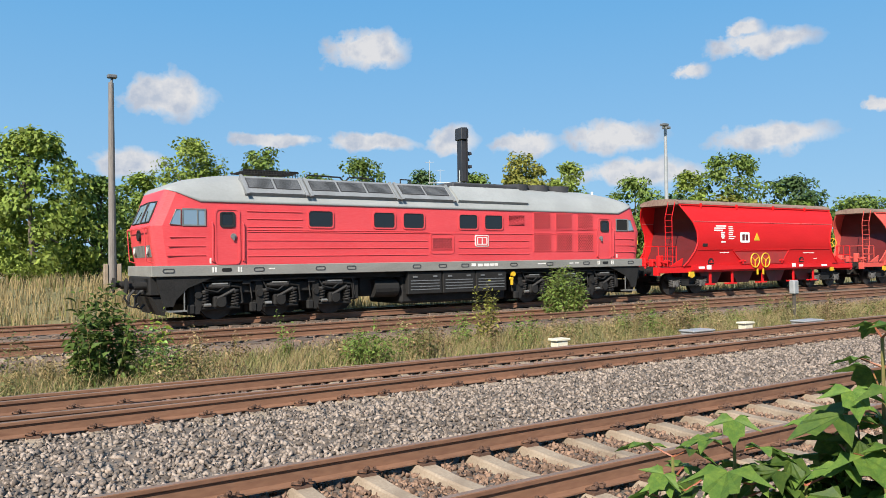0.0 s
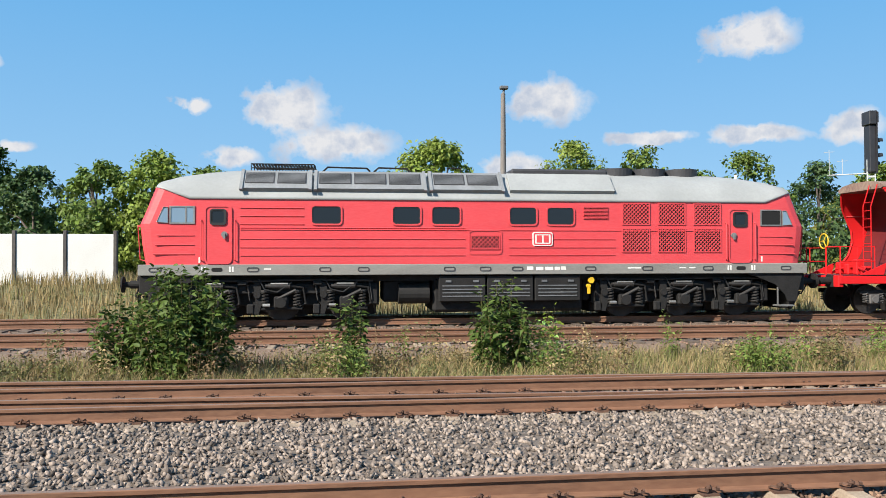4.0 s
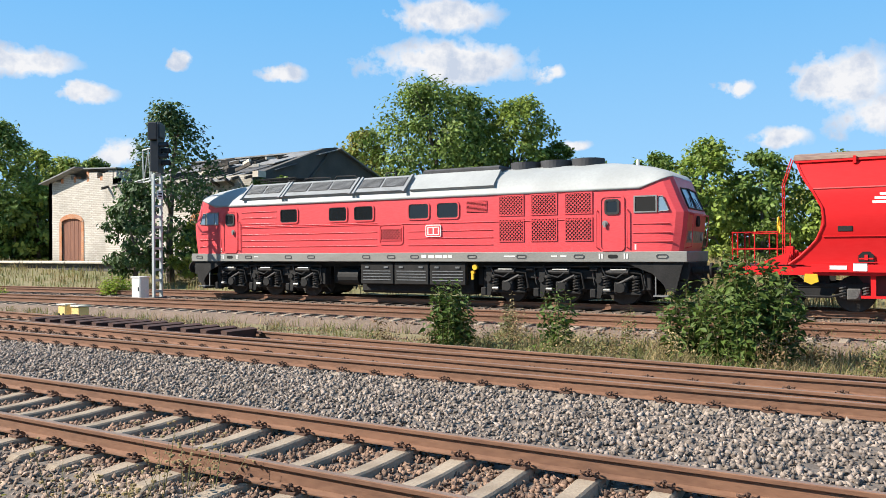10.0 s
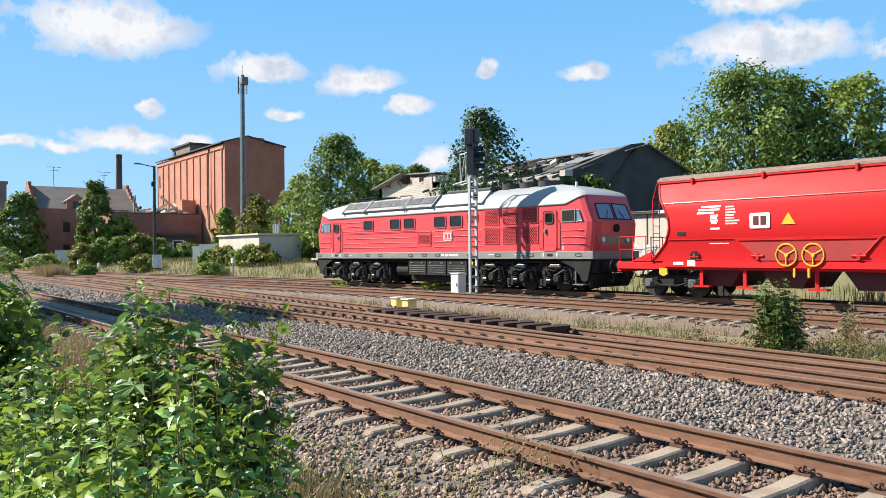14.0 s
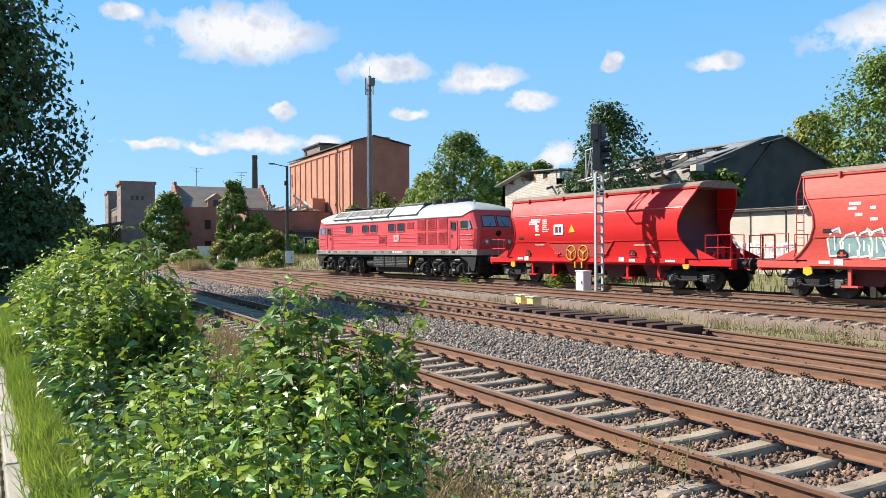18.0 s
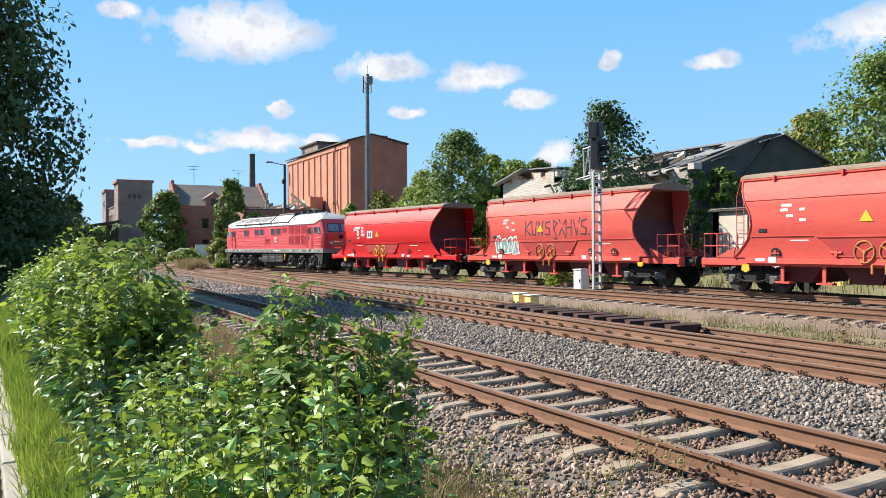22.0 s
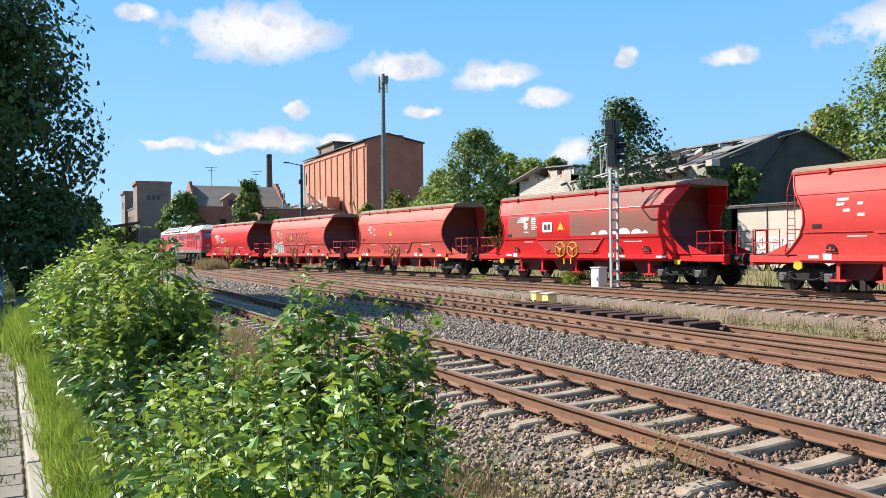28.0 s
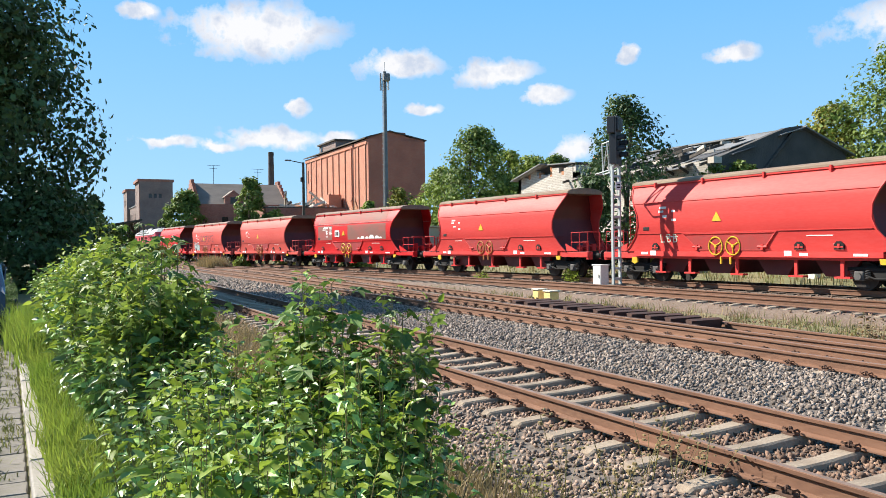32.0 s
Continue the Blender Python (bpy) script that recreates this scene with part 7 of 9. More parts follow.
def arched_door(parent, x, y, w, z0, z1):
    """Plank door under a segmental arch of orange brick."""
    bm = bmesh.new()
    box(bm, x - w / 2, x + w / 2, y + 0.12, y + 0.2, z0, z1)
    d = part("door", bm, m_doorwood, parent, "brown plank door")
    bm = bmesh.new()
    for k in range(5):
        box(bm, x - w / 2 + w * k / 5 + 0.02, x - w / 2 + w * (k + 1) / 5 - 0.02, y + 0.08, y + 0.12, z0 + 0.05, z1 - 0.05)
    part("planks", bm, m_doorwood, d)
    bm = bmesh.new()
    n = 9
    arc = [(x + (w / 2 + 0.28) * math.sin(a), z1 - 0.35 + 0.62 * math.cos(a)) for a in np.linspace(-1.35, 1.35, n)]
    arc2 = [(x + (w / 2) * math.sin(a), z1 - 0.35 + 0.30 * math.cos(a)) for a in np.linspace(1.35, -1.35, n)]
    prism(bm, arc + arc2, y - 0.05, y + 0.05)
    part("brick_arch", bm, m_orange, parent)
    for s in (-1, 1):
        bm = bmesh.new()
        box(bm, *sorted((x + s * w / 2, x + s * (w / 2 + 0.28))), y - 0.04, y + 0.05, z0, z1 - 0.3)
        part("brick_jamb", bm, m_orange, parent)


arched_door(ruin, -37.5, gy0, 1.8, 0.9, 4.0)
# torn roof: patches of felt on rafters, with holes between
rnd = random.Random(21)
sl = (8.35 - 6.2) / (ay - gy0)
for k in range(13):
    x = gx0 - 0.5 - k * 1.1
    bm = bmesh.new()
    prism(bm, [(gy0 - 0.5, 6.02), (ay, 8.24), (ay, 8.10), (gy0 - 0.5, 5.86)], x - 0.06, x + 0.06, "x")
    part("rafter", bm, m_beam, ruin)
for k in range(7):
    for j in range(4):
        x = gx0 + 0.3 - k * 2.03
        a, b = gy0 - 0.7 + j * 1.95, gy0 - 0.7 + (j + 1) * 1.95
        torn = (0.9 if j < 3 else 0.5) if k >= 2 else (0.55 if j < 2 else 0.2)
        if rnd.random() < torn * 0.62:
            continue
        sag = rnd.uniform(0.0, 0.4) * torn
        q = [(x - rnd.uniform(0, 0.3) * torn, a + rnd.uniform(0, 0.5) * torn, 0), (x - rnd.uniform(0, 0.3) * torn, b, 0), (x - 2.03, b + rnd.uniform(-0.5, 0) * torn, 0), (x - 2.03 + rnd.uniform(0, 0.4) * torn, a, 0)]
        slab(ruin, "roof_patch", [(px, py, 6.2 + sl * (py - gy0) + 0.1 - sag + rnd.uniform(-0.06, 0.06)) for px, py, _ in q], 0.06, rnd.choice((m_felt, m_felt, m_feltpale, m_feltdark)))
slab(ruin, "roof", [(gx0 + 0.3, ay, 8.46), (gx0 + 0.3, gy1 + 0.4, 6.9), (-47.2, gy1 + 0.4, 6.9), (-47.2, ay, 8.46)], 0.1, m_felt)
for k in range(24):
    x, y = rnd.uniform(-46.5, -35.5), rnd.uniform(gy0 - 0.2, ay - 2.0)
    a, n = rnd.uniform(-0.5, 0.5) + (0 if k % 2 else math.pi / 2), rnd.uniform(0.8, 2.0)
    bm = bmesh.new()
    d = Vector((math.cos(a), math.sin(a), rnd.uniform(-0.05, 0.22))) * n
    box(bm, -0.06, 0.06, -0.09, 0.09, 0, n, m=Matrix.Translation((x, y, 6.35 + sl * (y - gy0))) @ d.to_track_quat("Z", "Y").to_matrix().to_4x4())
    part("loose_beam", bm, m_beam if k % 3 else m_palebeam, ruin)
for x in (-39.3, -38.2, -36.2, -35.0):
    bm = bmesh.new()
    rod(bm, (x, gy0 + 0.3, 5.5), (x + 0.1, gy0 - 0.75, 5.95), 0.09, 6)
    part("eave_bracket", bm, m_beam, ruin)
bm = bmesh.new()
rod(bm, (gx0 + 0.08, 36.2, 5.0), (gx0 + 0.1, 39.4, 8.1), 0.11, 6)
part("brace", bm, m_beam, ruin)
bm = bmesh.new()
box(bm, gx0 - 0.3, gx0 + 0.15, gy0 - 0.12, gy0 + 0.5, 6.0, 6.35)
part("corner_stone", bm, m_palebeam, ruin)

store = thing("old_storehouse", "roofless whitewashed brick storehouse with brown arched door", "storehouse")
wall(store, (-55, 34), (-47.2, 34), 0.5, 6.7, m_pale_brick, [(1.6, 3.9, 0.9, 4.2)], name="front_wall", glazed=False)
wall(store, (-47.2, 34), (-47.2, 43.5), 0.5, 7.3, m_pale_brick, name="side_wall", glazed=False)
wall(store, (-55, 43.5), (-55, 34), 0.5, 6.9, m_pale_brick, name="side_wall", glazed=False)
wall(store, (-47.2, 43.5), (-55, 43.5), 0.5, 6.9, m_pale_brick, name="back_wall", glazed=False)
arched_door(store, -52.25, 34, 2.3, 0.9, 4.2)
slab(store, "tin_roof", [(-55.3, 33.4, 6.75), (-51.0, 33.4, 7.75), (-51.0, 39, 7.75), (-55.3, 39, 6.75)], 0.08, m_felt)
slab(store, "tin_roof", [(-50.6, 33.8, 7.65), (-47, 33.8, 7.5), (-47, 39, 7.5), (-50.6, 39, 7.65)], 0.08, m_greymetal)
rnd = random.Random(4)
for k in range(26):
    x = -55 + k * 0.3
    bm = bmesh.new()
    h = rnd.uniform(0.05, 0.75)
    box(bm, x, x + 0.3, 34.0, 34.38, 6.7, 6.7 + h)
    part("broken_masonry", bm, m_pale_brick if k % 5 else m_orange, store)
bm = bmesh.new()
box(bm, -48.4, -47.5, 36.5, 37.3, 6.5, 8.2)
part("chimney_stack", bm, m_orange, store)

platform = thing("loading_platform", "old loading platform with timber edge below the ruins", "platform", kind="structure")
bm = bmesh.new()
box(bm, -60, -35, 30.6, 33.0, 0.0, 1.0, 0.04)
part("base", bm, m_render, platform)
for k in range(10):
    bm = bmesh.new()
    box(bm, -60 + k * 2.5, -57.54 + k * 2.5, 30.35, 33.0, 1.0, 1.14, 0.02)
    part("edge_plank", bm, m_palebeam, platform)

# flat-roofed garage at the ruin's end, and a concrete fence
garage = thing("garage", "long flat-roofed garage with cream panel front and pink-white graffiti", "garage")
gx_, gxe, gy_, gh = -29.9, -21.5, 31.2, 3.4
wall(garage, (gx_, gy_), (gxe, gy_), 0.1, gh, m_plaster, name="front_wall")
# this side takes the dark render in place of its shade
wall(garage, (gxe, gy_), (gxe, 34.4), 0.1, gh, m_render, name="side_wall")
wall(garage, (gxe, 34.4), (gx_, 34.4), 0.1, gh, m_plaster, name="back_wall")
wall(garage, (gx_, 34.4), (gx_, gy_), 0.1, gh, m_plaster, name="side_wall")
bm = bmesh.new()
box(bm, gx_ - 0.2, gxe + 1.2, gy_ - 0.18, 34.6, gh, gh + 0.12, 0.02)
part("flat_roof", bm, m_beam, garage)
for k in range(8):
    bm = bmesh.new()
    box(bm, gx_ + k * 1.22, gx_ + 1.16 + k * 1.22, gy_ - 0.2, gy_ + 0.4, gh + 0.122, gh + 0.15 + rnd.uniform(0, 0.03))
    part("roof_edge_sheet", bm, m_felt, garage)
for k in range(1, 4):
    bm = bmesh.new()
    box(bm, gxe - k * 2.05 - 0.03, gxe - k * 2.05 + 0.03, gy_ - 0.03, gy_, 0.1, gh, 0.005)
    part("joint_strip", bm, m_render, garage)
bm = bmesh.new()
box(bm, gx_ + 5.15, gx_ + 5.55, gy_ - 0.26, gy_ - 0.16, gh - 0.02, gh + 0.13, 0.02)
part("roof_lamp", bm, m_panel, garage)


def spray(parent, x, z, shapes, w, material, size=1.0, adv=0.76, lift=0.006, label=""):
    """Sprayed letters as broad strokes on the front wall."""
    for k, shape in enumerate(shapes):
        bm = bmesh.new()
        for run in shape:
            for (a, b), (c, d) in zip(run, run[1:]):
                q = Vector((c - a, 0, d - b))
                if q.length < 1e-4:
                    continue
                nn = Vector((-q.z, 0, q.x)).normalized() * w / 2
                ee = q.normalized() * w * 0.4
                o = Vector((x + k * adv * size, gy_ - lift - 0.0007 * (len(bm.faces) + 9 * k), z))
                p0, p1 = Vector((a, 0, b)) * size - ee, Vector((c, 0, d)) * size + ee
                bm.faces.new([bm.verts.new(o + v) for v in (p0 - nn, p1 - nn, p1 + nn, p0 + nn)])
        part("sprayed_letter", bm, material, parent, label)


TAGS = ((((0.05, 0), (0.1, 0.95)), ((0.08, 0.45), (0.5, 0.5)), ((0.5, 0), (0.48, 0.9))),
        (((0.1, 0), (0.12, 0.95), (0.48, 0.85), (0.45, 0.5), (0.15, 0.45), (0.55, 0.0)),),
        (((0.5, 0.75), (0.3, 0.9), (0.08, 0.7), (0.1, 0.15), (0.4, 0.05), (0.5, 0.4), (0.3, 0.42)),),
        (((0.6, 0.9), (0.1, 0.85), (0.12, 0.05), (0.6, 0.1)), ((0.12, 0.5), (0.5, 0.5))))
spray(garage, -28.22, 0.82, TAGS, 0.46, m_haze, 1.0, lift=0.004, label="pale teal and pink spray haze")
spray(garage, -28.2, 0.84, TAGS, 0.26, m_panel, 1.05, lift=0.03, label="bulky white sprayed letters")
spray(garage, -28.2, 0.84, TAGS, 0.04, m_pink, 1.05, lift=0.055, label="thin pink sprayed lines")
fence = thing("concrete_fence", "pale concrete panel fence behind the garage", "fence")
for k in range(5):
    bm = bmesh.new()
    box(bm, -20.1 + k * 2.05, -18.1 + k * 2.05, 35.0, 35.12, 0.2, 2.9, 0.02)
    part("panel", bm, m_panel, fence)
    bm = bmesh.new()
    box(bm, -18.15 + k * 2.05, -18.0 + k * 2.05, 34.95, 35.17, 0.2, 3.05, 0.02)
    part("post", bm, m_render, fence)

# telecom mast and its cabins
tm = thing("telecom_mast", "tall slim grey telecom mast with panel antennas", "mast", m=pose(-82.2, 33.6, 0.6) @ Matrix.Scale(1.185, 4))
bm = bmesh.new()
rod(bm, (0, 0, 0), (0, 0, 17.3), 0.24, 12, 0.15)
part("pole", bm, m_grime, tm)
bm = bmesh.new()
for z in np.arange(2, 16.5, 0.5):
    rod(bm, (0.2, -0.25, z), (-0.1, -0.32, z), 0.02, 4)
rod(bm, (0.05, -0.32, 1.8), (0.05, -0.25, 16.6), 0.025, 4)
part("ladder", bm, m_galv, tm)
for a in (0.5, 2.6, 4.7):
    c, s = math.cos(a), math.sin(a)
    bm = bmesh.new()
    for z in (15.9, 16.6):
        rod(bm, (0, 0, z), (c * 0.38, s * 0.38, z), 0.03, 5)
    part("bracket", bm, m_galv, tm)
    bm = bmesh.new()
    box(bm, -0.10, 0.10, -0.06, 0.06, 15.5, 17.1, 0.02, m=Matrix.Translation((c * 0.42, s * 0.42, 0)) @ Matrix.Rotation(a + math.pi / 2, 4, "Z"))
    part("panel_antenna", bm, m_panel if a < 3 else m_grime, tm)
bm = bmesh.new()
box(bm, 0.25, 0.75, -0.35, 0.25, 16.3, 17.0, 0.05)
part("radio_unit", bm, m_grime, tm)
bm = bmesh.new()
rod(bm, (0, 0, 17.2), (0, 0, 18.2), 0.02, 5)
part("lightning_rod", bm, m_galv, tm)

cabin = thing("equipment_cabin", "white windowless equipment cabin beside the telecom mast", "cabin", m=pose(-69.8, 30.0, 0.35, 0, 0, 0))
bm = bmesh.new()
box(bm, -4.8, 4.8, -2.1, 2.1, 0, 2.85, 0.03)
part("body", bm, m_plaster, cabin)
bm = bmesh.new()
box(bm, -5.0, 5.0, -2.3, 2.3, 2.85, 3.0, 0.02)
part("roof", bm, m_plaster, cabin)
for k in range(3):
    bm = bmesh.new()
    rod(bm, (2.8 + k * 0.5, 0.2, 2.98), (2.8 + k * 0.5, 0.2, 3.9), 0.11, 8)
    part("vent_pipe", bm, m_galv, cabin)


def cabinet(name, x, y, z, w, d, h, material, label, rz=0.0):
    t = thing(name, label, "cabinet", m=pose(x, y, z, 0, 0, rz))
    bm = bmesh.new()
    box(bm, -w / 2, w / 2, -d / 2, d / 2, 0.08, h, 0.015)
    part("body", bm, material, t)
    bm = bmesh.new()
    box(bm, -w / 2 - 0.03, w / 2 + 0.03, -d / 2 - 0.03, d / 2 + 0.03, h, h + 0.05, 0.01)
    part("roof", bm, material, t)
    bm = bmesh.new()
    box(bm, -w / 2 + 0.02, w / 2 - 0.02, -d / 2 + 0.02, d / 2 - 0.02, 0, 0.08)
    part("plinth", bm, m_render, t)
    bm = bmesh.new()
    box(bm, -w / 2 + 0.04, w / 2 - 0.04, -d / 2 - 0.012, -d / 2, 0.12, h - 0.05, 0.005)
    dr = part("door", bm, material, t)
    bm = bmesh.new()
    box(bm, w * 0.28, w * 0.34, -d / 2 - 0.035, -d / 2 - 0.012, h * 0.45, h * 0.6)
    part("handle", bm, m_black, dr)
    return t


cabinet("switch_cabinet", -77.6, 27.9, 0.3, 1.5, 0.9, 2.2, m_panel, "white switch cabinet beside the equipment cabin", 60)
cabinet("switch_cabinet", -79.8, 28.0, 0.3, 1.5, 0.9, 2.0, m_panel, "white switch cabinet beside the equipment cabin", 60)
cabinet("switch_cabinet", -72.5, 21.4, 0.3, 0.7, 0.6, 1.2, m_panel, "white switch cabinet in weeds by the track", 60)
cabinet("switch_cabinet", -115.9, 22.1, 0.0, 2.2, 1.4, 2.2, m_panel, "large pale switch cabinet beside parked car", 80)
cabinet("signal_cabinet", -27.45, 20.75, -0.3, 0.55, 0.42, 0.95, m_panel, "white cabinet at the foot of the signal")

lamp = thing("street_lamp", "dark lamp pole with one arm beside the buildings", "lamp pole", m=pose(-86.9, 25.46, 0.2))
bm = bmesh.new()
rod(bm, (0, 0, 0), (0, 0, 10.9), 0.2, 10, 0.14)
part("pole", bm, m_beam, lamp)
bm = bmesh.new()
rod(bm, (0, 0, 10.8), (0, -1.5, 11.05), 0.05, 6)
part("arm", bm, m_black, lamp)
bm = bmesh.new()
box(bm, -0.16, 0.16, -2.1, -1.4, 10.98, 11.14, 0.04)
part("lamp_head", bm, m_grime, lamp)
bm = bmesh.new()
box(bm, -0.2, 0.2, -0.3, -0.1, 8.7, 9.2, 0.02)
part("bracket", bm, m_black, lamp)


def marker(x, y, h, label="white marker post beside the track"):
    t = thing("marker_post", label, "post", "marker posts", m=pose(x, y, ground_z(np.float64(x), np.float64(y)) - 0.05))
    bm = bmesh.new()
    box(bm, -0.06, 0.06, -0.06, 0.06, 0, h, 0.01)
    part("post", bm, m_galv, t)
    bm = bmesh.new()
    box(bm, -0.17, 0.17, -0.1, 0.1, h - 0.42, h, 0.02)
    part("head_box", bm, m_panel, t)


marker(-80, 18.2, 1.3)
marker(-60.5, 23.7, 1.5)
marker(-95, 19.5, 1.2)
marker(-101, 12, 1.2)

# signals
def lattice_mast(t, h, w, z0=0.0):
    for s in (-1, 1):
        bm = bmesh.new()
        box(bm, *sorted((s * w / 2, s * (w / 2 - 0.07))), -0.07, 0.07, z0, h, 0.008)
        part("upright", bm, m_mastzinc, t)
    k, z = 0, z0 + 0.35
    while z < h:
        bm = bmesh.new()
        box(bm, -w / 2 + 0.07, w / 2 - 0.07, -0.06, 0.06, z, z + 0.09)
        part("rung", bm, m_mastzinc, t)
        z += 0.42
    bm = bmesh.new()
    box(bm, -w / 2 - 0.12, w / 2 + 0.12, -0.2, 0.2, z0 - 0.05, z0 + 0.16, 0.02)
    part("foot", bm, m_render, t)


def signal_head(t, z0, z1, w, lamps):
    """Black screen with a box at its back and hooded lamps in front (local +y is the front)."""
    h = z1 - z0
    bm = bmesh.new()
    prism(bm, [(-w / 2, z0), (w / 2, z0), (w / 2, z1 - 0.1), (w / 2 - 0.1, z1), (-w / 2 + 0.1, z1), (-w / 2, z1 - 0.1)], -0.02, 0.02)
    part("screen", bm, m_signal, t)
    bm = bmesh.new()
    box(bm, -w * 0.36, w * 0.36, -0.32, -0.02, z0 + 0.05, z1 - 0.75, 0.02)
    part("lamp_case", bm, m_signal, t)
    bm = bmesh.new()
    box(bm, -w * 0.5, w * 0.5, -0.38, -0.02, z1 - 0.72, z1 - 0.03, 0.03)
    part("upper_case", bm, m_signal, t)
    bm = bmesh.new()
    box(bm, -w * 0.46, w * 0.46, 0.02, 0.10, z1 - 0.62, z1 - 0.08, 0.02)
    part("route_display", bm, m_signal, t)
    for k, (x, z) in enumerate(lamps):
        bm = bmesh.new()
        n = 10
        rings = []
        for d, r in ((0.02, 0.125), (0.34, 0.135)):
            rings.append([(x + r * math.cos(a), d, z0 + z * h + r * math.sin(a)) for a in np.linspace(-0.5, math.pi + 0.5, n)] + [(x + (r - 0.012) * math.cos(a), d, z0 + z * h + (r - 0.012) * math.sin(a)) for a in np.linspace(math.pi + 0.5, -0.5, n)])
        loft(bm, rings)
        part("hood", bm, m_signal, t)
        bm = bmesh.new()
        rod(bm, (x, 0.02, z0 + z * h), (x, 0.035, z0 + z * h), 0.1, 14)
        part("lens", bm, m_glass, t)


main = thing("railway_signal", "black multi-lamp railway signal on pale ladder mast", "railway signal", m=pose(-26.15, 20.55, -0.25, 0, 0, -90))
lattice_mast(main, 5.0, 0.42)
bm = bmesh.new()
rod(bm, (0.1, -0.16, 4.6), (0.1, -0.16, 6.3), 0.06, 8)
part("head_post", bm, m_mastzinc, main)
head = new("signal_head")
head.parent, head.matrix_basis = main, pose(0.0, 0.2, 0, 0, 0, 32)
signal_head(head, 5.05, 7.05, 0.66, [(-0.13, 0.2), (0.13, 0.32), (-0.13, 0.44), (0.13, 0.54)])
f = [(-0.15, -0.1, 4.85), (-0.15, -1.0, 4.75), (-0.15, -1.05, 6.05), (-0.15, -0.1, 6.15)]
for a, b, r_ in ((f[0], f[1], 0.035), (f[1], f[2], 0.035), (f[2], f[3], 0.035), (f[1], (-0.15, -0.7, 6.1), 0.025), ((-0.15, -0.7, 6.1), (-0.15, -0.6, 4.8), 0.025), ((0.25, -1.0, 4.75), (0.25, -0.1, 4.85), 0.03), ((0.25, -1.02, 4.75), (-0.15, -1.02, 4.75), 0.03)):
    bm = bmesh.new()
    rod(bm, a, b, r_, 6)
    part("platform_bar", bm, m_mastzinc, main)
bm = bmesh.new()
box(bm, -0.14, 0.14, 0.16, 0.18, 4.02, 4.36, 0.004)
box(bm, -0.03, 0.03, 0.05, 0.16, 4.15, 4.22)
part("small_plate", bm, m_panel, main)
bm = bmesh.new()
for k in range(2):
    box(bm, -0.09, 0.09, 0.181, 0.184, 4.10 + k * 0.11, 4.16 + k * 0.11)
part("plate_bars", bm, m_black, main)

far_sig = thing("railway_signal", "black railway signal on white mast behind the train", "railway signal", m=pose(26.2, 36.7, 0.5, 0, 0, -35))
lattice_mast(far_sig, 6.3, 0.42)
head = new("signal_head")
head.parent, head.matrix_basis = far_sig, pose(0.1, 0.1, 0, 0, 0, -62)
signal_head(head, 5.6, 8.75, 0.8, [(-0.15, 0.16), (0.15, 0.28), (-0.15, 0.42), (0.15, 0.52)])
for k, (x, n) in enumerate(((-1.9, 6.9), (-1.3, 6.4))):
    bm = bmesh.new()
    rod(bm, (x, 0, 5.6), (x, 0, n), 0.02, 4)
    rod(bm, (x - 0.25, 0, n - 0.1), (x + 0.25, 0, n - 0.1), 0.015, 4)
    part("aerial", bm, m_galv, far_sig)
bm = bmesh.new()
rod(bm, (-2.0, 0, 5.6), (0, 0, 5.6), 0.03, 5)
part("cross_arm", bm, m_galv, far_sig)

# ground signal behind the sidings
gs = thing("ground_signal", "small black ground signal with white disc beside track", "railway signal", m=pose(-23.2, 28.7, 0.05, 0, 0, -15))
bm = bmesh.new()
box(bm, -0.30, 0.30, -0.12, 0.12, 0.38, 0.86, 0.08)
part("case", bm, m_signal, gs)
bm = bmesh.new()
rod(bm, (-0.08, -0.12, 0.72), (-0.08, -0.14, 0.72), 0.13, 14)
part("disc", bm, m_panel, gs)
bm = bmesh.new()
rod(bm, (0, 0, -0.3), (0, 0, 0.5), 0.05, 8)
part("stand", bm, m_galv, gs)

bm = bmesh.new()
box(bm, -0.24, 0.24, -0.16, 0.16, -0.3, 0.36, 0.02)
part("base_box", bm, m_panel, gs, "white base box")
trackside_box(-21.4, 29.4, -0.02, 0.5, 0.35, 0.26, m_pale, "low yellow box in dry grass behind the track")

# old lamp poles
pole = thing("lamp_pole", "slender weathered grey pole with small lamp on top", "lamp pole", m=pose(6.66, 33.3, 0.2))
bm = bmesh.new()
rod(bm, (0, 0, 0), (0, 0, 8.75), 0.165, 12, 0.10)
part("pole", bm, m_polewood, pole)
bm = bmesh.new()
rod(bm, (0, 0, 8.7), (0.05, 0, 8.95), 0.05, 8)
box(bm, -0.14, 0.22, -0.13, 0.13, 8.93, 9.08, 0.03)
part("lamp_head", bm, m_grime, pole)
for s in (-1, 1):
    bm = bmesh.new()
    box(bm, *sorted((s * 0.17, s * 0.33)), -0.1, 0.1, 0.0, 1.5, 0.02)
    part("footing_post", bm, m_conc, pole)
pole = thing("lamp_pole", "tall grey lamp pole with two-armed lamp head", "lamp pole", m=pose(53.6, 45.3, 0.2))
bm = bmesh.new()
rod(bm, (0, 0, 0), (0, 0, 12.6), 0.2, 10, 0.13)
part("pole", bm, m_galv, pole)
for s in (-1, 1):
    bm = bmesh.new()
    rod(bm, (0, 0, 12.5), (s * 0.7, s * 0.5, 12.65), 0.05, 6)
    part("arm", bm, m_galv, pole)
    bm = bmesh.new()
    box(bm, *sorted((s * 0.35, s * 0.95)), *sorted((s * 0.2, s * 0.7)), 12.6, 12.8, 0.03)
    part("lamp_head", bm, m_grime, pole)
post = thing("marker_post", "short grey post with box on top in grass", "post", m=pose(23.8, 14.8, -0.5))
bm = bmesh.new()
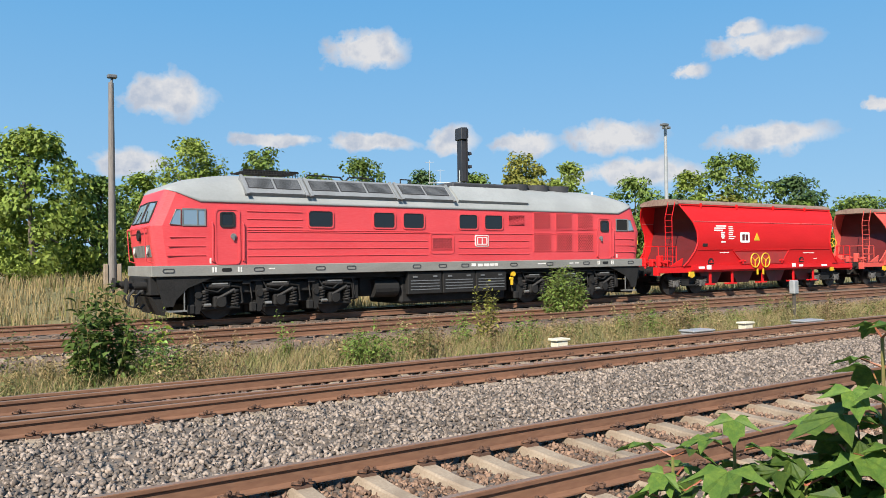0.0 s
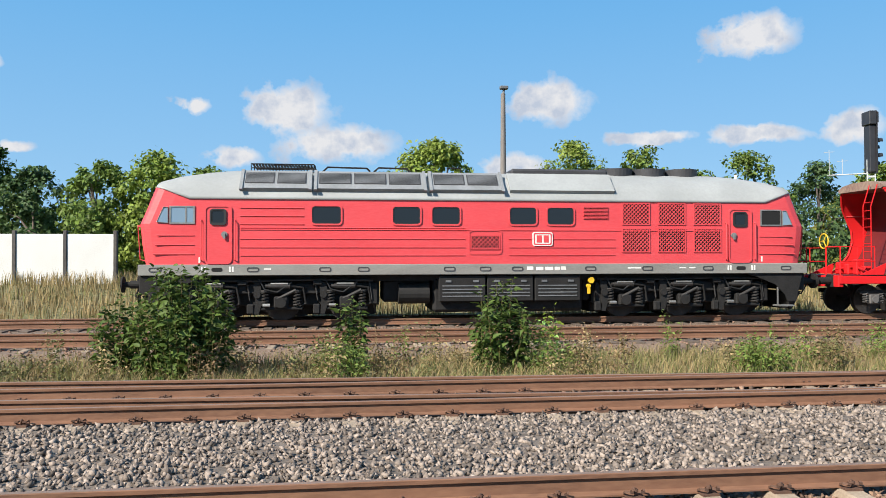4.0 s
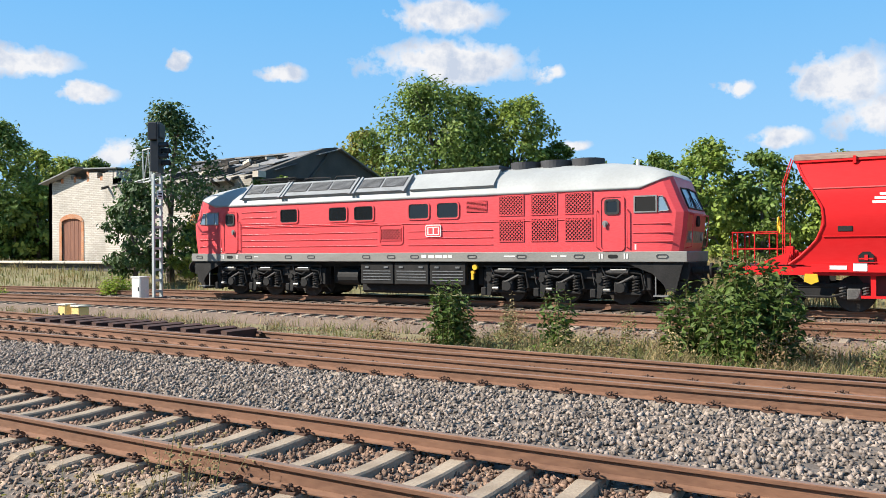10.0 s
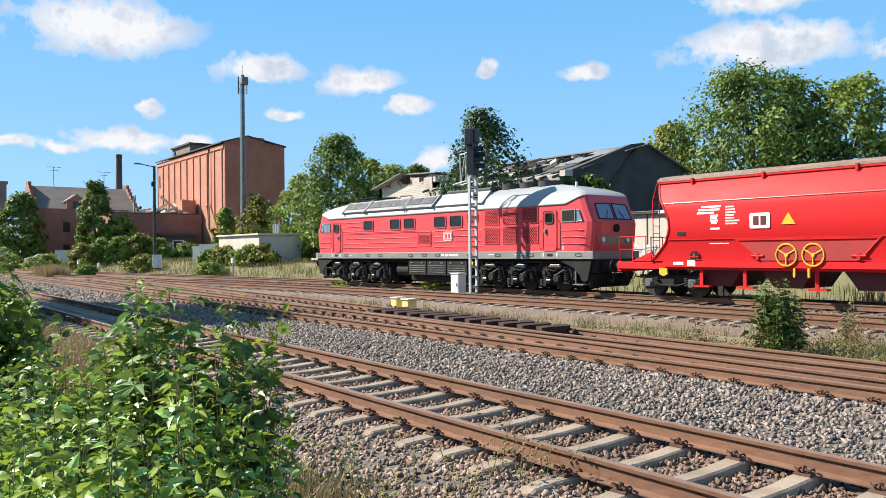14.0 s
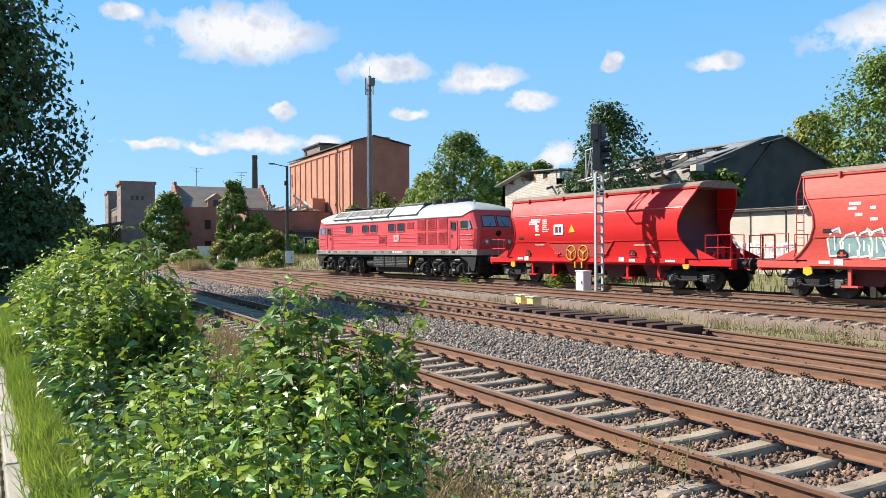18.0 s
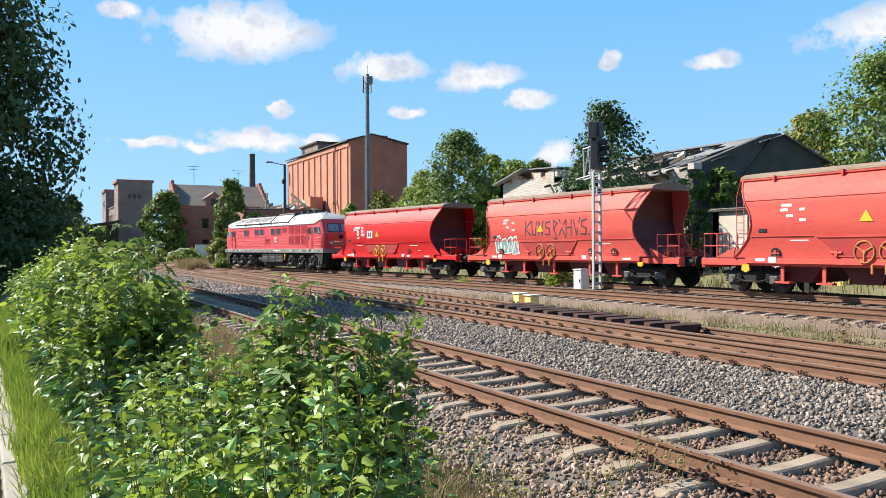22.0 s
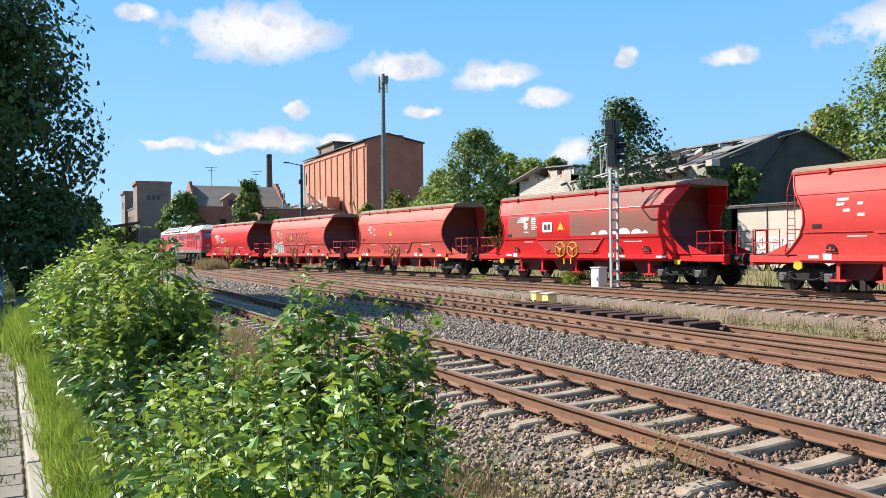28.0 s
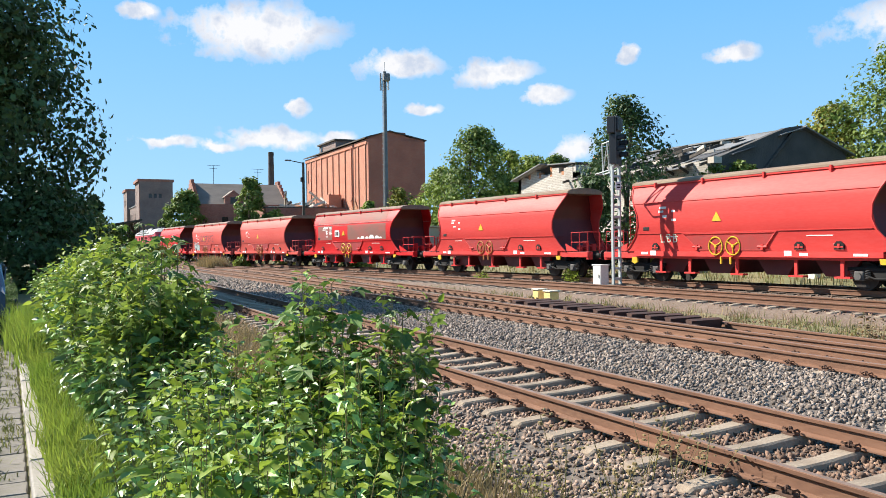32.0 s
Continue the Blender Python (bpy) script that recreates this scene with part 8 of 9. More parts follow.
rod(bm, (0, 0, 0), (0, 0, 1.0), 0.055, 8)
part("post", bm, m_beam, post)
bm = bmesh.new()
box(bm, -0.13, 0.13, -0.1, 0.1, 0.9, 1.35, 0.03)
part("head_box", bm, m_galv, post)

# ---- parked cars ----
def car(label, m, paint, length=4.1, width=1.72, height=1.46):
    t = thing("car", label, "car", m=m)
    L, W = length / 2, width / 2
    side = [(-L, 0.42), (-L + 0.04, 0.78), (-L + 0.25, 0.92), (-L + 0.95, 1.0), (-L + 1.65, height - 0.02), (L - 1.3, height), (L - 0.4, 1.02), (L - 0.05, 0.95), (L, 0.5), (L - 0.1, 0.3), (-L + 0.1, 0.28)]
    bm = bmesh.new()
    rings = []
    for y, k in ((-W, 0.86), (-W + 0.06, 0.95), (-W + 0.25, 1.0), (W - 0.25, 1.0), (W - 0.06, 0.95), (W, 0.86)):
        rings.append([(x * (0.99 if abs(y) > W - 0.1 else 1), y * (1 - 0.16 * max(0, z - 0.95) / 0.5), 0.28 + (z - 0.28) * (k if z < 1 else k * 0.5 + 0.5)) for x, z in side])
    loft(bm, rings)
    part("body", bm, paint, t, smooth=False)
    for s in (-1, 1):
        bm = bmesh.new()
        prism(bm, [(-L + 1.2, 0.98), (L - 0.75, 0.98), (L - 1.35, height - 0.12), (-L + 1.75, height - 0.12)], s * (W - 0.075), s * (W - 0.05))
        part("side_window", bm, m_glass, t)
        for x in (-L + 0.8, L - 0.8):
            bm = bmesh.new()
            rod(bm, (x, s * (W - 0.18), 0.3), (x, s * (W + 0.012), 0.3), 0.3, 20)
            w = part("wheel", bm, m_rubber, t)
            bm = bmesh.new()
            rod(bm, (x, s * (W + 0.012), 0.3), (x, s * (W + 0.025), 0.3), 0.19, 14)
            part("rim", bm, m_galv, w)
        bm = bmesh.new()
        box(bm, L - 0.12, L + 0.01, *sorted((s * (W - 0.42), s * (W - 0.1))), 0.72, 0.9, 0.03)
        part("headlight", bm, m_panel, t)
    bm = bmesh.new()
    loft(bm, [[(L - 0.58, y, 1.07), (L - 1.28, y, height - 0.04), (L - 1.26, y, height - 0.02), (L - 0.55, y, 1.09)] for y in (-W + 0.2, W - 0.2)])
    part("windscreen", bm, m_glass, t)
    bm = bmesh.new()
    box(bm, L - 0.06, L + 0.03, -W + 0.15, W - 0.15, 0.36, 0.56, 0.03)
    part("bumper", bm, m_rubber, t)
    return t


m_carblue = mat("dark_blue_car_paint", (0.012, 0.02, 0.05), (0.009, 0.014, 0.035), scale=2, fine=30, rough=0.15, bump=0)
m_carwhite = mat("white_car_paint", (0.75, 0.75, 0.74), (0.7, 0.7, 0.69), scale=2, fine=30, rough=0.2, bump=0)
car("dark blue car parked beside the paved path", pose(-18.7, -1.84, -0.02, 0, 0, -1), m_carblue)
car("small white car parked in front of the brick house", pose(-116.5, 19.4, 0.3, 0, 0, 80), m_carwhite)

# ---- plants ----
def leaf_mesh(tv, tf, P, A, N, S):
    """Copies of a leaf (x along its length, z its upper side) at P, pointing along A, upper side towards N, scaled by S."""
    A = A / np.linalg.norm(A, axis=1, keepdims=True)
    B = np.cross(N, A)
    B /= np.linalg.norm(B, axis=1, keepdims=True) + 1e-9
    N = np.cross(A, B)
    tv, tf = np.asarray(tv, float), np.asarray(tf)
    v = tv[None, :, 0:1] * A[:, None] + tv[None, :, 1:2] * B[:, None] + tv[None, :, 2:3] * N[:, None]
    v = v * np.asarray(S)[:, None, None] + P[:, None]
    f = (np.arange(len(P)) * len(tv))[:, None, None] + tf[None]
    return v.reshape(-1, 3), f.reshape(-1, 3)


DIAMOND = [(0, 0, 0), (0.5, 0.30, 0.06), (1, 0, -0.05), (0.45, -0.30, 0.06)], [(0, 2, 1), (0, 3, 2)]
OVATE = [(0, 0, 0), (0.26, 0.25, 0.10), (0.60, 0.19, 0.04), (1.08, 0, -0.26), (0.60, -0.19, 0.04), (0.26, -0.25, 0.10), (0.45, 0, -0.02)], [(0, 6, 1), (1, 6, 2), (2, 6, 3), (3, 6, 4), (4, 6, 5), (5, 6, 0)]


def maple_leaf():
    """Five pointed lobes with toothed edges round the end of the stalk."""
    pts = []
    for a, r in ((-150, 0.42), (-128, 0.62), (-118, 0.40), (-88, 0.50), (-72, 0.90), (-60, 0.66), (-44, 0.46), (-26, 0.72), (-13, 0.78), (0, 1.1), (13, 0.78), (26, 0.72), (44, 0.46), (60, 0.66), (72, 0.90), (88, 0.50), (118, 0.40), (128, 0.62), (150, 0.42)):
        x, y = r * math.cos(radians(a)), r * math.sin(radians(a))
        pts.append((x, y, -0.22 * r * r + (0.10 if abs(a) in (44, 118) else 0.04 if abs(a) in (13, 60, 88) else 0)))
    v = [(0, 0, 0)] + pts
    return v, [(0, k + 1, k + 2) for k in range(len(pts) - 1)]


MAPLE = maple_leaf()
leafy = dict(rough=0.6, spec=0.3, bump=0, island=True, fine_mix=0.2)
m_leaf = mat("tree_leaves", (0.120, 0.184, 0.035), (0.176, 0.232, 0.048), (0.080, 0.136, 0.029), scale=0.25, fine=3, vary=0.45, transmit=0.3, **leafy)
m_leaf_b = mat("tree_leaves_bright", (0.192, 0.264, 0.045), (0.256, 0.304, 0.064), (0.128, 0.192, 0.032), scale=0.25, fine=3, vary=0.45, transmit=0.35, **leafy)
m_leaf_y = mat("tree_leaves_yellowing", (0.247, 0.240, 0.046), (0.169, 0.195, 0.039), (0.338, 0.260, 0.052), scale=0.3, fine=3, vary=0.4, transmit=0.3, **leafy)
m_leaf_d = mat("tree_leaves_dark", (0.054, 0.101, 0.032), (0.074, 0.121, 0.038), (0.041, 0.074, 0.024), scale=0.25, fine=3, vary=0.4, transmit=0.22, **leafy)
m_bush = mat("bush_leaves", (0.185, 0.315, 0.082), (0.265, 0.40, 0.098), (0.07, 0.145, 0.045), scale=1.4, fine=9, vary=0.6, transmit=0.14, rough=0.42, spec=0.42, bump=0, island=True, fine_mix=0.2)
m_bush_d = mat("bush_leaves_dark", (0.125, 0.21, 0.07), (0.18, 0.27, 0.082), (0.06, 0.115, 0.042), scale=1.4, fine=9, vary=0.6, transmit=0.13, rough=0.42, spec=0.42, bump=0, island=True, fine_mix=0.2)
m_maple = mat("maple_leaves", (0.075, 0.145, 0.03), (0.14, 0.21, 0.036), (0.04, 0.085, 0.02), scale=4, fine=20, vary=0.45, transmit=0.28, rough=0.55, spec=0.25, bump=0.1, fine_mix=0.35)
m_maple_i = mat("maple_leaves_joined", (0.16, 0.235, 0.05), (0.23, 0.30, 0.06), (0.09, 0.15, 0.035), scale=4, fine=20, vary=0.4, transmit=0.3, rough=0.58, spec=0.25, bump=0.0, island=True)
m_bark = mat("tree_bark", (0.13, 0.10, 0.08), (0.085, 0.068, 0.055), (0.2, 0.17, 0.14), scale=4, fine=20, rough=0.95, bump=0.5, stretch=(2, 2, 0.4))
m_stem = mat("green_stem", (0.17, 0.17, 0.045), (0.14, 0.10, 0.04), scale=6, fine=30, rough=0.6, bump=0.02)
m_redstalk = mat("reddish_leaf_stalk", (0.32, 0.09, 0.05), (0.25, 0.12, 0.04), scale=6, fine=30, rough=0.5, bump=0.0)


def tree(x, y, z, h, w, material, label, seed, leaf=0.24, low=0.12, clumps=44, per=170, name="tree", trunk_r=0.0, lop=0.0, point=0.75):
    """Tapered trunk, limbs into the crown, and a crown of leaf clumps with gaps between them."""
    r = np.random.default_rng(seed)
    t = thing(name, label, "tree" if name == "tree" else "bush", m=pose(x, y, z))
    tr = trunk_r or 0.022 * h + 0.03
    bm = bmesh.new()
    top = Vector((r.normal(0, 0.04) * h, r.normal(0, 0.04) * h, h * 0.72))
    q = [Vector((0, 0, -0.3)), top * 0.3 + Vector((r.normal(0, 0.1), r.normal(0, 0.1), 0)), top * 0.65, top]
    for k in range(3):
        rod(bm, q[k], q[k + 1], tr * (1 - 0.28 * k), 8, tr * (1 - 0.28 * (k + 1)))
    part("trunk", bm, m_bark, t)
    clumps = int(clumps * 2.7)
    per = int(per * 0.34)
    leaf *= 1.12
    u = np.clip(r.beta(1.45, 1.2, clumps), 0.02, 1) if low > 0.05 else r.uniform(0.02, 1, clumps)
    u[0] = 0.97
    zc = (low + (0.97 - low) * u) * h
    prof = np.clip(np.sin(np.pi * (0.22 + 0.73 * u)), 0.05, 1) ** point
    ang, rad = r.uniform(0, math.tau, clumps), np.sqrt(r.uniform(0.12, 1, clumps)) * prof * w * 0.46
    rad *= 1 + 0.16 * np.sin(3 * ang + 5 * u + seed) + 0.10 * np.sin(7 * ang - 9 * u + 2 * seed)
    rad[0] = 0
    c = np.stack([rad * np.cos(ang) + lop * u * w, rad * np.sin(ang), zc], 1)
    cr = np.minimum(w * r.uniform(0.055, 0.12, clumps), h * 0.16)
    c[:, 2] = np.minimum(c[:, 2], h - cr * 0.75)
    for k in range(1, 8):
        bm = bmesh.new()
        s = q[1].lerp(q[3], min(0.95, max(0.02, u[k] - 0.25)))
        e = Vector(c[k])
        mid_ = s.lerp(e, 0.5) + Vector((0, 0, 0.06 * h))
        rod(bm, s, mid_, tr * 0.42, 6, tr * 0.25)
        rod(bm, mid_, e, tr * 0.25, 6, tr * 0.08)
        part("limb", bm, m_bark, t)
    n = clumps * per
    d = r.normal(size=(n, 3))
    d /= np.linalg.norm(d, axis=1, keepdims=True)
    k = np.repeat(np.arange(clumps), per)
    rr = cr[k] * (r.uniform(0.25, 1.0, n) ** 0.5) * (1 + 0.28 * r.normal(size=n).clip(-1, 1.8) * (r.random(n) < 0.3))
    P = c[k] + d * rr[:, None] * np.array([1.15, 1.15, 0.85])
    P[:, 2] = np.maximum(P[:, 2], 0.05)
    out = c[k] - np.array([lop * w * 0.5, 0, h * 0.45])
    out /= np.linalg.norm(out, axis=1, keepdims=True) + 1e-6
    N = d * 0.45 + out * 0.6 + r.normal(0, 0.5, (n, 3)) + np.array([0, 0, 0.3])
    A = np.cross(N, r.normal(size=(n, 3))) + np.array([0, 0, -0.35])
    v, f = leaf_mesh(*DIAMOND, P, A, N, leaf * r.uniform(0.6, 1.35, n))
    raw("crown", v, f, material, t)
    return t


def at(az, dist):
    a = radians(az)
    return -math.sin(a) * dist, math.cos(a) * dist


def tree_at(az, el, dist, w, material, label, seed, base=0.75, **more):
    x, y = at(az, dist)
    return tree(x, y, base, 1.65 + dist * math.tan(radians(el)) - base, w, material, label, seed, **more)


def thicket(az, el, dist, w, material, seed, base=0.7):
    x, y = at(az, dist)
    return tree(x, y, base, 1.65 + dist * math.tan(radians(el)) - base, w, material, "dense green undergrowth between the trees", seed, leaf=0.006 * dist, low=0.0, clumps=24, per=110, name="thicket")


L1, L2, L3 = "leafy green tree in the row behind the train", "bright green deciduous tree behind the tracks", "tree with yellowing leaves behind the tracks"
HEDGE = "dense green bushes along the back of the railway"
# row behind the train, seen from right to left
tree_at(-6.4, 8.9, 45, 6.6, m_leaf_b, "broad green tree with foliage down to the ground", 101, low=0.02, clumps=60, per=190)
tree_at(-10.3, 6.0, 47, 4.4, m_leaf, L1, 102, low=0.02, clumps=34, per=150)
tree_at(-2.6, 6.6, 47, 4.5, m_leaf, L1, 103, low=0.02, clumps=34, per=150)
tree_at(-16.2, 8.8, 55, 6.4, m_leaf_b, L2, 104, low=0.04, clumps=50)
tree_at(-21.0, 8.2, 56, 5.4, m_leaf, L1, 105, low=0.04)
tree_at(-13.0, 6.2, 54, 4.8, m_leaf_b, L1, 106, low=0.02, clumps=34)
tree_at(-24.8, 6.4, 60, 5.2, m_leaf, L1, 107, low=0.02, clumps=34)
tree_at(-28.3, 7.6, 60, 5.8, m_leaf, L1, 108, low=0.04)
tree_at(-32.4, 6.6, 62, 5.4, m_leaf_d, L1, 109, low=0.02, clumps=36)
tree_at(-36.2, 6.5, 64, 6.0, m_leaf, L1, 110, low=0.02, clumps=36, leaf=0.28)
tree_at(-39.8, 7.8, 70, 6.6, m_leaf_y, L3, 111, low=0.04, leaf=0.3)
tree_at(-42.8, 6.9, 70, 5.5, m_leaf_b, L2, 112, low=0.02, leaf=0.3, clumps=36)
tree_at(-47.5, 5.7, 74, 8.0, m_leaf, L1, 113, low=0.02, leaf=0.32, per=130)
tree_at(-54.0, 7.0, 80, 9.0, m_leaf, "large green tree rising over the wagons", 114, low=0.04, leaf=0.34)
tree_at(-51.2, 6.1, 78, 5.5, m_leaf_b, L2, 115, low=0.02, leaf=0.32, clumps=34)
tree_at(-58.0, 5.3, 82, 8.0, m_leaf_d, L1, 116, low=0.02, leaf=0.34, clumps=36)
tree_at(-62.0, 3.8, 88, 10.0, m_leaf, L1, 117, low=0.02, leaf=0.36, clumps=40, per=120)
tree_at(-67.0, 4.2, 92, 12.0, m_leaf_b, L2, 118, low=0.02, leaf=0.38, clumps=40, per=120)
tree_at(1.0, 5.3, 44, 4.6, m_leaf, L1, 119, low=0.02, clumps=34)
tree_at(5.2, 6.3, 46, 5.0, m_leaf_b, L2, 120, low=0.02, clumps=38)
tree_at(9.6, 6.7, 46, 4.8, m_leaf, L1, 121, low=0.02, clumps=38)
tree_at(13.2, 7.8, 46, 5.2, m_leaf_b, L2, 122, low=0.02, clumps=50)
tree_at(16.8, 7.1, 47, 4.8, m_leaf, L1, 123, low=0.02, clumps=42)
tree_at(20.6, 6.3, 50, 5.0, m_leaf_d, L1, 124, low=0.02, clumps=38)
for k, az in enumerate(range(-66, 24, 4)):
    thicket(az, (4.4, 3.8, 4.9, 4.2)[k % 4] - (1.2 if az < -55 else 0), 56 + (abs(az) > 30) * 20, 6.4 if abs(az) < 30 else 8.0, (m_leaf_b, m_leaf, m_leaf, m_leaf_y, m_leaf_d)[k % 5], 400 + k)
for k, az in enumerate((55.6, 57.2, 58.8, 60.4, 62.0)):
    thicket(az, (3.6, 4.2, 4.4, 3.8, 2.8)[k], 72, 5.0, (m_leaf_b, m_leaf)[k % 2], 430 + k)
for k, az in enumerate((24.5, 28.5, 32.5, 36.0)):
    thicket(az, 4.6, 60, 6.0, (m_leaf, m_leaf_d)[k % 2], 440 + k)
# tall group beside the ruin
tree_at(37.3, 8.9, 62, 6.6, m_leaf_y, "tall tree with grey-green foliage behind the ruin", 131, clumps=54, leaf=0.28, low=0.03)
tree_at(32.3, 12.2, 58, 11.0, m_leaf, "tall broad tree beside the ruined shed", 132, point=0.5, clumps=120, leaf=0.27, low=0.03)
tree_at(29.3, 11.3, 60, 7.5, m_leaf, "tall broad tree beside the ruined shed", 152, point=0.5, clumps=70, leaf=0.27, low=0.03)
tree_at(26.0, 11.2, 58, 6.4, m_leaf_b, "tall tree with yellow-green tint behind the train", 133, point=0.6, clumps=70, leaf=0.27, low=0.03)
tree_at(23.4, 8.0, 58, 4.2, m_leaf, L1, 134, clumps=34, leaf=0.27, low=0.02)
tree_at(50.9, 10.4, 45.5, 7.0, m_leaf_d, "tall dark green tree growing beside the ruins", 135, base=0.4, clumps=52, per=160, leaf=0.22, point=1.3, low=0.02)
tree_at(53.2, 4.8, 44, 3.2, m_leaf_d, "dark bush at the loading platform", 136, base=0.4, clumps=30, leaf=0.2, low=0.0, name="bush")
tree_at(44.95, 5.3, 45.4, 1.9, m_leaf, "ivy climbing the corner of the ruined wall", 137, base=0.4, clumps=30, leaf=0.16, low=0.0, point=0.4, name="ivy_bush")
tree_at(48.4, 2.6, 43.5, 3.4, m_leaf_b, "green bush below the ruined wall", 138, base=0.5, clumps=30, leaf=0.2, low=0.0, name="bush")
tree(-32.2, 34.4, 3.7, 2.4, 2.2, m_leaf, "self-sown sapling on the ruined wall", 139, leaf=0.2, low=0.1, clumps=18, per=120)
tree_at(35.4, 1.5, 37.0, 2.6, m_leaf_b, "green bush before the garage", 140, base=0.4, clumps=26, leaf=0.18, low=0.0, name="bush")
tree_at(33.0, 1.7, 38, 2.0, m_leaf, "round dark bush beside the garage", 141, base=0.4, clumps=26, leaf=0.16, low=0.0, name="bush")
# trees about the telecom mast
tree_at(61.2, 8.5, 74, 8.6, m_leaf, "tall green tree near the telecom mast", 142, clumps=84, leaf=0.28, low=0.03, point=1.0)
tree_at(58.9, 6.9, 78, 6.0, m_leaf_b, L2, 156, clumps=44, leaf=0.28, low=0.03)
tree_at(63.6, 5.6, 80, 6.4, m_leaf_b, L2, 157, clumps=40, leaf=0.28, low=0.02)
tree_at(64.2, 4.4, 90, 6.0, m_leaf_b, L1, 143, clumps=40, leaf=0.3, low=0.03)
tree_at(57.4, 6.4, 76, 7.4, m_leaf_b, L2, 144, clumps=58, leaf=0.3, low=0.03)
tree_at(55.6, 6.4, 84, 6.5, m_leaf, L1, 145, clumps=36, leaf=0.34, low=0.03)
tree_at(66.9, 4.2, 88, 4.6, m_leaf_y, L3, 146, clumps=32, leaf=0.34, low=0.02)
tree_at(69.0, 3.2, 92, 3.4, m_leaf_b, L2, 147, clumps=26, leaf=0.34, low=0.02)
# trees before the brick house and the mill
tree_at(77.3, 4.9, 116, 5.2, m_leaf, "tree growing against the brick house", 148, clumps=50, leaf=0.42, low=0.02)
tree_at(75.6, 2.6, 114, 5.0, m_leaf_b, L2, 149, clumps=26, leaf=0.4, low=0.02)
tree_at(81.7, 4.0, 128, 7.0, m_leaf, "round green tree between mill and brick house", 150, clumps=50, leaf=0.45, low=0.02)
tree_at(87.4, 3.6, 210, 6.0, m_leaf_d, "tall narrow poplar in the distance", 151, clumps=46, leaf=0.7, low=0.02)
tree_at(86.3, 1.6, 190, 9.0, m_leaf, L1, 152, clumps=30, leaf=0.6, low=0.02)
tree_at(88.9, 2.0, 180, 12.0, m_leaf_d, L1, 153, clumps=30, leaf=0.6, low=0.02)
# big shade tree and its hedge beside the path, leaf colour darkened for backlight
tree(-39, -4.2, -0.05, 17.0, 11.5, m_leaf_d, "large dark shade tree standing beside the path", 154, leaf=0.27, low=0.1, clumps=130, per=330, trunk_r=0.4)
tree(-50, -10, -0.05, 15.0, 11.0, m_leaf_d, "large dark shade tree beyond the path", 155, leaf=0.34, low=0.1, clumps=70, per=160, trunk_r=0.35)
for k, (x, y, h, w) in enumerate(((-36, -0.8, 4.2, 5.0), (-41, 0.2, 4.6, 5.5), (-30, -3.4, 3.2, 4.5), (-33, -6.5, 4.5, 6.0), (-47, 0.6, 4.0, 5.0))):
    tree(x, y, -0.05, h, w, m_leaf_d, "dark shaded hedge under the large tree", 160 + k, leaf=0.2, low=0.0, clumps=44, per=130, name="hedge_bush")
for k, (x, y, h, w) in enumerate(((-58, 4.2, 2.2, 4), (-68, 5.6, 2.0, 4), (-80, 7.6, 2.4, 5), (-96, 10.2, 2.6, 6), (-112, 14.5, 2.4, 5), (-125, 12.0, 3.0, 7), (-97, 20.4, 3.0, 3.6), (-96.6, 22.4, 3.3, 3.6), (-96, 24.4, 3.2, 3.8), (-95.6, 26.4, 3.3, 3.6), (-95, 28.4, 2.8, 3.6), (-94.5, 31.5, 2.2, 4), (-79, 22.2, 1.6, 4), (-62.5, 22.6, 1.3, 3.0), (-72.9, 26.4, 1.5, 2.4), (-71.4, 27.3, 1.8, 2.6), (-69.6, 27.6, 1.2, 2.2), (-66.3, 27.6, 2.0, 2.8), (-64.6, 28.2, 1.9, 2.6), (-76, 16.2, 1.1, 2.2), (-104, 17.8, 2.0, 5))):
    tree(x, y, float(ground_z(np.float64(x), np.float64(y))) - 0.05, h, w, m_leaf_b if k % 3 else m_leaf_y, HEDGE, 170 + k, leaf=0.22 if x > -70 else 0.3, low=0.0, clumps=26, per=110, name="bush")


m_weed = mat("brown_dry_weed", (0.23, 0.15, 0.08), (0.17, 0.115, 0.06), (0.3, 0.23, 0.13), scale=1.4, fine=9, vary=0.4, transmit=0.2, rough=0.7, spec=0.2, bump=0, island=True, fine_mix=0.2)
m_olive = mat("olive_weed", (0.15, 0.155, 0.06), (0.11, 0.12, 0.045), (0.22, 0.19, 0.09), scale=1.4, fine=9, vary=0.4, transmit=0.2, rough=0.7, spec=0.2, bump=0, island=True, fine_mix=0.3)
m_shrub = mat("shrub_leaves", (0.065, 0.105, 0.022), (0.09, 0.13, 0.028), (0.045, 0.08, 0.018), scale=1.4, fine=9, vary=0.45, transmit=0.25, rough=0.58, spec=0.2, bump=0, island=True, fine_mix=0.2)


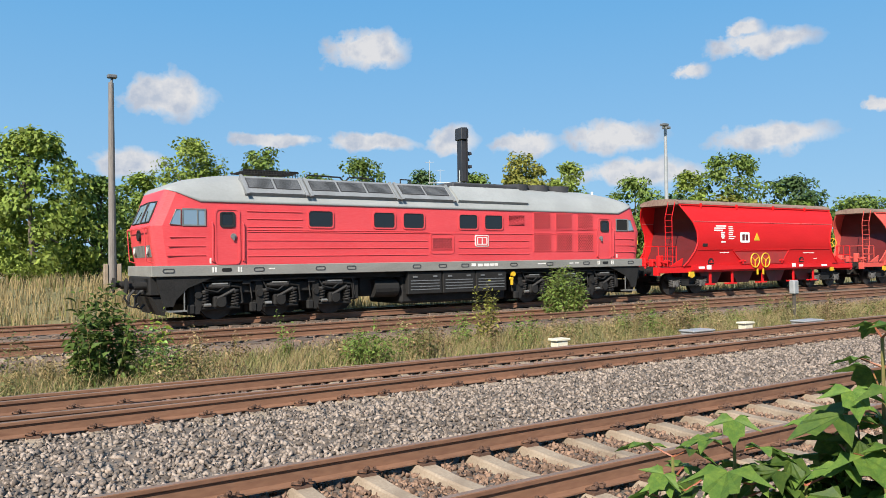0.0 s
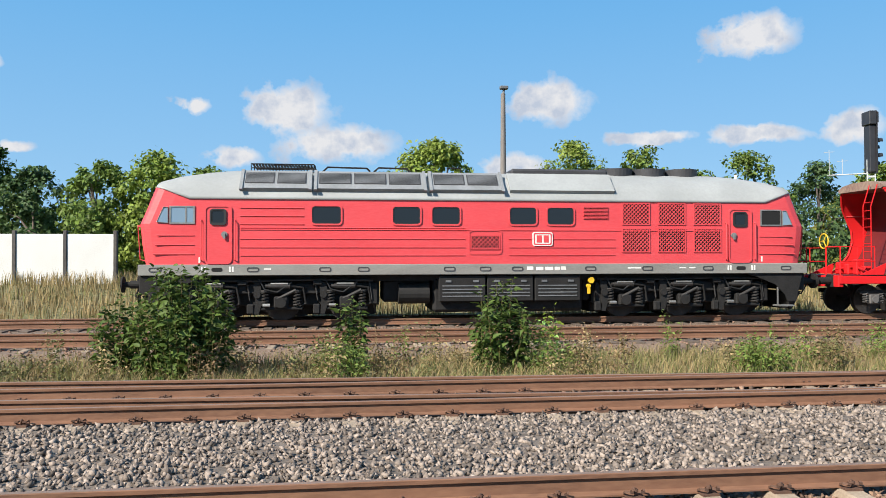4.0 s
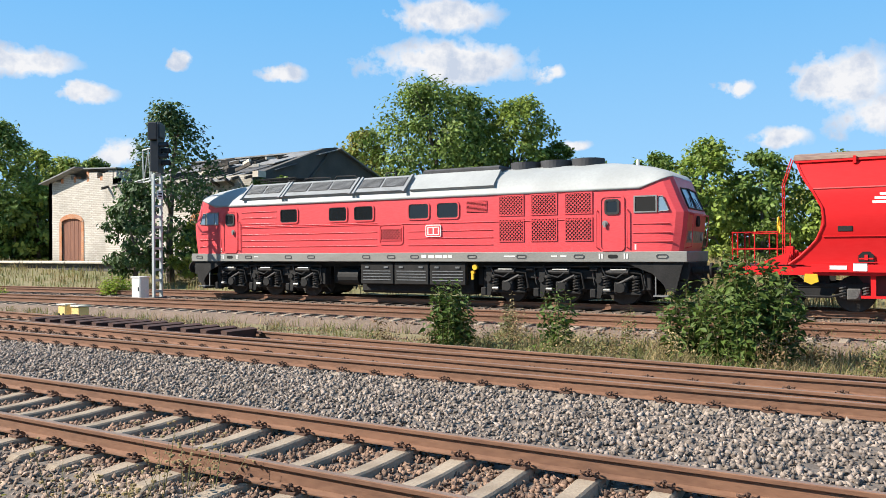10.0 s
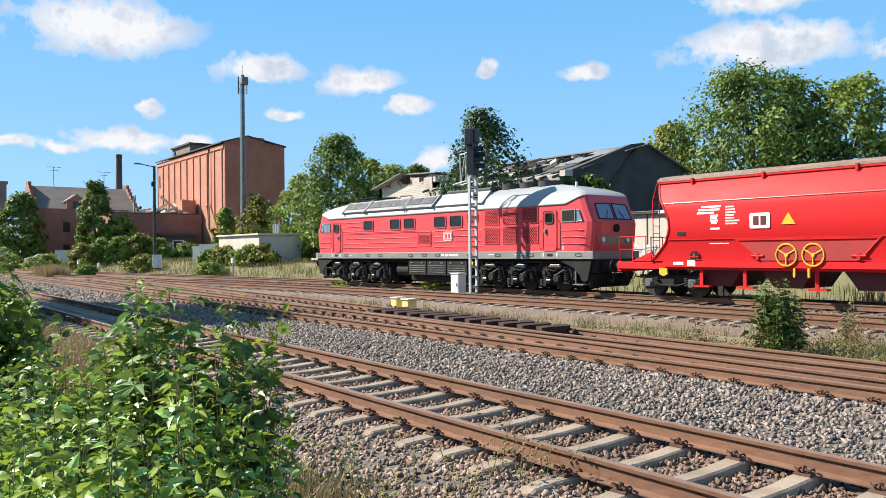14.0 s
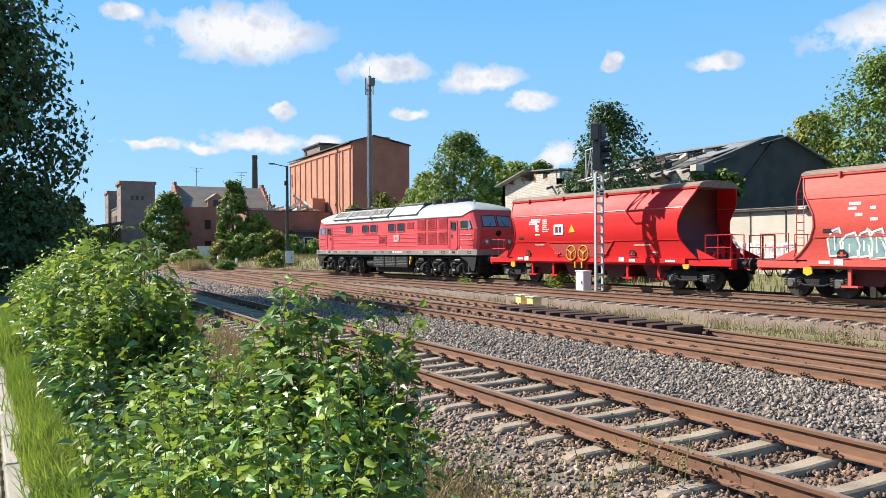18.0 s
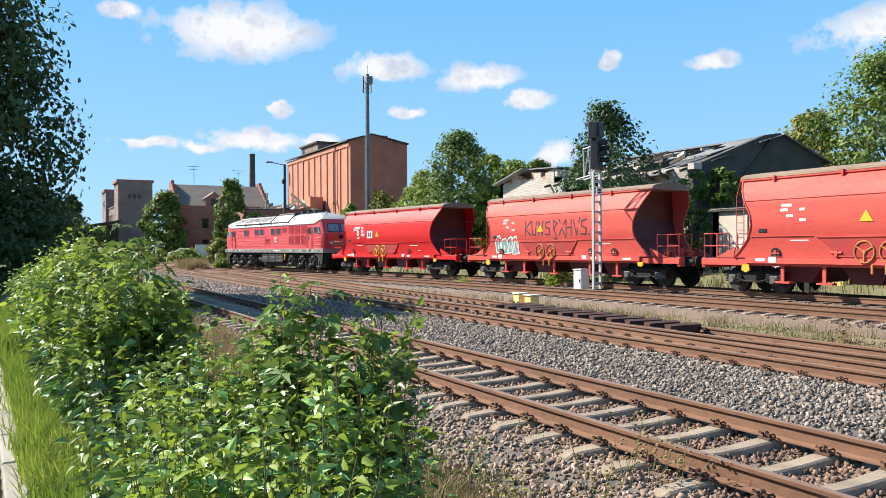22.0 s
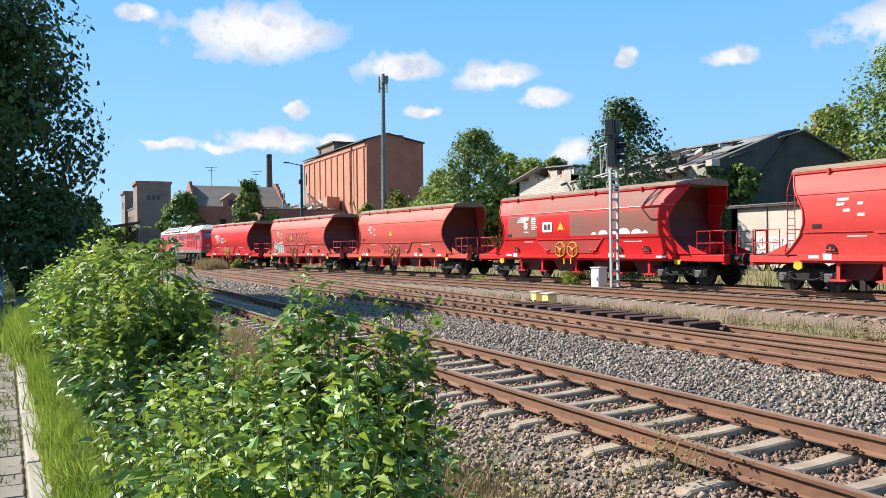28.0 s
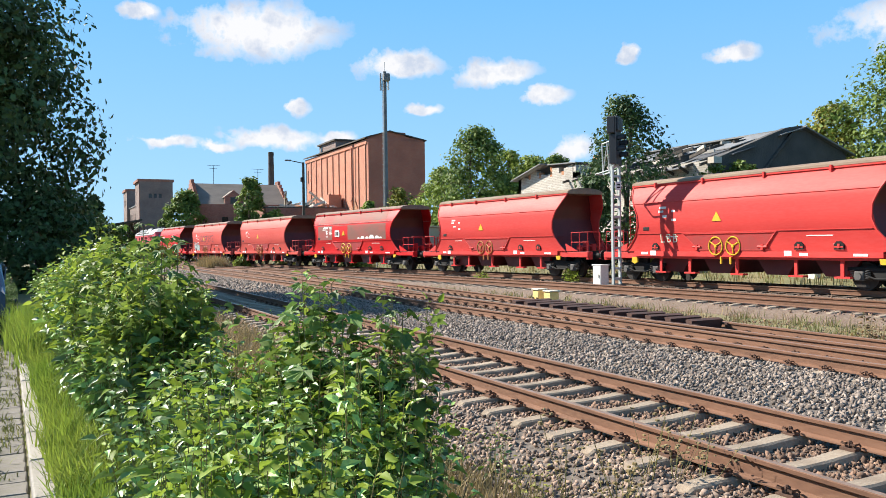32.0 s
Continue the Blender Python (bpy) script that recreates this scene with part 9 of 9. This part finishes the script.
def shrub(x, y, r_, h, label, seed, material, stems=None, leaf=0.08, single=0, maple=0.0, name="bush", z=None, gap=0.055):
    """Upright stems with opposite leaves; the leaves nearest the viewer are pieces of their own."""
    r = np.random.default_rng(seed)
    z = float(ground_z(np.float64(x), np.float64(y))) - 0.03 if z is None else z
    t = thing(name, label, "bush", m=pose(x, y, z))
    n = stems or int(330 * r_ * r_)
    bm = bmesh.new()
    P, A, N, S, U = [], [], [], [], []
    for k in range(n):
        a, q = r.uniform(0, math.tau), math.sqrt(r.uniform(0, 1))
        f = Vector((math.cos(a) * q * r_ * 0.7, math.sin(a) * q * r_ * 0.7, 0))
        hh = h * (0.3 + 0.7 * math.sqrt(max(0, 1 - q * q * 0.85))) * r.uniform(0.72, 1.08)
        e = Vector((f.x * 1.4 + r.normal(0, 0.08), f.y * 1.4 + r.normal(0, 0.08), hh))
        rod(bm, f, e, 0.005 + 0.002 * r_, 4, 0.0015)
        side = r.uniform(0, math.pi)
        m = int(hh * 0.85 / gap)
        for j in range(m):
            u = 0.15 + 0.85 * j / max(m - 1, 1)
            p = f.lerp(e, u)
            side += math.pi / 2 + r.normal(0, 0.2)
            for s in (0, math.pi):
                if r.random() < 0.12:
                    continue
                d = Vector((math.cos(side + s), math.sin(side + s), 0.5 * (u - 0.6) + r.normal(-0.1, 0.45)))
                P.append(p + d * 0.03)
                A.append(d)
                N.append((r.normal(-0.15, 0.8), r.normal(-0.1, 0.8), 0.9))
                U.append(u)
                S.append(leaf * r.uniform(0.5, 1.35) * (1.0 if u < 0.92 else 0.65))
    tagged(part("twig_mass", bm, m_stem, t), kind="stuff")
    P, A, N, S, U = (np.array(q, float) for q in (P, A, N, S, U))
    keep = np.ones(len(P), bool)
    if single:
        near = np.argsort(P[:, 1] * 0.5 - P[:, 0] * 0.5 - P[:, 2] * 1.2 + r.normal(0, 0.25, len(P)))[:single]
        me = bpy.data.meshes.new("leaf")
        me.from_pydata([Vector(v) for v in OVATE[0]], [], OVATE[1])
        me.materials.append(m_bush_one)
        for k in near:
            a = Vector(A[k]).normalized()
            b = Vector(N[k]).cross(a).normalized()
            mm = Matrix((a, b, a.cross(b))).transposed() * S[k]
            shared("leaf", me, Matrix.Translation(P[k]) @ mm.to_4x4(), t)
        keep[near] = False
    if maple:
        big = keep & (P[:, 2] > h * 0.62) & (r.random(len(P)) < maple)
        v, f = leaf_mesh(*MAPLE, P[big], A[big], N[big], S[big] * 1.0)
        raw("maple_leaves", v, f, m_maple_i, t)
        keep &= ~big
    young = keep & (U > 0.80) & (r.random(len(P)) < 0.8) & (leaf < 0.125)
    if young.any():
        v, f = leaf_mesh(*OVATE, P[young], A[young], N[young], S[young])
        tagged(raw("young_foliage", v, f, m_young if material in (m_bush, m_bush_d) else m_bush_d if material is m_shrub else material, t), kind="stuff")
        keep &= ~young
    v, f = leaf_mesh(*OVATE, P[keep], A[keep], N[keep], S[keep])
    tagged(raw("foliage", v, f, material, t), kind="stuff")
    return t


m_young = mat("young_yellow_green_leaves", (0.23, 0.315, 0.04), (0.30, 0.37, 0.055), (0.16, 0.25, 0.034), scale=1.4, fine=9, vary=0.35, transmit=0.38, rough=0.58, spec=0.2, bump=0, island=True, fine_mix=0.2)
m_bush_one = mat("bush_leaf_single", (0.195, 0.325, 0.085), (0.275, 0.41, 0.10), (0.09, 0.175, 0.052), scale=5, fine=30, vary=0.6, transmit=0.14, rough=0.42, spec=0.42, bump=0.03, fine_mix=0.2)
# bushes along the verge
BG, BM, BT = "bright green leafy bush beside the near track", "green bush with young maple leaves on top", "tall mixed green bush along the verge"
shrub(-3.30, 0.10, 0.42, 1.0, BG, 200, m_bush, single=90, leaf=0.072, gap=0.036)
shrub(-3.40, 0.52, 0.50, 1.12, BG, 201, m_bush, single=120, leaf=0.074, gap=0.036)
shrub(-3.95, 1.02, 0.42, 1.42, BG, 212, m_bush, single=90, leaf=0.074, gap=0.038)
shrub(-4.15, 0.38, 0.52, 1.12, BG, 213, m_bush_d, single=60, leaf=0.074, gap=0.038)
shrub(-4.85, 1.12, 0.46, 1.66, BM, 202, m_bush, single=90, maple=0.3, leaf=0.078, gap=0.04)
shrub(-4.72, 1.52, 0.30, 1.62, BM, 214, m_bush_d, maple=0.3, leaf=0.085, gap=0.046)
shrub(-5.15, 0.55, 0.55, 1.25, BG, 203, m_bush_d, leaf=0.08, single=60, gap=0.044)
shrub(-6.35, 0.42, 0.46, 1.62, BM, 204, m_bush_d, maple=0.4, leaf=0.09, gap=0.048)
shrub(-7.4, 0.42, 0.55, 1.66, BT, 205, m_bush, maple=0.3, leaf=0.095, gap=0.05)
shrub(-8.9, 0.34, 0.62, 1.75, BT, 206, m_bush_d, maple=0.3, leaf=0.1, gap=0.055)
shrub(-10.4, 0.3, 0.65, 1.85, BT, 207, m_bush, leaf=0.1, gap=0.06)
shrub(-12.0, 0.45, 0.75, 1.8, BT, 208, m_bush_d, leaf=0.11, gap=0.075)
shrub(-14.5, 0.3, 0.8, 1.7, BT, 209, m_bush, leaf=0.12, gap=0.085)
shrub(-18.5, 0.5, 1.0, 1.5, "low green bush along the verge", 210, m_bush_d, leaf=0.13, gap=0.1)
shrub(-24.0, 0.6, 1.4, 1.5, "low green bush along the verge", 211, m_bush, leaf=0.15, gap=0.14)
for k, (x, y) in enumerate(((-11.5, 1.9), (-13.0, 2.1), (-14.6, 1.8), (-16.5, 2.2), (-10.0, 1.8), (-18.5, 2.2), (-20.5, 2.0))):
    shrub(x, y, 0.4, 0.55, "dry brown weeds on the ballast edge", 215 + k, m_leaf_y, stems=16, leaf=0.06, gap=0.06, name="weed")
# self-sown shrubs in the grass strip
SH = "self-sown green shrub in the dry grass strip"
shrub(-2.9, 14.5, 0.95, 2.05, "large self-sown shrub in the dry grass strip", 221, m_shrub, stems=105, leaf=0.16, gap=0.085)
shrub(-4.1, 14.9, 0.5, 1.5, SH, 222, m_shrub, stems=34, leaf=0.15, gap=0.08)
shrub(-8.5, 13.6, 0.5, 1.5, SH, 223, m_shrub, stems=60, leaf=0.14, gap=0.075)
shrub(-6.7, 15.0, 0.4, 1.4, SH, 224, m_shrub, stems=26, leaf=0.14, gap=0.08)
shrub(0.1, 15.0, 0.28, 1.45, "slim yellowish shrub in the dry grass strip", 225, m_shrub, stems=20, leaf=0.14, gap=0.08)
shrub(2.9, 14.8, 0.6, 1.75, SH, 226, m_shrub, stems=46, leaf=0.16, gap=0.08)
shrub(3.9, 15.0, 0.35, 1.3, SH, 227, m_bush, stems=22, leaf=0.1, gap=0.08)
shrub(0.0, 14.0, 0.5, 0.75, "low green bush in the grass strip", 228, m_leaf, stems=88, leaf=0.08, gap=0.06)
shrub(7.5, 13.6, 0.55, 0.8, "low grey-green bush in the grass strip", 229, m_leaf, stems=88, leaf=0.08, gap=0.06)
shrub(12.3, 16.0, 0.3, 1.5, "slim yellowish shrub in the dry grass strip", 230, m_leaf_y, stems=22, leaf=0.1, gap=0.09)
shrub(17.5, 18.8, 0.75, 1.9, "green bush beside the siding", 231, m_leaf, stems=110, leaf=0.12, gap=0.09)
shrub(-31.2, 22.3, 0.75, 1.1, "yellow-green weed bush near the signal", 232, m_young, stems=110, leaf=0.13, gap=0.09)
shrub(-37.0, 20.3, 0.5, 0.6, "yellow-green weed bush near the signal", 233, m_young, stems=44, leaf=0.12, gap=0.09)
rnd = random.Random(17)
for k in range(120):
    x = rnd.uniform(-10, 26)
    shrub(x, rnd.uniform(12.9, 16.6), rnd.uniform(0.2, 0.5), rnd.uniform(0.5, 1.1), "grey-green weeds in the dry grass strip", 540 + k, (m_olive, m_weed, m_straw, m_leaf, m_weed)[k % 5], stems=10, leaf=0.075, gap=0.06, name="weed")
for k in range(14):
    shrub(rnd.uniform(-11, -2.5), rnd.uniform(2.5, 3.6), 0.2, rnd.uniform(0.3, 0.55), "low weeds on the ballast edge", 280 + k, m_bush_d if k % 2 else m_leaf_y, stems=7, leaf=0.05, gap=0.05, name="weed", z=-0.42)

# thin dry weed with pale flower heads beside the near rail
for k, (x, y) in enumerate(((-5.2, 4.1), (-5.0, 4.2), (-5.3, 3.95), (-4.5, 3.0), (-5.4, 3.2), (-4.8, 3.25), (-4.35, 2.8), (-1.9, 2.9), (-10.5, 3.2))):
    t = thing("flowering_weed", "thin dry weed with small white flower heads", "weed", m=pose(x, y, -0.36))
    bm, b2 = bmesh.new(), bmesh.new()
    for j in range(7):
        e = Vector((rnd.uniform(-0.25, 0.25), rnd.uniform(-0.25, 0.25), rnd.uniform(0.35, 0.75)))
        rod(bm, (0, 0, 0), e, 0.003, 4, 0.0015)
        for i in range(4):
            p = e * rnd.uniform(0.55, 1.05) + Vector((rnd.uniform(-0.07, 0.07), rnd.uniform(-0.07, 0.07), rnd.uniform(-0.02, 0.05)))
            s = rnd.uniform(0.006, 0.013)
            box(b2, p.x - s, p.x + s, p.y - s, p.y + s, p.z - s * 0.6, p.z + s * 0.6)
    tagged(part("stalk_mass", bm, m_stem, t), kind="stuff")
    tagged(part("flower_mass", b2, m_straw, t), kind="stuff")


# young maples at the near edge
def sapling(x, y, h, label, seed, leaves, z=None, size=0.13, lean=(0.0, 0.0)):
    """One thin stem; pairs of lobed leaves on long stalks, each leaf a piece of its own."""
    r = random.Random(seed)
    z = float(ground_z(np.float64(x), np.float64(y))) if z is None else z
    t = thing("maple_sapling", label, "sapling", m=pose(x, y, z))
    bm = bmesh.new()
    e = Vector((lean[0], lean[1], h))
    rod(bm, (0, 0, -0.02), e * 0.6, 0.007, 6, 0.005)
    rod(bm, e * 0.6, e, 0.005, 6, 0.003)
    part("stem", bm, m_stem, t)
    me = bpy.data.meshes.new("leaf")
    me.from_pydata([Vector(v) for v in MAPLE[0]], [], MAPLE[1])
    me.materials.append(m_maple)
    a = r.uniform(0, math.tau)
    for k in range(leaves):
        u = (0.74 if leaves > 15 else 0.45) + (0.26 if leaves > 15 else 0.55) * (k // 2) / max(1, (leaves - 1) // 2)
        if k % 2 == 0:
            a += math.pi / 2 + r.uniform(-0.3, 0.3)
        b = a + (math.pi if k % 2 else 0)
        n = size * r.uniform(0.7, 1.1) * (1.1 if u < 0.95 else 0.75)
        p = e * u
        d = Vector((math.cos(b), math.sin(b), r.uniform(0.1, 0.6)))
        q = p + d * n * r.uniform(0.55, 0.9)
        bm = bmesh.new()
        rod(bm, p, q, 0.0022, 5, 0.0016)
        st = part("leaf_stalk", bm, m_redstalk, t)
        ax = Vector((math.cos(b), math.sin(b), r.uniform(-0.75, 0.0))).normalized()
        up = Vector((r.uniform(-0.4, 0.4), r.uniform(-0.4, 0.4), 1))
        side = up.cross(ax).normalized()
        mm = (Matrix((ax, side, ax.cross(side))).transposed() * n).to_4x4()
        shared("leaf", me, Matrix.Translation(q) @ mm, t)
    return t


ML = "young maple sapling with large lobed green leaves"
for k, (x, y, h) in enumerate(((1.50, 0.80, 1.36), (1.63, 0.60, 1.53), (1.45, 0.87, 1.24), (1.56, 0.70, 1.27), (1.60, 0.64, 1.24), (1.53, 0.76, 1.16), (1.67, 0.57, 1.38), (1.72, 0.66, 1.30), (1.44, 0.89, 1.30), (1.58, 0.75, 1.30), (1.66, 0.66, 1.34), (1.52, 0.78, 1.26), (1.70, 0.60, 1.36), (1.60, 0.70, 1.22), (1.62, 0.66, 1.42))):
    sapling(x, y, h, ML, 301 + k, 18, z=-0.02, size=0.086, lean=(0.01, 0.01))
# maple shoots standing out of the bushes
for k, (x, y, h) in enumerate(((-4.6, 1.45, 1.5), (-5.1, 1.2, 1.62), (-4.75, 1.15, 1.55), (-6.5, 0.5, 1.7), (-6.2, 0.35, 1.62), (-7.2, 0.5, 1.75), (-5.0, 1.0, 1.55), (-6.8, 0.3, 1.66), (-8.2, 0.6, 1.78), (-8.9, 0.3, 1.85), (-9.8, 0.6, 1.95), (-4.4, 0.9, 1.2))):
    sapling(x, y, h, "maple shoot standing out of the bushes", 320 + k, 14, size=0.12, lean=(0.05, 0.05))

# ---- movement ----
TIMES = (0, 1, 2, 3, 5.5, 6, 7, 8, 9, 10, 11, 12, 13, 14, 15, 15.5, 18, 19, 20, 21, 22, 23, 24, 25, 25.5, 28, 29, 30, 31, 32)
WAY = (-5.57, -2.88, -0.1, 2.85, 10.35, 11.97, 15.3, 18.7, 22.1, 25.7, 29.3, 33.0, 36.75, 40.65, 44.65, 46.7, 56.9, 61.15, 65.5, 70.1, 75.0, 80.05,
       85.2, 90.5, 93.3, 107.6, 113.4, 119.3, 125.3, 131.4)
_c = np.polyfit(TIMES, WAY, 7)


def front_at(t):
    """How far the leading end of the locomotive has come at t seconds."""
    return float(np.polyval(_c, t))


def vehicle_pose(s, half):
    x0, y0, _ = line_at(s + half)
    x1, y1, _ = line_at(s - half)
    return pose((x0 + x1) / 2, (y0 + y1) / 2, 0, 0, 0, math.degrees(math.atan2(y1 - y0, x1 - x0)))


def motions():
    for ob, back, half in TRAIN:
        walk(ob, [(k * 0.5, vehicle_pose(front_at(k * 0.5) - back, half)) for k in range(65)])
    for ob, r in WHEELS:
        at = Vector(ob.location)
        walk(ob, [(k * 0.1, Matrix.Translation(at) @ Matrix.Rotation(-front_at(k * 0.1) / r, 4, "Y")) for k in range(321)])


motions()
